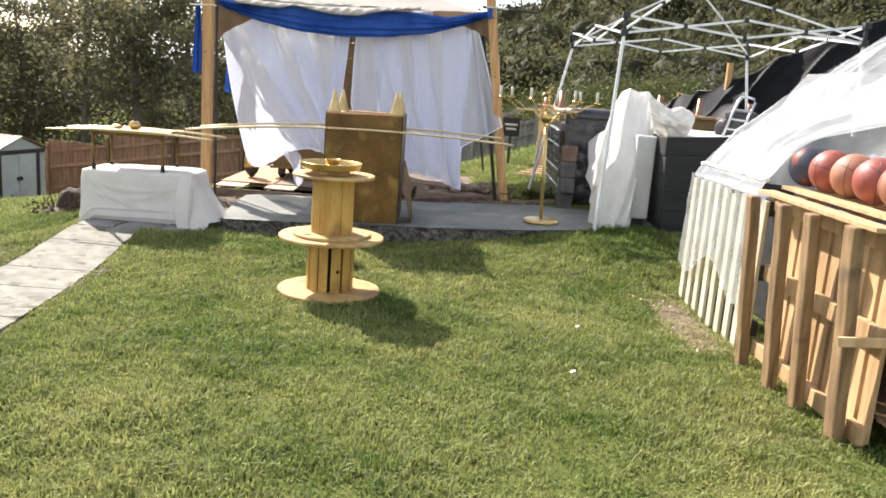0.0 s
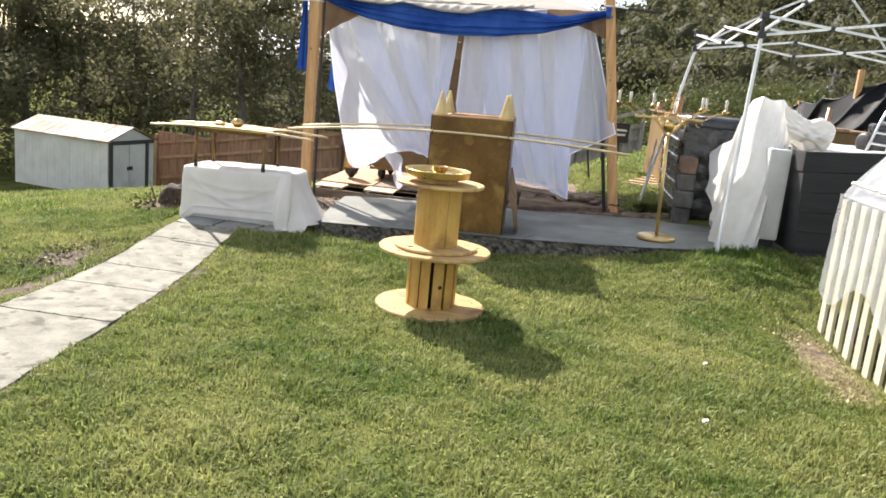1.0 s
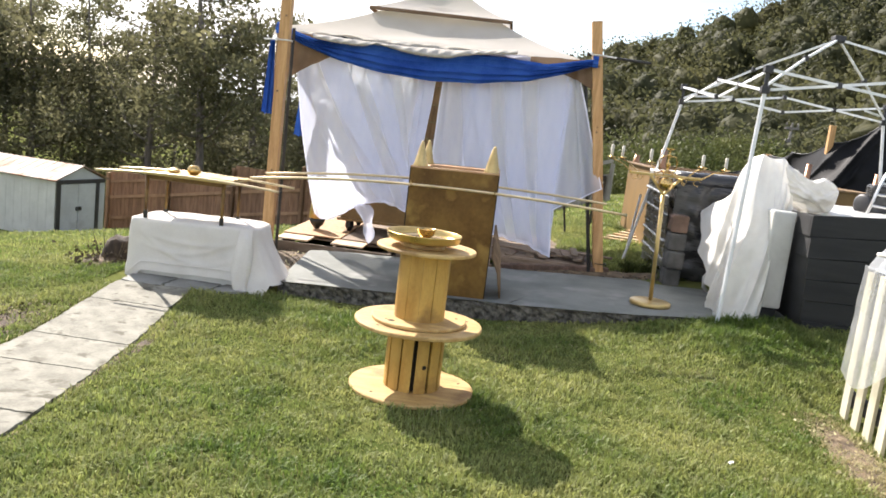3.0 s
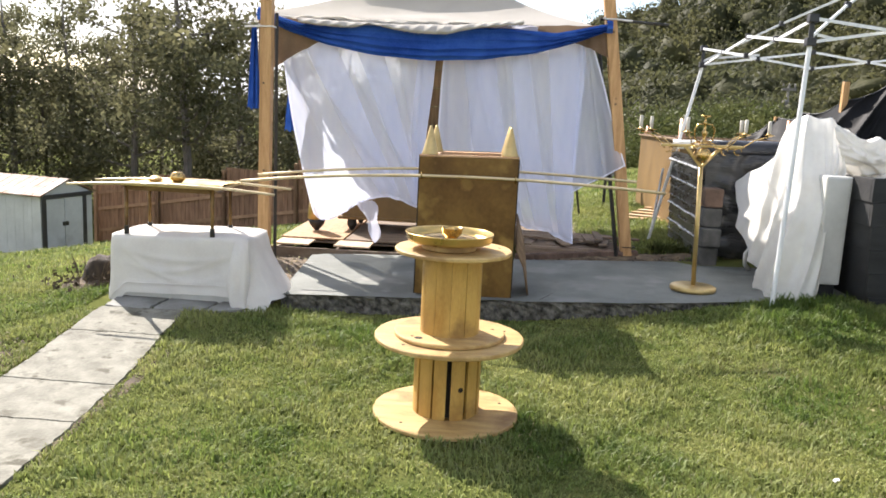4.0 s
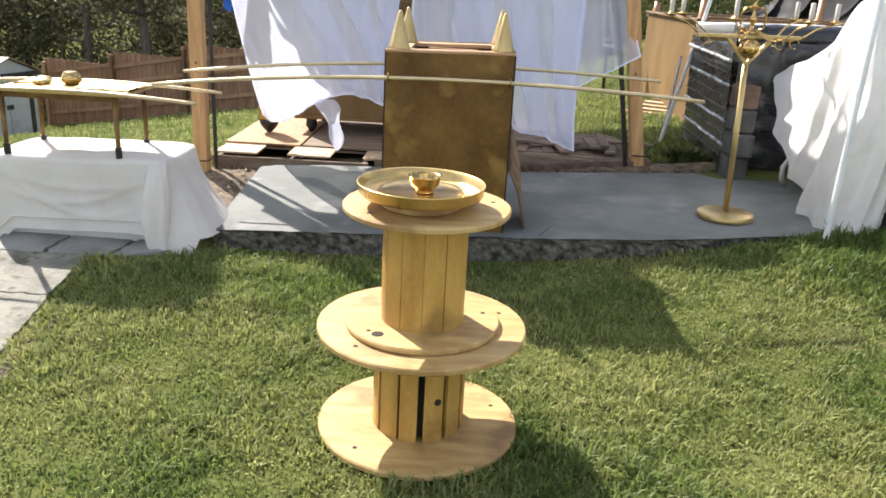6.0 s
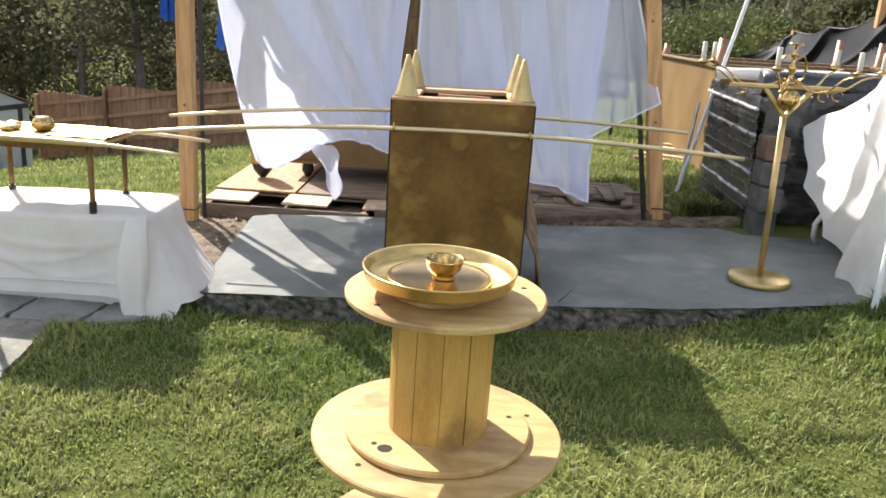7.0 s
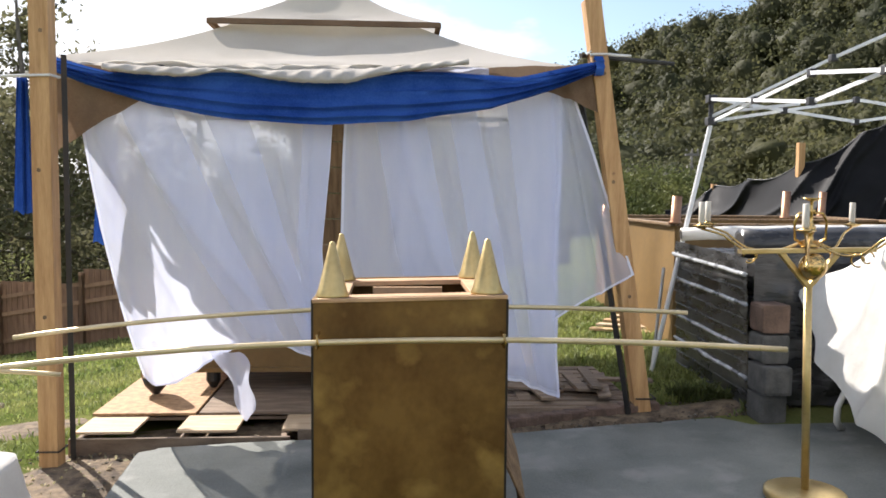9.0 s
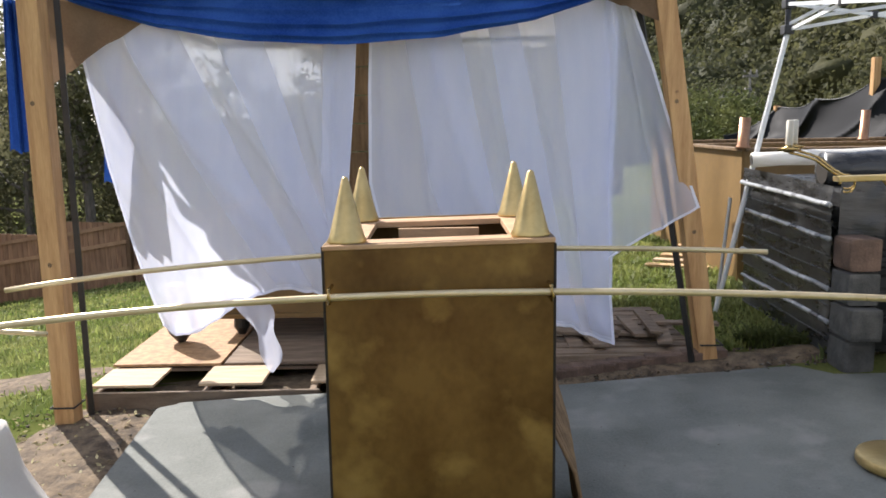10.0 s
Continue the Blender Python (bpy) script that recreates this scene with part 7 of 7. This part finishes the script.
for x0, x1, z, y0, y1 in ((1.80, 1.90, 1.035, 3.3, 4.62), (1.99, 2.08, 1.055, 3.2, 4.75), (2.2, 2.29, 1.055, 3.2, 4.75)):
    bm = bmesh.new()
    box(bm, (x0, y0, z), (x1, y1, z + 0.022), 0.003)
    part("top_board", bm, M_PALLET, pw)
for y in (3.5, 4.0, 4.5):
    bm = bmesh.new()
    box(bm, (1.84, y - 0.05, 1.012), (2.4, y + 0.05, 1.034), 0.003)
    part("cross_board", bm, M_PALLET, pw)
bm = bmesh.new()
bar(bm, (1.775, 3.40, 0.52), (2.5, 3.05, 0.66), 0.02, 0.045, bevel=0.004)
part("brace", bm, M_PALLET, pw)
for k, y in enumerate((4.78, 4.50, 4.24, 4.0, 3.75, 3.48)):
    e = thing("basketball", 2.15, y, 1.077, "worn orange basketball resting on the pallet rack" if k not in (0, 1) else "worn red and dark ball resting under the plastic", "ball", "balls on the rack")
    bm = bmesh.new()
    bmesh.ops.create_uvsphere(bm, u_segments=32, v_segments=18, radius=0.12)
    bmesh.ops.translate(bm, vec=(2.15, y, 1.1985), verts=bm.verts)
    part("ball", bm, M_BALLBLUE if k == 0 else M_BALLRED if k in (1, 3) else M_BALL, e, smooth=True)
    for q, ang in enumerate(((0, 0), (90, 20 * k), (90, 90 + 20 * k))):
        bm = bmesh.new()
        tube(bm, [Vector((0.1205 * math.cos(t), 0.1205 * math.sin(t), 0)) for t in np.linspace(0, 2 * math.pi, 33)], 0.0014, 5, caps=False)
        bmesh.ops.transform(bm, matrix=Matrix.Translation((2.15, y, 1.197)) @ pose(0, 0, 0, ang[0], 15 * k, ang[1]), verts=bm.verts)
        part("seam", bm, M_BLACKJOINT, e)
for k in range(4):
    bm = bmesh.new()
    bmesh.ops.create_uvsphere(bm, u_segments=24, v_segments=14, radius=0.12)
    bmesh.ops.translate(bm, vec=(2.3 + 0.05 * k, 3.3 + 0.26 * k, 0.62 if k % 2 else 0.32), verts=bm.verts)
    solo("stored_ball", bm, M_BALLRED, "red ball stored on a shelf inside the pallet rack", "ball", "stored balls", smooth=True)
for z in (0.19, 0.49):
    bm = bmesh.new()
    box(bm, (2.0, 3.1, z - 0.02), (2.6, 4.6, z), 0.003)
    solo("rack_shelf", bm, M_TIMBER, "dark timber shelf inside the pallet rack", "shelf", "rack shelves")
bm = bmesh.new()
box(bm, (2.62, 2.6, 0.0), (2.66, 6.0, 1.05), 0.004)
part("back_panel", bm, M_BLACKWOOD, pw)

wp = thing("white_slat_wall", 1.9, 5.2, 0.05, "white-painted slatted pallet wrapped in clear plastic", "slat wall")
for i in range(9):
    t = i / 8
    y = 4.68 + 1.18 * t
    x = 1.88 - 0.05 * t
    zg = float(ground_z(x, y))
    bm = bmesh.new()
    box(bm, (x - 0.01, y - 0.04, zg - 0.01), (x + 0.012, y + 0.04, 0.985), 0.003)
    part("slat", bm, M_SLATWHITE, wp)
for z in (0.2, 0.55, 0.94):
    bm = bmesh.new()
    bar(bm, (1.915, 4.64, z), (1.86, 5.9, z), 0.04, 0.09, bevel=0.004)
    part("rail", bm, M_BLACKWOOD, wp)
bm = bmesh.new()
bar(bm, (1.98, 4.64, 1.0), (1.93, 5.9, 1.0), 0.14, 0.02, bevel=0.004)
part("cap_board", bm, M_CAPBOARD, wp, "blue-grey cap board under the plastic")
bm = bmesh.new()
box(bm, (2.30, 4.64, 0.05), (2.32, 5.9, 0.9), 0.003)
part("backing", bm, M_BLACKWOOD, wp)


def wrap_film(u, v):
    y = 4.62 + 1.30 * u
    x = 1.855 - 0.05 * u
    return (x - 0.012 * nz(u * 9, v * 5) - 0.02 * v, y, 1.02 - 0.62 * v - 0.10 * v * math.sin(u * 9) + 0.01 * nz(u * 9, v * 9))


bm = bmesh.new()
sheet(bm, 40, 20, wrap_film)
part("film_wrap", bm, M_CLEARFILM, wp, "clear plastic film over the slats", smooth=True)


HOOP = [(0, 0.0), (0.03, 0.06), (0.25, 0.31), (0.6, 0.60), (1.2, 1.06), (2.6, 1.95)]


def hoop(u, v):
    y = 5.94 - (1.24 + 1.56 * float(smooth(0.06, 0.26, u))) * v
    dx = 2.6 * u
    z = 1.0 + lerp(HOOP, dx) + 0.06 * v * min(1, dx * 2)
    s = v * 1.0 + 0.35 * u + 0.03 * nz(u * 4, v * 4, 2)
    f = 0.0
    for c, d, w in ((0.08, 0.05, 0.02), (0.17, 0.06, 0.03), (0.30, 0.07, 0.025), (0.37, 0.04, 0.015), (0.50, 0.08, 0.03), (0.62, 0.05, 0.02), (0.72, 0.08, 0.035), (0.88, 0.06, 0.02), (1.0, 0.07, 0.03), (1.15, 0.05, 0.02)):
        f += d * math.exp(-abs(s - c) / w) * (0.6 + 0.5 * math.sin(u * 5 + c * 20))
    f += 0.03 * nz(u * 5, v * 12, 3) + 0.012 * nz(u * 20, v * 30, 1)
    return (1.83 + dx, y + 0.03 * nz(u * 9, v * 3), z + f * min(1, dx * 4))


bm = bmesh.new()
sheet(bm, 120, 140, hoop)
hs_ = thing("hoop_sheeting", 1.83, 5.0, 1.0, "clear creased plastic sheeting stretched up over a low hoop house", "plastic sheet")
part("sheet", bm, M_HOOP, hs_, smooth=True)
bm = bmesh.new()
tube(bm, [Vector(hoop(0.02, q / 40)) + Vector((0, 0, 0.004)) for q in range(41)], 0.014, 6)
part("rolled_edge", bm, M_FILM, hs_, "rolled lower edge of the plastic", smooth=True)


def inner_fall(u, v):
    """Plastic hanging down inside the hoop behind the balls."""
    y = 5.90 - 2.75 * u
    z = 1.05 + 0.74 * v
    f = sum(d * math.exp(-abs(u + 0.18 * v - c) / w) for c, d, w in ((0.12, 0.05, 0.02), (0.3, 0.06, 0.03), (0.5, 0.05, 0.02), (0.63, 0.07, 0.03), (0.85, 0.05, 0.02)))
    return (2.31 - 0.36 * float(smooth(4.75, 5.2, y)) + 0.58 * v + f + 0.02 * nz(u * 9, v * 4), y, z + 0.02 * nz(u * 6, v * 3, 2))


bm = bmesh.new()
sheet(bm, 110, 30, inner_fall)
part("inner_fall", bm, M_FALL, hs_, "slack plastic hanging behind the balls", smooth=True)
for y in (5.85, 5.1):
    bm = bmesh.new()
    tube(bm, [(1.83 + 2.6 * u, y, 0.975 + lerp(HOOP, 2.6 * u)) for u in np.linspace(0, 1, 30)], 0.012, 8)
    solo("hoop_pipe", bm, M_ALU, "thin bent pipe holding up the plastic sheeting", "pipe", "hoop pipes", smooth=True)

# chips and stones on the bare soil
cn = 200
cx_, cy_ = rng.uniform(-2.95, -2.15, cn), rng.uniform(7.5, 8.75, cn)
cx2, cy2 = rng.uniform(-0.6, 1.6, 260), rng.uniform(8.75, 9.15, 260)
cx_, cy_ = np.concatenate([cx_, cx2]), np.concatenate([cy_, cy2])
keep = ~((cx_ > -2.24) & (cy_ < 8.72)) | (cx_ > -1)
cx_, cy_ = cx_[keep], cy_[keep]
cz_ = ground_z(cx_, cy_) + 0.02
tet = np.array([[1, 1, 1], [1, -1, -1], [-1, 1, -1], [-1, -1, 1]], float)
sc = rng.uniform(0.004, 0.013, (len(cx_), 1, 1)) * rng.uniform(0.4, 1.2, (len(cx_), 1, 3)) * np.array([1, 1, 0.5])
V = np.stack([cx_, cy_, cz_], -1)[:, None] + tet[None] * sc + rng.normal(0, 0.003, (len(cx_), 4, 3))
F = (np.array([[0, 1, 2], [0, 3, 1], [0, 2, 3], [1, 3, 2]])[None] + (np.arange(len(cx_)) * 4)[:, None, None]).reshape(-1, 3)
tagged(new("stone_chips", fast_mesh("stone_chips", V.reshape(-1, 3), F, M_ROCK)), "small stones and bark chips strewn on bare soil", "stones", kind="stuff")
sx_, sy_ = rng.uniform(-2.0, 1.9, 60), rng.uniform(7.2, 8.65, 60)
sz_ = slab_top(sx_) + 0.004
sc = rng.uniform(0.0015, 0.004, (60, 1, 1)) * rng.uniform(0.5, 1.3, (60, 1, 3)) * np.array([1, 1, 0.4])
V = np.stack([sx_, sy_, sz_], -1)[:, None] + tet[None] * sc
F = (np.array([[0, 1, 2], [0, 3, 1], [0, 2, 3], [1, 3, 2]])[None] + (np.arange(60) * 4)[:, None, None]).reshape(-1, 3)
tagged(new("slab_grit", fast_mesh("slab_grit", V.reshape(-1, 3), F, M_ROCK)), "grit and tiny leaf scraps strewn over the slab", "grit", kind="stuff")
for x, y, r in ((0.888, 4.889, 0.013), (0.728, 4.024, 0.015)):
    bm = bmesh.new()
    z = float(ground_z(x, y)) + 0.035
    sheet(bm, 6, 6, lambda u, v: (x + (u - 0.5) * 2 * r + 0.004 * nz(v * 4, r * 90), y + (v - 0.5) * 1.6 * r, z + 0.010 * nz(u * 4, v * 4, r * 50) + 0.012 * u))
    solo("paper_scrap", bm, M_WHITEBOX, "crumpled white paper scrap lying in the grass", "scrap", "paper scraps", smooth=True)
